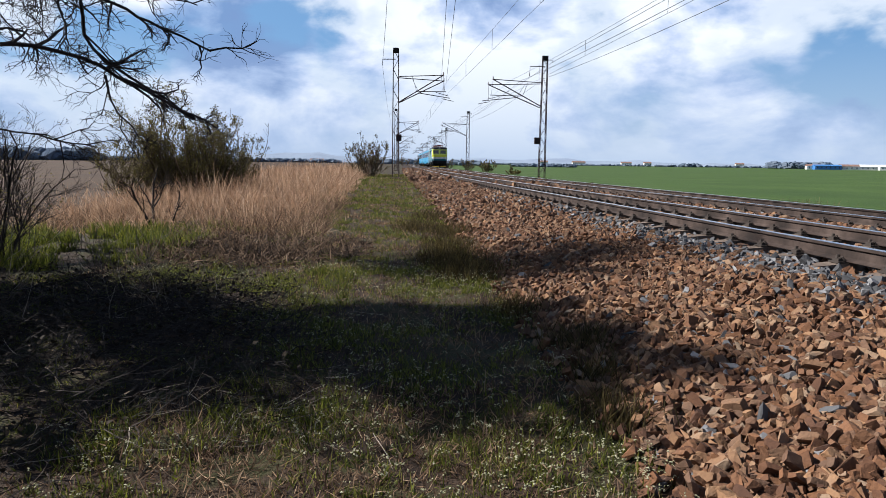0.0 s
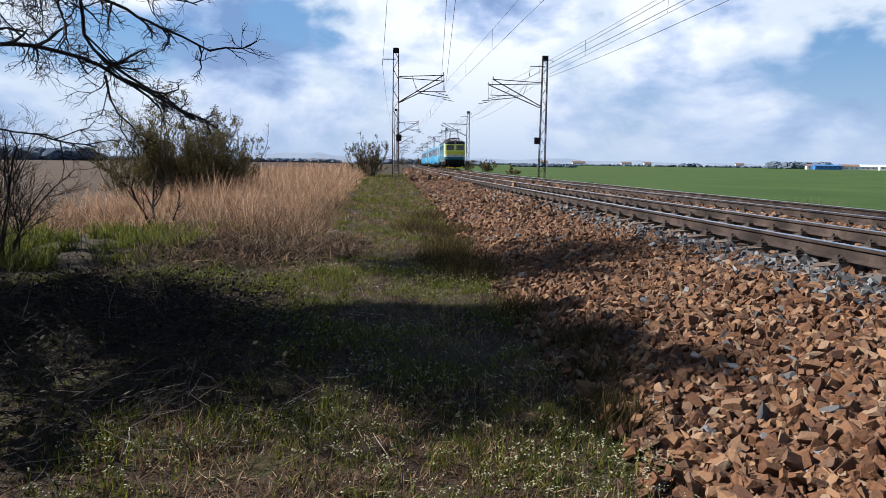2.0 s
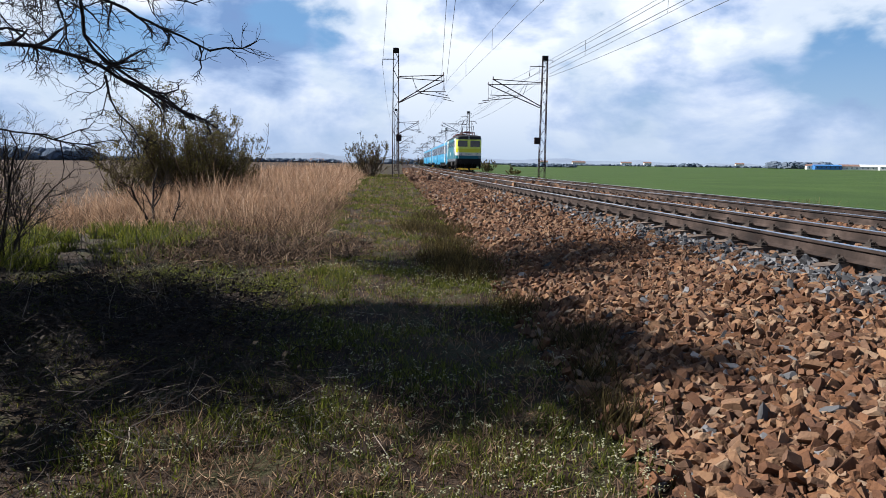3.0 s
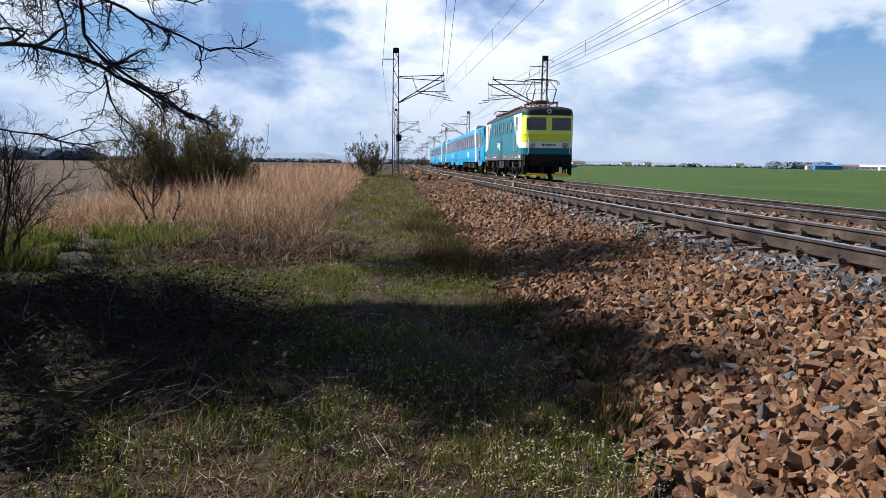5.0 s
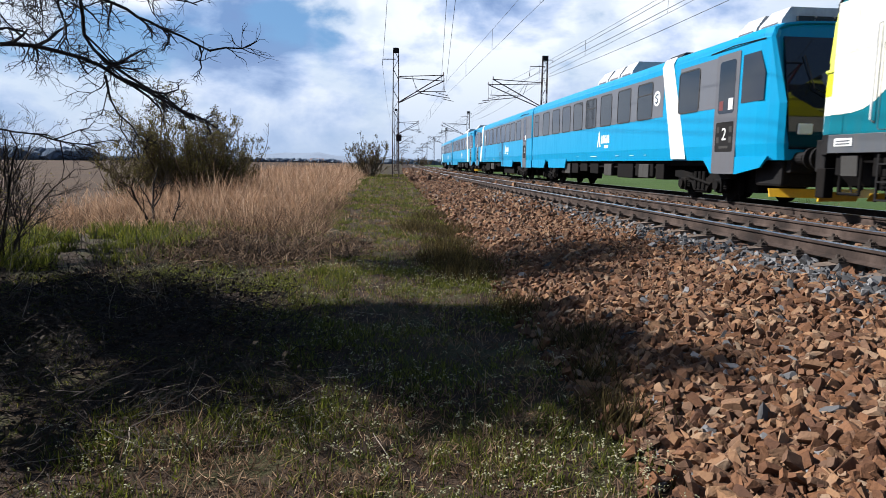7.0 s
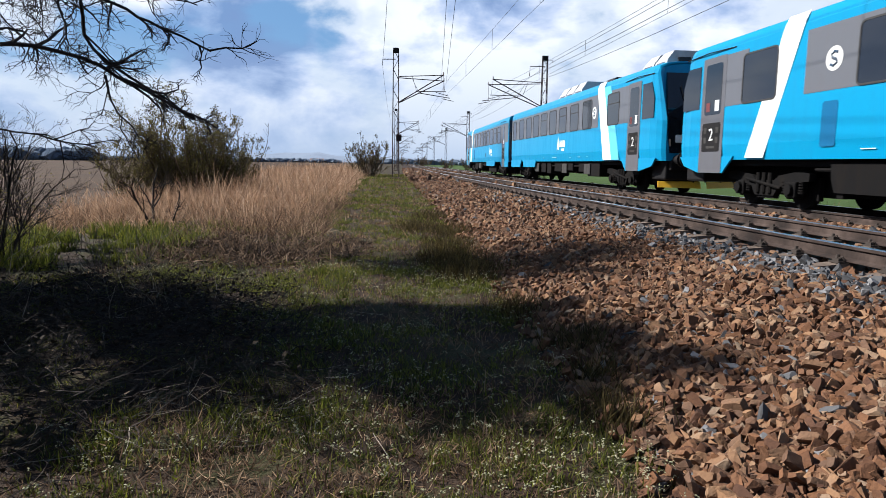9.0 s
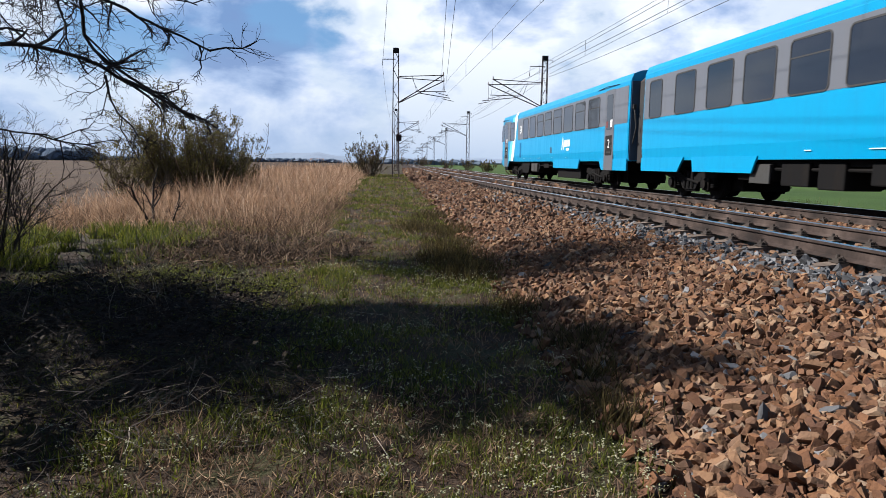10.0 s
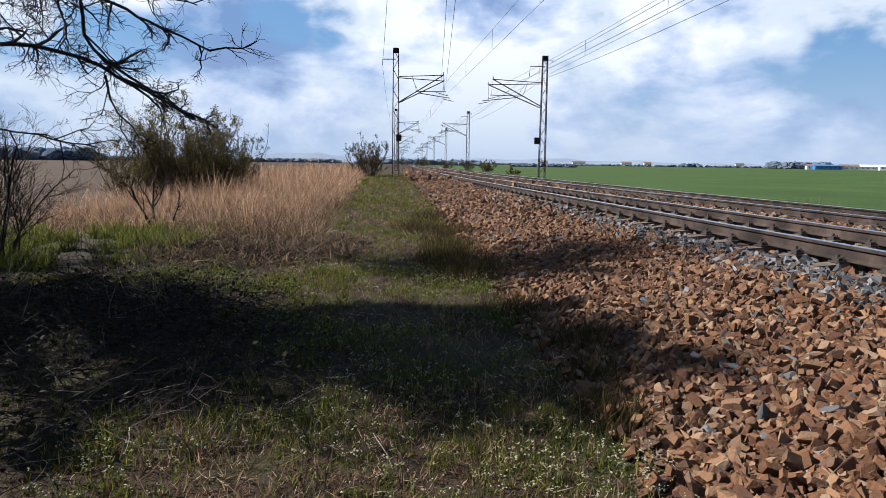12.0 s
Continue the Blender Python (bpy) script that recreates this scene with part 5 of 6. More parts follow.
def build_locomotive():
    """Old four-axle electric locomotive."""
    L = holder("electric_locomotive")
    hw, z0, eave, top = 1.475, 1.38, 3.80, 4.14
    f = 133.92 - LOCO_MID         # nose
    b = -f
    # body shell: plan-rounded ends
    bm = bmesh.new()
    rings = []
    for y, k, dz in ((f, 0.80, -0.16), (f + 0.06, 0.87, -0.10), (f + 0.2, 0.945, -0.04), (f + 0.45, 0.99, -0.01), (f + 0.8, 1.0, 0.0)):
        rings.append([(x * k, y + max(0, z - 2.3) * 0.10 * (1 if y < f + 0.3 else 0.4), z) for x, z in section(hw, z0, eave + dz, top + dz * 1.3)])
    rings += [[(-x, -y, z) for x, y, z in r][::-1] for r in rings[::-1]]
    # same winding on both halves
    half = len(rings) // 2
    rings[half:] = [[(x, -y, z) for x, y, z in r] for r in rings[:half][::-1]]
    loft(bm, rings)
    part("body", bm, M_TEAL, L, "teal painted body shell", smooth=False)
    # roof sheet
    bm = bmesh.new()
    rr = []
    for r in rings:
        cy = sum(p[1] for p in r) / len(r)
        up = [p for p in r if p[2] > eave - 0.24]
        rr.append([(p[0] * 1.012, p[1] + math.copysign(0.03, p[1]), p[2] + 0.02) for p in up])
    m = min(len(q) for q in rr)
    rr = [q[(len(q) - m) // 2:(len(q) - m) // 2 + m] for q in rr]
    rr = [q + [(q[-1][0] * 0.97, q[-1][1], q[-1][2] - 0.03), (q[0][0] * 0.97, q[0][1], q[0][2] - 0.03)] for q in rr]
    loft(bm, rr)
    part("roof", bm, M_ROOF, L, "dark grey weathered roof")
    # fronts: cream field, lime band, navy apron, following the rounding
    def front_skin(name, za, zb, mat, sgn, out, label="", reach=5, xlim=1.0):
        bm = bmesh.new()
        cols = []
        path = []
        order = [(0.80, 0.0), (0.87, 0.06), (0.945, 0.2), (0.99, 0.45), (1.0, 0.8)][:reach]
        for k, dy in order[::-1]:
            path.append((-hw * k, dy))
        for k, dy in order:
            path.append((hw * k, dy))
        def pt(x, dy, z, o):
            lean = max(0, z - 2.3) * 0.10 * (1 if dy < 0.3 else 0.4)
            y = f + dy + lean - (o if dy < 0.3 else o * 0.5)
            xx = x + math.copysign(o if dy > 0.1 else o * 0.4, x)
            return (xx, y * sgn, z)
        rows = []
        for o in (0.0, out):
            for z in (za, (za + zb) / 2, zb):
                rows.append([pt(x, dy, z, o) for x, dy in path])
        a, bq = rows[:3], rows[3:]
        for grid, flip in ((bq, False),):
            vs = [[bm.verts.new(p) for p in r] for r in grid]
            for i in range(2):
                for j in range(len(path) - 1):
                    bm.faces.new((vs[i][j], vs[i][j + 1], vs[i + 1][j + 1], vs[i + 1][j]))
        ob = part(name, bm, mat, L, label)
        return ob
    for sgn in (1, -1):
        front_skin("front_lower_panel", 1.46, 1.80, M_TEAL, sgn, 0.008, "teal lower front")
        front_skin("front_apron", 1.10, 1.455, M_BLACK, sgn, 0.010, "black front apron", reach=4)
        front_skin("front_belt", 1.802, 2.14, M_CREAM, sgn, 0.006, "cream belt")
        front_skin("front_panel", 2.142, 3.62, M_LIME, sgn, 0.007, "lime green cab front", reach=4)
        front_skin("front_stripe", 2.16, 2.58, M_LIMEDARK, sgn, 0.013, "deeper yellow lime band", reach=4)
        front_skin("front_ledge", 2.582, 2.62, M_LIME, sgn, 0.045, "raised lime ledge below the windscreens", reach=4)
        # windscreens with frames
        for s in (-1, 1):
            bm = bmesh.new()
            def wp(x, z, o):
                yy = f + (0.0 if abs(x) < 1.18 else (abs(x) - 1.18) * 0.6) + max(0, z - 2.3) * 0.10 - o
                return (x, yy * sgn, z)
            o = [(s * 0.11, 2.74), (s * 1.175, 2.74), (s * 1.31, 2.78), (s * 1.31, 3.50), (s * 1.175, 3.54), (s * 0.11, 3.54)]
            i = [(s * 0.16, 2.79), (s * 1.175, 2.79), (s * 1.26, 2.82), (s * 1.26, 3.46), (s * 1.175, 3.49), (s * 0.16, 3.49)]
            loft(bm, [[wp(x, z, 0.0) for x, z in o], [wp(x, z, 0.035) for x, z in o], [wp(x, z, 0.035) for x, z in i], [wp(x, z, 0.0) for x, z in i]], caps=False)
            w = part("windscreen", bm, M_LIME, L, "cab windscreen in a lime frame")
            bm = bmesh.new()
            q = [bm.verts.new(wp(x, z, 0.018)) for x, z in i]
            bm.faces.new((q[0], q[1], q[4], q[5]))
            bm.faces.new((q[1], q[2], q[3], q[4]))
            part("pane", bm, M_CABGLASS, w)
            bm = bmesh.new()
            rim = [(s * (0.16 + 0.02), 2.81), (s * 1.175, 2.81), (s * 1.24, 2.84), (s * 1.24, 3.44), (s * 1.175, 3.47), (s * 0.18, 3.47)]
            loft(bm, [[wp(x, z, 0.019) for x, z in i], [wp(x, z, 0.026) for x, z in i], [wp(x, z, 0.026) for x, z in rim], [wp(x, z, 0.019) for x, z in rim]], caps=False)
            part("rubber_seal", bm, M_RUBBER, w)
            bm = bmesh.new()
            tube(bm, [wp(s * 0.75, 3.50, 0.035), wp(s * 0.62, 3.25, 0.03), wp(s * 0.55, 3.12, 0.03)], 0.006, 5)
            part("wiper", bm, M_BLACK, w)
            lamp(L, s * 0.92, (f - 0.03) * 1.0 if sgn > 0 else -f + 0.03, 1.96, 0.135) if sgn > 0 else None
            # handrails on the nose
            bm = bmesh.new()
            x = s * 1.18
            tube(bm, [(x, sgn * (f + 0.02), 1.45), (x, sgn * (f - 0.09), 1.5), (x, sgn * (f - 0.09), 2.3), (x, sgn * (f + 0.02), 2.35)], 0.018, 6)
            part("handrail", bm, M_WHITE, L, "white nose handrail")
        if sgn > 0:
            lamp(L, 0.0, f + 0.12, 3.84, 0.17)
            bm = bmesh.new()
            disc(bm, (0, f + 0.1, 3.84), "y", 0.15, 0.5, 16)
            part("lamp_housing", bm, M_ROOF, L)
            # nose bars standing for the small lettering
            bm = bmesh.new()
            for q in range(6):
                box(bm, -0.18 + q * 0.10, -0.11 + q * 0.10, f - 0.012, f - 0.004, 1.92, 2.03)
            disc(bm, (-0.32, f - 0.004, 1.975), "y", 0.075, -0.008, 16)
            part("nose_emblem", bm, M_NAVY, L, "small navy emblem on the nose")
        # apron below the body, snow guard
        bm = bmesh.new()
        box(bm, -1.36, 1.36, min(sgn * (f - 0.02), sgn * (f + 0.25)), max(sgn * (f - 0.02), sgn * (f + 0.25)), 0.78, 1.38, 0.02)
        part("buffer_beam", bm, M_BLACK, L, "black buffer beam")
        for s in (-1, 1):
            ob = buffer(L, s * 0.875, sgn * (f - 0.02), -sgn)
            bm = bmesh.new()
            tube(bm, [(s * 0.45, sgn * (f - 0.05), 0.9), (s * 0.47, sgn * (f - 0.22), 0.6), (s * 0.40, sgn * (f - 0.2), 0.35), (s * 0.3, sgn * (f - 0.08), 0.45), (s * 0.3, sgn * (f - 0.03), 0.8)], 0.028, 6)
            part("brake_hose", bm, M_RUBBER, L)
        bm = bmesh.new()
        tube(bm, [(0, sgn * (f - 0.02), 1.0), (0, sgn * (f - 0.34), 1.0)], 0.06, 8)
        tube(bm, [(0, sgn * (f - 0.33), 1.08), (0, sgn * (f - 0.42), 1.02), (0, sgn * (f - 0.44), 0.9), (0, sgn * (f - 0.34), 0.84)], 0.035, 8)
        tube(bm, [(0.0, sgn * (f - 0.3), 0.95), (0.03, sgn * (f - 0.36), 0.62), (-0.03, sgn * (f - 0.3), 0.5)], 0.035, 6)
        part("coupling", bm, M_UNDER, L, "screw coupling and hook")
        # plough: two slanting plates
        bm = bmesh.new()
        for s in (-1, 1):
            a = [(s * 0.12, f - 0.42), (s * 1.38, f + 0.18)]
            pts = [(a[0][0], a[0][1] * sgn, 0.20), (a[1][0], a[1][1] * sgn, 0.22), (a[1][0], (a[1][1] + 0.05) * sgn, 0.42), (a[0][0], (a[0][1] + 0.08) * sgn, 0.36)]
            plate(bm, pts, (0, -0.03 * sgn, 0), 1.0)
        part("snow_plough", bm, M_YELLOW, L, "yellow snow plough plates")
        for s in (-1, 1):
            bm = bmesh.new()
            tube(bm, [(s * 0.9, sgn * (f + 0.1), 0.8), (s * 0.85, sgn * (f + 0.02), 0.35)], 0.04, 6)
            box(bm, s * 1.30 - 0.10, s * 1.30 + 0.10, min(sgn * (f + 0.1), sgn * (f + 0.34)), max(sgn * (f + 0.1), sgn * (f + 0.34)), 0.30, 0.85, 0.02)
            part("step", bm, M_UNDER, L)
        # white wedge of paint on the flanks at the cab, cab door, side window, handrails
        fl = [(0.46, 1.81), (0.95, 1.81), (1.25, 1.86), (1.5, 1.97), (1.72, 2.14), (1.93, 2.38), (2.95, 3.76), (0.46, 3.76)]
        flanks("side_paint", hw, [(sgn * (f + y), z) for y, z in fl], 0.004, M_CREAM, L, "cream sweep of paint at the cab")
        for s in (-1, 1):
            bm = bmesh.new()
            y0, y1 = sorted((sgn * (f + 1.62), sgn * (f + 2.18)))
            side = s * (hw + 0.005)
            seam = lambda k, q: [(side + s * q, a, b_) for a, b_ in round_rect(y0 - k, y1 + k, 1.5 - k, 3.69 + k, 0.05)]
            loft(bm, [seam(0.0, 0.0), seam(0.0, 0.004), seam(0.010, 0.004), seam(0.010, 0.0)], caps=False)
            d = part("cab_door", bm, M_FRAME, L, "cab side door with a thin dark seam")
            bm = bmesh.new()
            plate(bm, [(side + s * 0.013, a, b_) for a, b_ in round_rect(y0 + 0.07, y1 - 0.07, 2.80, 3.62, 0.05)], (s, 0, 0), 0.004)
            part("pane", bm, M_SIDEGLASS, d)
            for yy in (y0 - 0.10, y1 + 0.10):
                bm = bmesh.new()
                tube(bm, [(s * hw, yy, 1.62), (s * (hw + 0.07), yy, 1.66), (s * (hw + 0.07), yy, 3.2), (s * hw, yy, 3.24)], 0.017, 6)
                part("handrail", bm, M_WHITE, L, "white door handrail")
    # grey sole bar
    bm = bmesh.new()
    y0, y1 = f + 0.45, b - 0.45
    box(bm, -hw - 0.006, hw + 0.006, y0, y1, 1.12, 1.45, 0.01)
    part("sole_bar", bm, M_FRAME, L, "dark grey frame band with small white stencils")
    for y, w, z in ((-1.9, 0.35, 1.33), (-1.35, 0.25, 1.33), (1.9, 0.9, 1.33), (-5.4, 0.4, 1.28), (-4.2, 0.2, 1.33), (4.9, 0.2, 1.3), (-3.4, 0.15, 1.26)):
        for s in (-1, 1):
            bm = bmesh.new()
            box(bm, min(s * (hw + 0.006), s * (hw + 0.009)), max(s * (hw + 0.006), s * (hw + 0.009)), y, y + w, z - 0.02, z + 0.02)
            part("stencil_bar", bm, M_WHITE, L, "white stencilled mark")
    # portholes
    for k in range(6):
        y = 137.64 + 1.498 * k - LOCO_MID
        for s in (-1, 1):
            round_window(L, hw, s, y, 3.20, 0.355)
    # emblem and lettering on the flank
    flank_logo(L, -hw - 0.002, 141.65 - LOCO_MID, 2.12, 0.42)
    # thin dark waistline
    flanks("waist_strip", hw, [(f + 3.0, 2.715), (b - 2.2, 2.715), (b - 2.2, 2.735), (f + 3.0, 2.735)], 0.008, M_TEAL, L)
    # underframe gear
    for y, w, za, zb, mat in ((-0.1, 1.7, 0.62, 1.08, M_BOX),):
        for s in (-1, 1):
            bm = bmesh.new()
            box(bm, min(s * 1.1, s * 1.42), max(s * 1.1, s * 1.42), y - w / 2, y + w / 2, za, zb, 0.02)
            for q in range(3):
                box(bm, min(s * 1.42, s * 1.435), max(s * 1.42, s * 1.435), y - w / 2 + 0.05, y + w / 2 - 0.05, za + 0.06 + q * 0.13, za + 0.12 + q * 0.13)
            part("battery_box", bm, mat, L, "dirty grey battery box")
    bm = bmesh.new()
    box(bm, -1.15, 1.15, f + 0.6, b - 0.6, 0.95, 1.14)
    # plain dark box added as a black backing behind the wheels
    box(bm, -0.62, 0.62, f + 0.9, b - 0.9, 0.28, 0.97)
    for s in (-1, 1):
        for y in (-6.6, -5.6, -2.2, -1.6, 1.5, 2.1, 5.5, 6.4):
            box(bm, min(s * 1.15, s * 1.38), max(s * 1.15, s * 1.38), y - 0.16, y + 0.16, 0.72, 1.12, 0.02)
        for y in (-6.2, 6.2):
            tube(bm, [(s * 1.35, y - 0.25, 0.4), (s * 1.35, y + 0.25, 0.4)], 0.03, 6)
            tube(bm, [(s * 1.35, y - 0.25, 0.4), (s * 1.35, y - 0.25, 1.1)], 0.025, 6)
            tube(bm, [(s * 1.35, y + 0.25, 0.4), (s * 1.35, y + 0.25, 1.1)], 0.025, 6)
        tube(bm, [(s * 1.3, f + 1, 0.98), (s * 1.3, b - 1, 0.98)], 0.03, 6)
    part("underframe", bm, M_UNDER, L)
    wheels = []
    for y in (LOCO_AXLES[0], LOCO_AXLES[2]):
        bogie(L, y + LOCO_BASE / 2, LOCO_BASE, 0.60, True)
    for y in LOCO_AXLES:
        wheels.append((wheelset(L, y, 0.60, M_WHEELRIM), y, 0.60))
    # roof gear
    pantograph(L, 135.6 - LOCO_MID + 0.6, True)
    pantograph(L, 147.0 - LOCO_MID - 0.6, False)
    for k in range(9):
        for x, h, r in ((-0.55 + 0.3 * (k % 2), 0.30, 0.08), (0.5, 0.26, 0.07)):
            bm = bmesh.new()
            insulator(bm, x, -3.2 + k * 0.8, 4.12, h, r)
            part("insulator", bm, M_RED, L, "red-brown roof insulator")
    for x, z in ((-0.4, 4.45), (0.5, 4.42), (-0.95, 4.36)):
        bm = bmesh.new()
        tube(bm, [(x, -4.0, z), (x, -1.4, z + 0.02), (x * 0.9, 0.4, z), (x, 4.2, z + 0.01)], 0.028, 6)
        part("busbar", bm, M_RED, L, "red roof busbar")
    rnd = random.Random(12)
    for k, y in enumerate((-2.6, -1.2, 0.2, 1.7, 3.0)):
        bm = bmesh.new()
        box(bm, -0.9, 0.9, y - 0.45, y + 0.45, 4.08, 4.24 + 0.05 * (k % 2), 0.03)
        part("roof_box", bm, M_ROOF, L, "dark roof box")
        bm = bmesh.new()
        for q in range(7):
            yy = y - 0.4 + q * 0.13
            tube(bm, [(-0.85, yy, 4.24), (-0.85, yy, 4.36 + rnd.uniform(0, 0.1)), (-0.45, yy, 4.40), (-0.45, yy, 4.24)], 0.016, 5)
        part("resistor_grid", bm, M_RED, L, "red-brown roof resistor grid")
    for s in (-1, 1):
        bm = bmesh.new()
        box(bm, min(s * 1.05, s * 1.33), max(s * 1.05, s * 1.33), f + 1.2, b - 1.2, 4.03, 4.06, 0.008)
        for k in range(14):
            y = f + 1.3 + k * (b - f - 2.6) / 13
            tube(bm, [(s * 1.20, y, 3.90), (s * 1.20, y, 4.04)], 0.02, 5)
            tube(bm, [(s * 1.05, y, 4.05), (s * 1.05, y, 4.20)], 0.015, 5)
        tube(bm, [(s * 1.05, f + 1.3, 4.20), (s * 1.05, b - 1.3, 4.20)], 0.02, 5)
        part("roof_walkway", bm, M_ROOF, L, "dark roof walkway on brackets")
    # crew steps under the cab doors, sand boxes, hanging gear along the bogies
    for sgn in (-1, 1):
        for s in (-1, 1):
            bm = bmesh.new()
            y0 = sgn * (f + 1.9)
            for dy in (-0.24, 0.24):
                box(bm, s * 1.43 - 0.015, s * 1.43 + 0.015, y0 + dy - 0.02, y0 + dy + 0.02, 0.30, 1.44)
            for z in (0.32, 0.62, 0.92, 1.2):
                box(bm, s * 1.40 - 0.06, s * 1.40 + 0.05, y0 - 0.24, y0 + 0.24, z, z + 0.03)
            part("crew_step", bm, M_BLACK, L, "black ladder step under the cab door")
            bm = bmesh.new()
            y0 = sgn * (f + 0.95)
            loft(bm, [[(s * 1.12, y0 - 0.2, z), (s * (1.12 + w), y0 - 0.2, z), (s * (1.12 + w), y0 + 0.2, z), (s * 1.12, y0 + 0.2, z)] for z, w in ((0.55, 0.10), (0.72, 0.28), (1.08, 0.30))])
            part("sand_box", bm, M_BOX, L, "grey sand box")
            bm = bmesh.new()
            disc(bm, (s * 1.20, sgn * (f + 3.4), 0.86), "x", 0.20, s * 0.16, 16)
            tube(bm, [(s * 1.3, sgn * (f + 3.4), 0.86), (s * 1.3, sgn * (f + 3.0), 0.6), (s * 1.3, sgn * (f + 2.6), 0.75)], 0.03, 6)
            part("brake_cylinder", bm, M_BOX, L, "grey brake cylinder")
            bm = bmesh.new()
            tube(bm, [(s * 1.42, sgn * (f + 4.3), 1.16), (s * 1.46, sgn * (f + 4.28), 0.95), (s * 1.42, sgn * (f + 4.2), 0.7), (s * 1.36, sgn * (f + 4.1), 0.55)], 0.028, 6)
            box(bm, s * 1.40 - 0.05, s * 1.40 + 0.05, sgn * (f + 4.3) - 0.12, sgn * (f + 4.3) + 0.12, 1.0, 1.16, 0.02)
            part("bogie_link", bm, M_BLACK, L)
            bm = bmesh.new()
            box(bm, s * (hw + 0.013) - 0.004, s * (hw + 0.013) + 0.004, sgn * (f + 0.85) - 0.22, sgn * (f + 0.85) + 0.22, 1.24, 1.38)
            pl = part("number_plate", bm, M_WHITE, L, "pale plate with dark bars")
            bm = bmesh.new()
            for z in (1.28, 1.33):
                box(bm, s * (hw + 0.018) - 0.002, s * (hw + 0.018) + 0.002, sgn * (f + 0.85) - 0.18, sgn * (f + 0.85) + 0.18, z - 0.012, z + 0.012)
            part("bar", bm, M_FRAME, pl)
    tagged(L, "old electric locomotive in teal, cream and lime paint", "locomotive")
    return L, wheels


def flank_logo(parent, x, y, z, h, peaked=False):
    """Plain white bars and a ring where the maker's mark stands."""
    bm = bmesh.new()
    n = 26
    r = h * 0.42
    c = y + h * 1.45
    ring = lambda k, o: [(x - o, c + k * math.cos(2 * math.pi * i / n), z + k * math.sin(2 * math.pi * i / n)) for i in range(n)]
    if peaked:
        for e in (-1, 1):
            plate(bm, [(x, c + e * r * 1.0, z - h * 0.62), (x, c + e * r * 0.5, z - h * 0.62), (x, c + e * 0.005, z + h * 0.1), (x, c + e * 0.005, z + h * 0.72), (x, c + e * r * 0.25, z + h * 0.5)], (-1, 0, 0), 0.006)
    else:
        loft(bm, [ring(r, 0.0), ring(r, 0.006), ring(r * 0.72, 0.006), ring(r * 0.72, 0.0)], caps=False)
        box(bm, x - 0.006, x, c - r * 0.4, c + r * 0.4, z - r * 0.15, z + r * 0.15)
    ws = (0.32, 0.28, 0.28, 0.12, 0.30, 0.32)
    p = c - r - h * 0.12
    for w in ws:
        w *= h
        plate(bm, [(x, p, z - h * 0.33), (x, p - w, z - h * 0.33), (x, p - w * 0.8, z + h * 0.33), (x, p - w * 0.2, z + h * 0.33)], (-1, 0, 0), 0.006)
        p -= w + h * 0.06
    box(bm, x - 0.006, x, p + h * 0.3, p + h * 1.2, z - h * 0.72, z - h * 0.5)
    return part("flank_emblem", bm, M_WHITE, parent, "white emblem and bars on the flank")


CAR_SIDE = 1.425


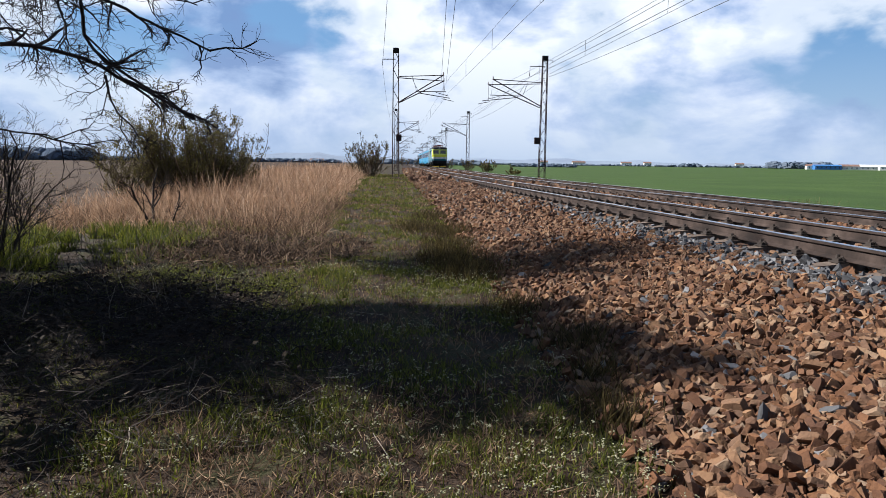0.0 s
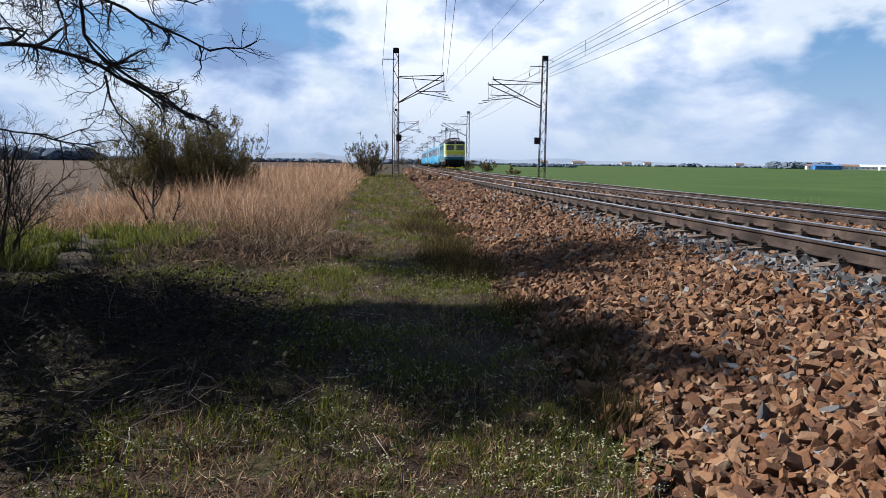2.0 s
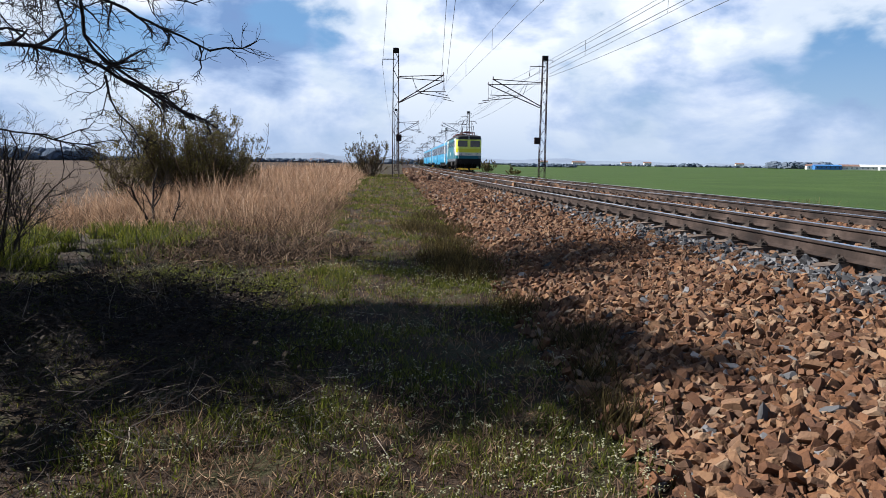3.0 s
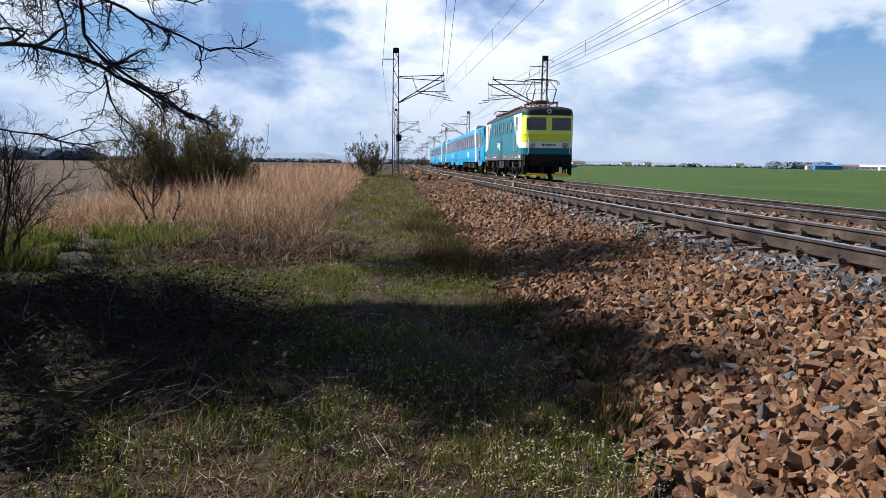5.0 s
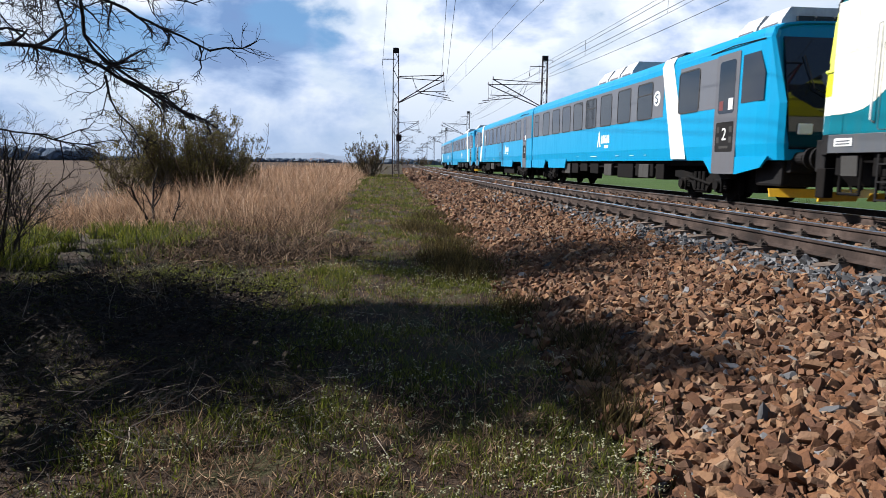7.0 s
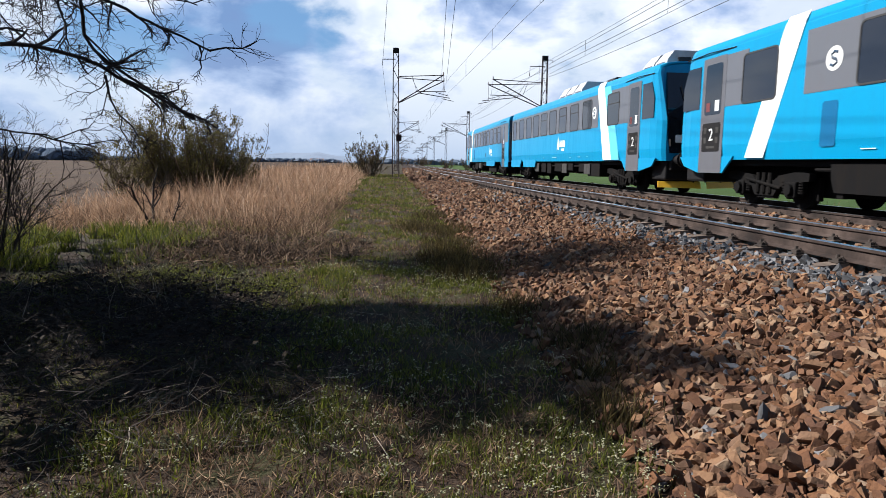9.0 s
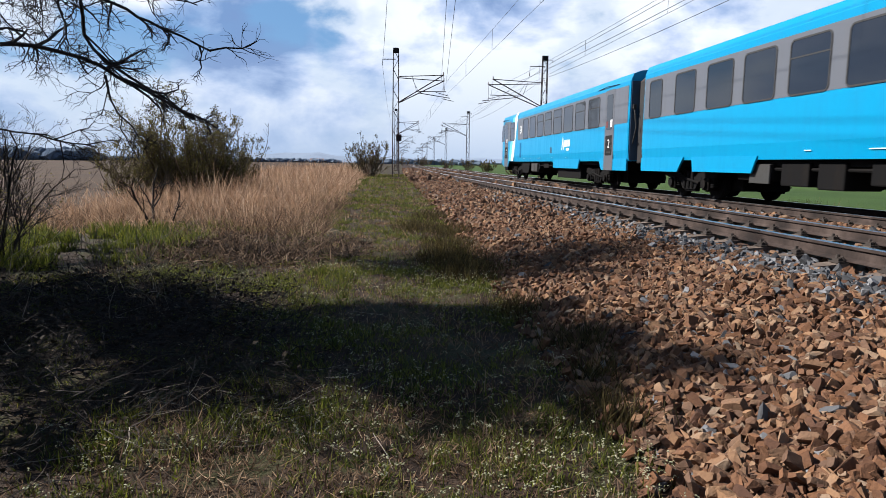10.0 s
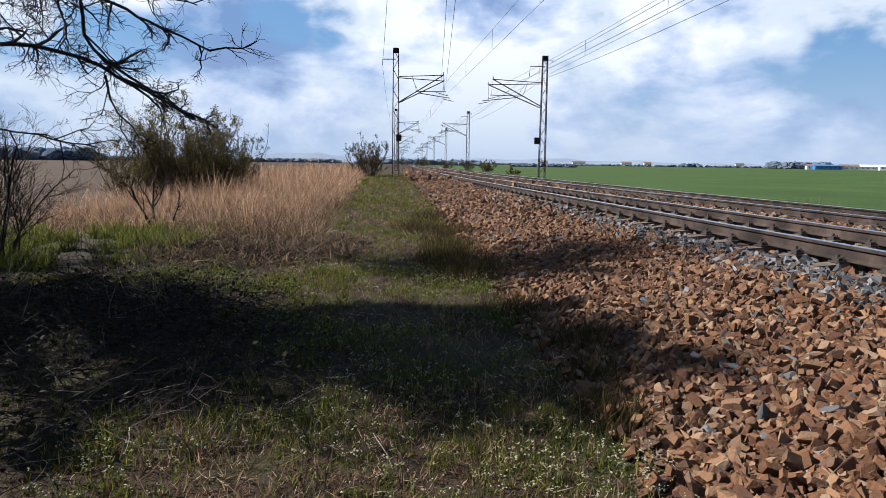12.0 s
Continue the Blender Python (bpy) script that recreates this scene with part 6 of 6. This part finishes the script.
def build_car(name, front, length, cab_low, doors, windows, wheels_at, stripe, label, roofbox, extra_door=None, pale=False):
    """Diesel railcar; lengthwise features counted from the train's zero. cab_low: the cab is at the low end."""
    C = holder(name)
    mid = front + length / 2
    f, b = -length / 2, length / 2
    hw = CAR_SIDE
    e = -1 if cab_low else 1      # end with the cab
    bm = bmesh.new()
    rings = []
    sec = section(hw, 1.02, 3.62, 4.0, 0.04)
    cabn = [(0.0, 0.86, 0.42), (0.10, 0.93, 0.3), (0.35, 0.975, 0.12), (0.75, 1.0, 0.0)]
    order = []
    for dy, k, lean in cabn:
        order.append([(x * k, dy + max(0, z - 2.2) * lean * 0.75, z - max(0, z - 3.3) * lean * 0.35) for x, z in sec])
    order.append([(x, 1.6, z) for x, z in sec])
    order.append([(x, length - 0.12, z) for x, z in sec])
    order.append([(x * 0.985, length - 0.05, z) for x, z in sec])
    for r in order:
        rings.append([(x, (f + y) if cab_low else (b - y), z) for x, y, z in r])
    loft(bm, rings)
    part("body", bm, M_SKY, C, "sky blue railcar body shell")
    P = lambda s: s - mid
    # grey window band, in front of it the panes
    ends = (P(stripe[0]), f + 0.15 if not cab_low else b - 0.15)
    y0, y1 = sorted(ends)
    flanks("window_band", hw, [(y0, 2.27), (y1, 2.27), (y1, 3.47), (y0, 3.47)], 0.004, M_BAND, C, "dark grey window band")
    d0, d1 = doors
    ya, yb = sorted((P(stripe[1]), P(d1 if cab_low else d0)))
    flanks("window_band", hw, [(ya, 2.27), (yb, 2.27), (yb, 3.47), (ya, 3.47)], 0.004, M_BAND, C, "dark grey window band")
    # slanting white stripe
    t0, t1, b0, b1 = stripe[2:]
    for s in (-1, 1):
        bm = bmesh.new()
        plate(bm, [(s * hw, P(b0), 1.06), (s * hw, P(b1), 1.06), (s * hw, P(t1), 3.66), (s * hw, P(t0), 3.66)], (s, 0, 0), 0.007)
        plate(bm, [(s * (hw - 0.0), P(t0), 3.655), (s * hw, P(t1), 3.655), (s * (hw - 0.10), P(t1), 3.87), (s * (hw - 0.10), P(t0), 3.87)], (s, 0, 0.4), 0.012)
        part("white_stripe", bm, M_WHITE, C, "slanting white stripe")
    if pale:
        k = 0.75 * (1 if not cab_low else -1)
        q0, q1, r0, r1 = (b1, b1 + k, t1, t1 + k * 0.9) if not cab_low else (b0 + k, b0, t0 + k * 0.9, t0)
        flanks("pale_stripe", hw, [(P(q0), 1.06), (P(q1), 1.06), (P(r1), 3.66), (P(r0), 3.66)], 0.0055, M_PALE, C, "pale blue stripe")
    for w0, w1 in windows:
        for s in (-1, 1):
            window(C, hw + 0.004, s, P(w0), P(w1), 2.30, 3.34, vent=(round(w0 * 10) % 3 == 0))
    # doors
    for n, (da, db) in enumerate([doors] + ([extra_door] if extra_door else [])):
        for s in (-1, 1):
            bm = bmesh.new()
            x0 = s * (hw + 0.002)
            loft(bm, [[(x0 - s * 0.05, a, q) for a, q in round_rect(P(da), P(db), 0.70, 3.50, 0.05)], [(x0 + s * 0.006, a, q) for a, q in round_rect(P(da), P(db), 0.70, 3.50, 0.05)]])
            d = part("door", bm, M_DOOR, C, "dark grey passenger door")
            bm = bmesh.new()
            plate(bm, [(x0 + s * 0.006, a, q) for a, q in round_rect(P(da) + 0.16, P(db) - 0.16, 2.12, 3.34, 0.08)], (s, 0, 0), 0.005)
            part("pane", bm, M_GLASS, d)
            bm = bmesh.new()
            plate(bm, [(x0 + s * 0.006, a, q) for a, q in round_rect(P(da) + 0.12, P(db) - 0.12, 1.22, 1.92, 0.06)], (s, 0, 0), 0.004)
            part("sign_panel", bm, M_BLACK, d, "dark sign panel with small signs")
            bm = bmesh.new()
            c = (P(da) + P(db)) / 2
            for dy in (-0.28, 0.28):
                for zz in (1.50, 1.74):
                    box(bm, min(x0 + s * 0.010, x0 + s * 0.013), max(x0 + s * 0.010, x0 + s * 0.013), c + dy - 0.06, c + dy + 0.06, zz - 0.07, zz + 0.07)
            box(bm, min(x0 + s * 0.010, x0 + s * 0.013), max(x0 + s * 0.010, x0 + s * 0.013), c - 0.2, c + 0.2, 1.30, 1.36)
            part("sign", bm, M_BOX, d)
            if s < 0:
                text_part("class_figure", "2", 0.42, M_WHITE, d, on_side(x0 - 0.012, c, 1.62), "white class figure 2")
            bm = bmesh.new()
            box(bm, min(x0 + s * 0.011, x0 + s * 0.014), max(x0 + s * 0.011, x0 + s * 0.014), c + 0.12, c + 0.30, 2.2, 2.42)
            part("sticker", bm, M_RED, d, "red sticker")
            bm = bmesh.new()
            box(bm, min(x0 + s * 0.011, x0 + s * 0.014), max(x0 + s * 0.011, x0 + s * 0.014), c - 0.30, c - 0.12, 2.2, 2.46)
            part("sticker", bm, M_WHITE, d, "white sticker")
            # dark gutter above, step skirt below
            bm = bmesh.new()
            g0, g1 = (P(da) - 0.9, P(db) + 0.35) if cab_low else (P(da) - 0.35, P(db) + 0.9)
            tube(bm, [(s * (hw - 0.005), g0, 3.60), (s * (hw + 0.03), (g0 + g1) / 2, 3.63), (s * (hw - 0.005), g1, 3.60)], 0.013, 6)
            part("rain_gutter", bm, M_BLACK, C)
    # lowered skirts at doors and ends
    if cab_low:
        sk = [(f + 0.25, 1.1), (f + 0.5, 0.86), (P(d0) - 0.05, 0.70), (P(d1) + 0.05, 0.70), (P(d1) + 0.5, 1.1)]
    else:
        sk = [(P(d0) - 0.5, 1.1), (P(d0) - 0.05, 0.70), (P(d1) + 0.05, 0.70), (b - 0.5, 0.86), (b - 0.25, 1.1)]
    flanks("skirt", hw - 0.05, sk, 0.049, M_SKY, C, "sky blue lower skirt")
    other = (b - 2.9, b - 0.1) if cab_low else (f + 0.1, f + 2.9)
    sk = ([(other[0] + 0.35, 0.70), (other[1], 0.70), (other[1], 1.1), (other[0], 1.1)] if cab_low else [(other[0], 0.70), (other[1] - 0.35, 0.70), (other[1], 1.1), (other[0], 1.1)])
    flanks("skirt", hw - 0.05, sk, 0.049, M_SKY, C, "sky blue lower skirt")
    mskirt = (P(stripe[0]) + 9.6, P(stripe[0]) + 12.6) if cab_low else (P(front + 5.25), P(front + 9.35))
    flanks("skirt", hw - 0.05, [(mskirt[0] + 0.2, 0.72), (mskirt[1] - 0.1, 0.72), (mskirt[1], 1.1), (mskirt[0], 1.1)], 0.046, M_SKY, C, "sky blue lower skirt")
    # cab front: black screen, side window, headlights
    y_cab = f if cab_low else b
    bm = bmesh.new()
    def fp(x, z, o):
        yy = max(0, z - 2.2) * 0.315 - o
        return (x, (f + yy) if cab_low else (b - yy), z - max(0, z - 3.3) * 0.147)
    ring = [(-1.12, 1.25), (1.12, 1.25), (1.2, 2.4), (1.12, 3.66), (-1.12, 3.66), (-1.2, 2.4)]
    loft(bm, [[fp(x, z, -0.05) for x, z in ring], [fp(x, z, 0.03) for x, z in ring]])
    ws_part = part("windscreen", bm, M_GLASS, C, "black cab windscreen")
    bm = bmesh.new()
    for q in range(6):
        pts = [fp(e * -1 * (0.05 + q * 0.11) if cab_low else 0.05 + q * 0.11, zz, 0.034) for zz in (2.02, 2.14)]
        box(bm, pts[0][0] - 0.04, pts[0][0] + 0.04, pts[0][1] - 0.004, pts[0][1] + 0.004, 2.02, 2.14)
    part("mark_bars", bm, M_WHITE, ws_part, "row of small white bars")
    for s in (-1, 1):
        bm = bmesh.new()
        tube(bm, [fp(s * 0.25, 2.35, 0.05), fp(s * 0.62, 2.5, 0.06), fp(s * 0.75, 3.2, 0.06)], 0.014, 5)
        part("wiper", bm, M_BLACK, ws_part)
    bm = bmesh.new()
    for s in (-1, 1):
        box(bm, s * 0.8 - 0.16, s * 0.8 + 0.16, min(y_cab + e * 0.0, y_cab + e * 0.05), max(y_cab, y_cab + e * 0.05), 1.55, 1.78, 0.02)
    part("headlight", bm, M_LAMPGLASS, C, "pair of square headlights")
    for s in (-1, 1):
        buffer(C, s * 0.875, y_cab - e * 0.05, e, 1.06, 0.22)
        q0, q1 = sorted((P(d0) - 0.12, P(d0) - 1.0)) if cab_low else (P(d1) + 0.12, P(d1) + 1.0)
        a0, a1 = (q0, q1)
        bm = bmesh.new()
        if cab_low:
            pts = [(a1, 2.30), (a1, 3.36), (a0 + 0.22, 3.36), (a0, 2.9), (a0, 2.30)]
        else:
            pts = [(a0, 2.30), (a0, 3.36), (a1 - 0.22, 3.36), (a1, 2.9), (a1, 2.30)]
        xs = s * (hw - 0.012)
        plate(bm, [(xs, a, q) for a, q in pts], (s, 0, 0), 0.02)
        part("cab_side_window", bm, M_GLASS, C, "dark cab side window")
    bm = bmesh.new()
    box(bm, -1.05, 1.05, min(y_cab - e * 0.5, y_cab + e * 0.02), max(y_cab - e * 0.5, y_cab + e * 0.02), 0.75, 1.05, 0.03)
    tube(bm, [(0, y_cab, 1.0), (0, y_cab + e * 0.4, 1.0)], 0.07, 8)
    for s in (-1, 1):
        tube(bm, [(s * 0.5, y_cab, 0.95), (s * 0.52, y_cab + e * 0.22, 0.65), (s * 0.42, y_cab + e * 0.2, 0.42), (s * 0.3, y_cab + e * 0.04, 0.6)], 0.03, 6)
    part("coupling_gear", bm, M_BLACK, C)
    bm = bmesh.new()
    box(bm, -1.15, 1.15, min(y_cab - e * 0.12, y_cab - e * 1.1), max(y_cab - e * 0.12, y_cab - e * 1.1), 0.46, 1.04, 0.06)
    part("nose_apron", bm, M_BLACK, C, "black apron below the cab")
    bm = bmesh.new()
    for s in (-1, 1):
        pts = [(s * 0.1, y_cab + e * 0.02, 0.22), (s * 1.25, y_cab - e * 0.35, 0.24), (s * 1.25, y_cab - e * 0.40, 0.42), (s * 0.1, y_cab - e * 0.06, 0.42)]
        plate(bm, pts, (0, e * 0.03, 0), 1.0)
    if cab_low:
        part("track_guard", bm, M_YELLOW, C, "yellow track guard")
    else:
        bm.free()
    # end wall and gangway bellows at the other end
    y_in = b if cab_low else f
    bm = bmesh.new()
    box(bm, -1.37, 1.37, min(y_in + e * 0.05, y_in + e * 0.02), max(y_in + e * 0.05, y_in + e * 0.02), 1.05, 3.60, 0.01)
    part("end_wall", bm, M_NAVY, C, "dark end wall")
    for s in (-1, 1):
        bm = bmesh.new()
        tube(bm, [(s * 1.28, y_in + e * 0.02, 2.75), (s * 1.30, y_in - e * 0.16, 2.5), (s * 1.27, y_in - e * 0.22, 2.1), (s * 1.30, y_in - e * 0.15, 1.75), (s * 1.28, y_in + e * 0.02, 1.6)], 0.025, 6)
        box(bm, s * 1.28 - 0.05, s * 1.28 + 0.05, min(y_in, y_in - e * 0.08), max(y_in, y_in - e * 0.08), 2.70, 2.84, 0.01)
        part("jumper_cable", bm, M_RUBBER, C, "black jumper cable between the cars")
    bm = bmesh.new()
    rings = []
    for k in range(7):
        q = 0.0 if k % 2 else 0.05
        yy = y_in + e * (-0.06 - k * 0.07) * 1.0
        rings.append([(x, yy, z) for x, z in [(-1.15 + q, 0.95 + q), (-1.15 + q, 3.55 - q), (-0.9, 3.8 - q), (0.9, 3.8 - q), (1.15 - q, 3.55 - q), (1.15 - q, 0.95 + q)]])
    loft(bm, rings)
    part("gangway_bellows", bm, M_RUBBER, C, "black gangway bellows")
    # underfloor gear
    bm = bmesh.new()
    box(bm, -1.2, 1.2, f + 0.6, b - 0.6, 0.88, 1.04)
    for w0 in (0, 2):
        ww = sorted(wheels_at)
        box(bm, -0.6, 0.6, ww[w0] - mid - 0.9, ww[w0 + 1] - mid + 0.9, 0.25, 0.9)
    rnd = random.Random(int(front))
    w_lo, w_hi = min(wheels_at) - mid + 1.0, max(wheels_at) - mid - 1.0
    a, c = sorted(wheels_at)[1] - mid + 0.9, sorted(wheels_at)[2] - mid - 0.9
    y = a
    if not cab_low:
        for ya, yb, zb, zt, x0 in ((a - 0.2, a + 3.3, 0.30, 0.95, 0.3), (a + 5.0, a + 6.0, 0.70, 0.95, 0.8), (a + 6.8, a + 7.1, 0.62, 0.95, 0.9), (c - 4.4, c - 3.0, 0.45, 0.95, 0.6)):
            for s in (-1, 1):
                box(bm, min(s * x0, s * 1.26), max(s * x0, s * 1.26), ya, yb, zb, zt, 0.03)
        for s in (-1, 1):
            loft(bm, [[(s * 0.5, c - 2.4 + q, z), (s * 1.28, c - 2.4 + q, z), (s * 1.28, c - 0.5 - q * 0.4, z), (s * 0.5, c - 0.5 - q * 0.4, z)] for z, q in ((0.40, 0.35), (0.62, 0.1), (0.95, 0.0))])
        y = c
    while y < c - 0.7:
        w = rnd.uniform(0.5, 1.6)
        w = min(w, c - y)
        for s in (-1, 1):
            box(bm, min(s * 0.5, s * 1.28), max(s * 0.5, s * 1.28), y, y + w, rnd.uniform(0.42, 0.62), 0.95, 0.03)
        y += w + rnd.uniform(0.15, 0.9)
    for s in (-1, 1):
        tube(bm, [(s * 1.2, a, 0.82), (s * 1.2, c, 0.82)], 0.035, 6)
    part("underfloor_equipment", bm, M_UNDER, C, "grimy underfloor equipment")
    for k, yy in enumerate((a + 1.0, a + 4.2, c - 2.2) if cab_low else (c - 4.35, c - 3.65)):
        for s in (-1, 1):
            bm = bmesh.new()
            box(bm, min(s * 1.28, s * 1.33), max(s * 1.28, s * 1.33), yy, yy + (0.75 if cab_low else 0.65), 0.50, 0.92, 0.015)
            part("equipment_box", bm, M_BOX, C, "grey underfloor box lid")
    ws = sorted(wheels_at)
    out = []
    for i in (0, 2):
        bogie(C, (ws[i] + ws[i + 1]) / 2 - mid, ws[i + 1] - ws[i], 0.40)
    for w in ws:
        out.append((wheelset(C, w - mid, 0.40), w - mid, 0.46))
    # small marks along the sill, emblem
    for yy, w in ((P(stripe[0]) + e * -2.0, 0.35), (0.4, 0.7), (-1.9, 0.3), (2.6, 0.2), (-4.2, 0.2)):
        bm = bmesh.new()
        box(bm, -hw - 0.004, -hw + 0.001, yy, yy + w, 1.185, 1.200)
        part("stencil_bar", bm, M_WHITE, C, "white stencilled mark")
    flank_logo(C, -hw, (front + 10.25 - mid) if cab_low else P(front + 7.1), 1.80, 0.44, True)
    sg = P(155.34 - 149.4 + front) if cab_low else P(front + 16.55)
    bm = bmesh.new()
    n = 24
    ring = lambda k, o: [(-hw - 0.004 - o, sg + k * math.cos(2 * math.pi * i / n), 2.83 + k * math.sin(2 * math.pi * i / n)) for i in range(n)]
    loft(bm, [ring(0.22, 0.0), ring(0.22, 0.005)])
    disc_part = part("round_emblem", bm, M_WHITE, C, "white round emblem with a dark curl")
    bm = bmesh.new()
    tube(bm, [(-hw - 0.006, sg - 0.09, 2.93), (-hw - 0.006, sg + 0.0, 2.96), (-hw - 0.006, sg + 0.08, 2.91), (-hw - 0.006, sg + 0.05, 2.85), (-hw - 0.006, sg - 0.05, 2.81), (-hw - 0.006, sg - 0.08, 2.75), (-hw - 0.006, sg + 0.0, 2.70), (-hw - 0.006, sg + 0.09, 2.73)], 0.030, 5)
    part("curl", bm, M_NAVY, disc_part, "dark blue curl")
    if not cab_low:
        v0 = P(front + 16.35)
        flanks("vent_panel", hw, round_rect(v0, v0 + 0.42, 1.25, 2.08, 0.06), 0.006, M_VENT, C, "dark blue ventilation panel")
        v0 = P(front + 9.6)
        flanks("socket_cover", hw, round_rect(v0, v0 + 0.3, 1.42, 1.68, 0.03), 0.006, M_NAVY, C, "small dark socket cover")
    # roof gear
    for yy, w, hgt in roofbox:
        bm = bmesh.new()
        y0 = P(yy)
        k = max(1, round(w / 1.1))
        for q in range(k):
            ya, yb = y0 + q * w / k, y0 + (q + 0.94) * w / k
            loft(bm, [[(-xx, ya + dd, zz), (xx, ya + dd, zz), (xx, yb - dd, zz), (-xx, yb - dd, zz)] for xx, dd, zz in ((1.0, 0.0, 3.86), (0.95, 0.03, 3.9 + hgt * 0.45), (0.72, 0.10, 4.0 + hgt))])
        unit = part("roof_unit", bm, M_UNIT if hgt > 0.2 else M_ROOF, C, "pale grey chamfered roof cooling unit" if hgt > 0.2 else "dark low roof unit")
        if hgt > 0.2:
            for q in range(k):
                for s in (-1, 1):
                    bm = bmesh.new()
                    ya, yb = y0 + (q + 0.16) * w / k, y0 + (q + 0.78) * w / k
                    box(bm, min(s * 0.955, s * 0.985), max(s * 0.955, s * 0.985), ya, yb, 3.92, 3.88 + hgt * 0.36)
                    part("grille", bm, M_BAND, unit, "grey side grille")
            if cab_low and yy < front + 3:
                for x0 in (-0.62, -0.19, 0.24):
                    bm = bmesh.new()
                    box(bm, x0, x0 + 0.38, y0 - 0.02 - 0.0, y0 + 0.05, 3.97, 4.02 + hgt * 0.3)
                    part("grille", bm, M_ROOF, unit, "dark grille")
    tagged(C, label, "railcar", "railcars of the train")
    return C, out


LOCO_BASE = 3.2
LOCO_AXLES = [136.1 - LOCO_MID, 139.3 - LOCO_MID, 143.3 - LOCO_MID, 146.5 - LOCO_MID]

A_WIN = [(152.8, 153.9), (155.68, 156.77), (157.39, 158.48), (159.12, 160.21), (160.75, 161.9), (162.4, 163.55), (164.05, 165.2), (165.7, 166.85), (167.5, 168.6), (169.5, 170.3)]
B_WIN = [(235.22, 236.46), (219.91, 221.18), (221.66, 222.89), (223.31, 224.61), (225.0, 226.34), (226.76, 227.96), (228.33, 229.52), (229.95, 231.18), (231.67, 232.87)]
RAKE = 45.15
vehicles = []
L, w = build_locomotive()
vehicles.append((L, LOCO_MID, 4.0, w))
for k in (0, 1):
    o = RAKE * k
    C, w = build_car("railcar", 149.4 + o, 21.45, True, (150.92 + o, 151.95 + o), [(a + o, b + o) for a, b in A_WIN],
                     [152.15 + o, 154.05 + o, 167.25 + o, 169.15 + o], (154.9 + o, 153.9 + o, 154.35 + o, 155.05 + o, 153.35 + o, 154.2 + o),
                     "sky blue diesel railcar with a dark grey window band", [(150.2 + o, 1.9, 0.33), (158.5 + o, 3.6, 0.40), (155.0 + o, 1.2, 0.14)], pale=bool(k))
    vehicles.append((C, 149.4 + 10.725 + o, 7.5, w))
    o = 0.0 if k else -46.1
    C, w = build_car("railcar", 216.95 + o, 22.65, False, (237.2 + o, 238.3 + o), [(a + o, b + o) for a, b in B_WIN],
                     [236.85 + o, 234.95 + o, 221.75 + o, 219.85 + o], (234.3 + o, 236.3 + o, 234.4 + o, 235.05 + o, 235.5 + o, 236.2 + o),
                     "sky blue diesel railcar with a passenger door at each end", [], extra_door=(218.33 + o, 219.25 + o), pale=bool(k))
    vehicles.append((C, 216.95 + 11.325 + o, 7.5, w))


# ---------------------------------------------------------------- what moves


def run(t):
    """How far the train has come."""
    return 19.48 * t + 0.157 * (t - 6) ** 2 / 2


def on_line(s, half):
    a = Vector((FAR_C + float(bend(s - half)), s - half, FAR_Z + GRADE * (s - half)))
    b = Vector((FAR_C + float(bend(s + half)), s + half, FAR_Z + GRADE * (s + half)))
    d = b - a
    return Matrix.Translation((a + b) / 2) @ pose(0, 0, 0, 0, 0, -math.degrees(math.atan2(d.x, d.y)))

# ---------------------------------------------------------------- sleepers and rail fastenings
SLEEPER_STEP = 0.70


def lay_sleepers(track, cx, dz, y0, y1):
    sm, cm = sleeper_mesh(), clip_mesh()
    r = random.Random(3)
    y = y0
    while y < y1:
        a = -math.atan2(float(bend(y + 1) - bend(y - 1)), 2)
        for nm, me, dx, z in (("sleeper", sm, 0, -0.19), ("rail_clip", cm, -GAUGE / 2, -0.19), ("rail_clip", cm, GAUGE / 2, -0.19)):
            ob = new(nm, me)
            ob.parent = track
            ob.matrix_basis = Matrix.Translation((cx + float(bend(y)), y, dz + GRADE * y + z)) @ pose(dx, 0, 0, 0, 0, math.degrees(a) + r.uniform(-0.5, 0.5))
        y += SLEEPER_STEP


lay_sleepers(near_track, NEAR_C, 0.0, 2.95, 72)
lay_sleepers(far_track, FAR_C, FAR_Z, 5.05, 60)


def motions():
    """The train rolls past on the far track; its wheels turn."""
    for ob, mid, half, wheels in vehicles:
        walk(ob, [(k * 0.25, on_line(mid - run(k * 0.25), half)) for k in range(49)])
        for w, y, r in wheels:
            walk(w, [(k / 30, pose(0, y, w.location.z) @ Matrix.Rotation((run(k / 30) - run(0)) / r, 4, "X")) for k in range(361)])


motions()
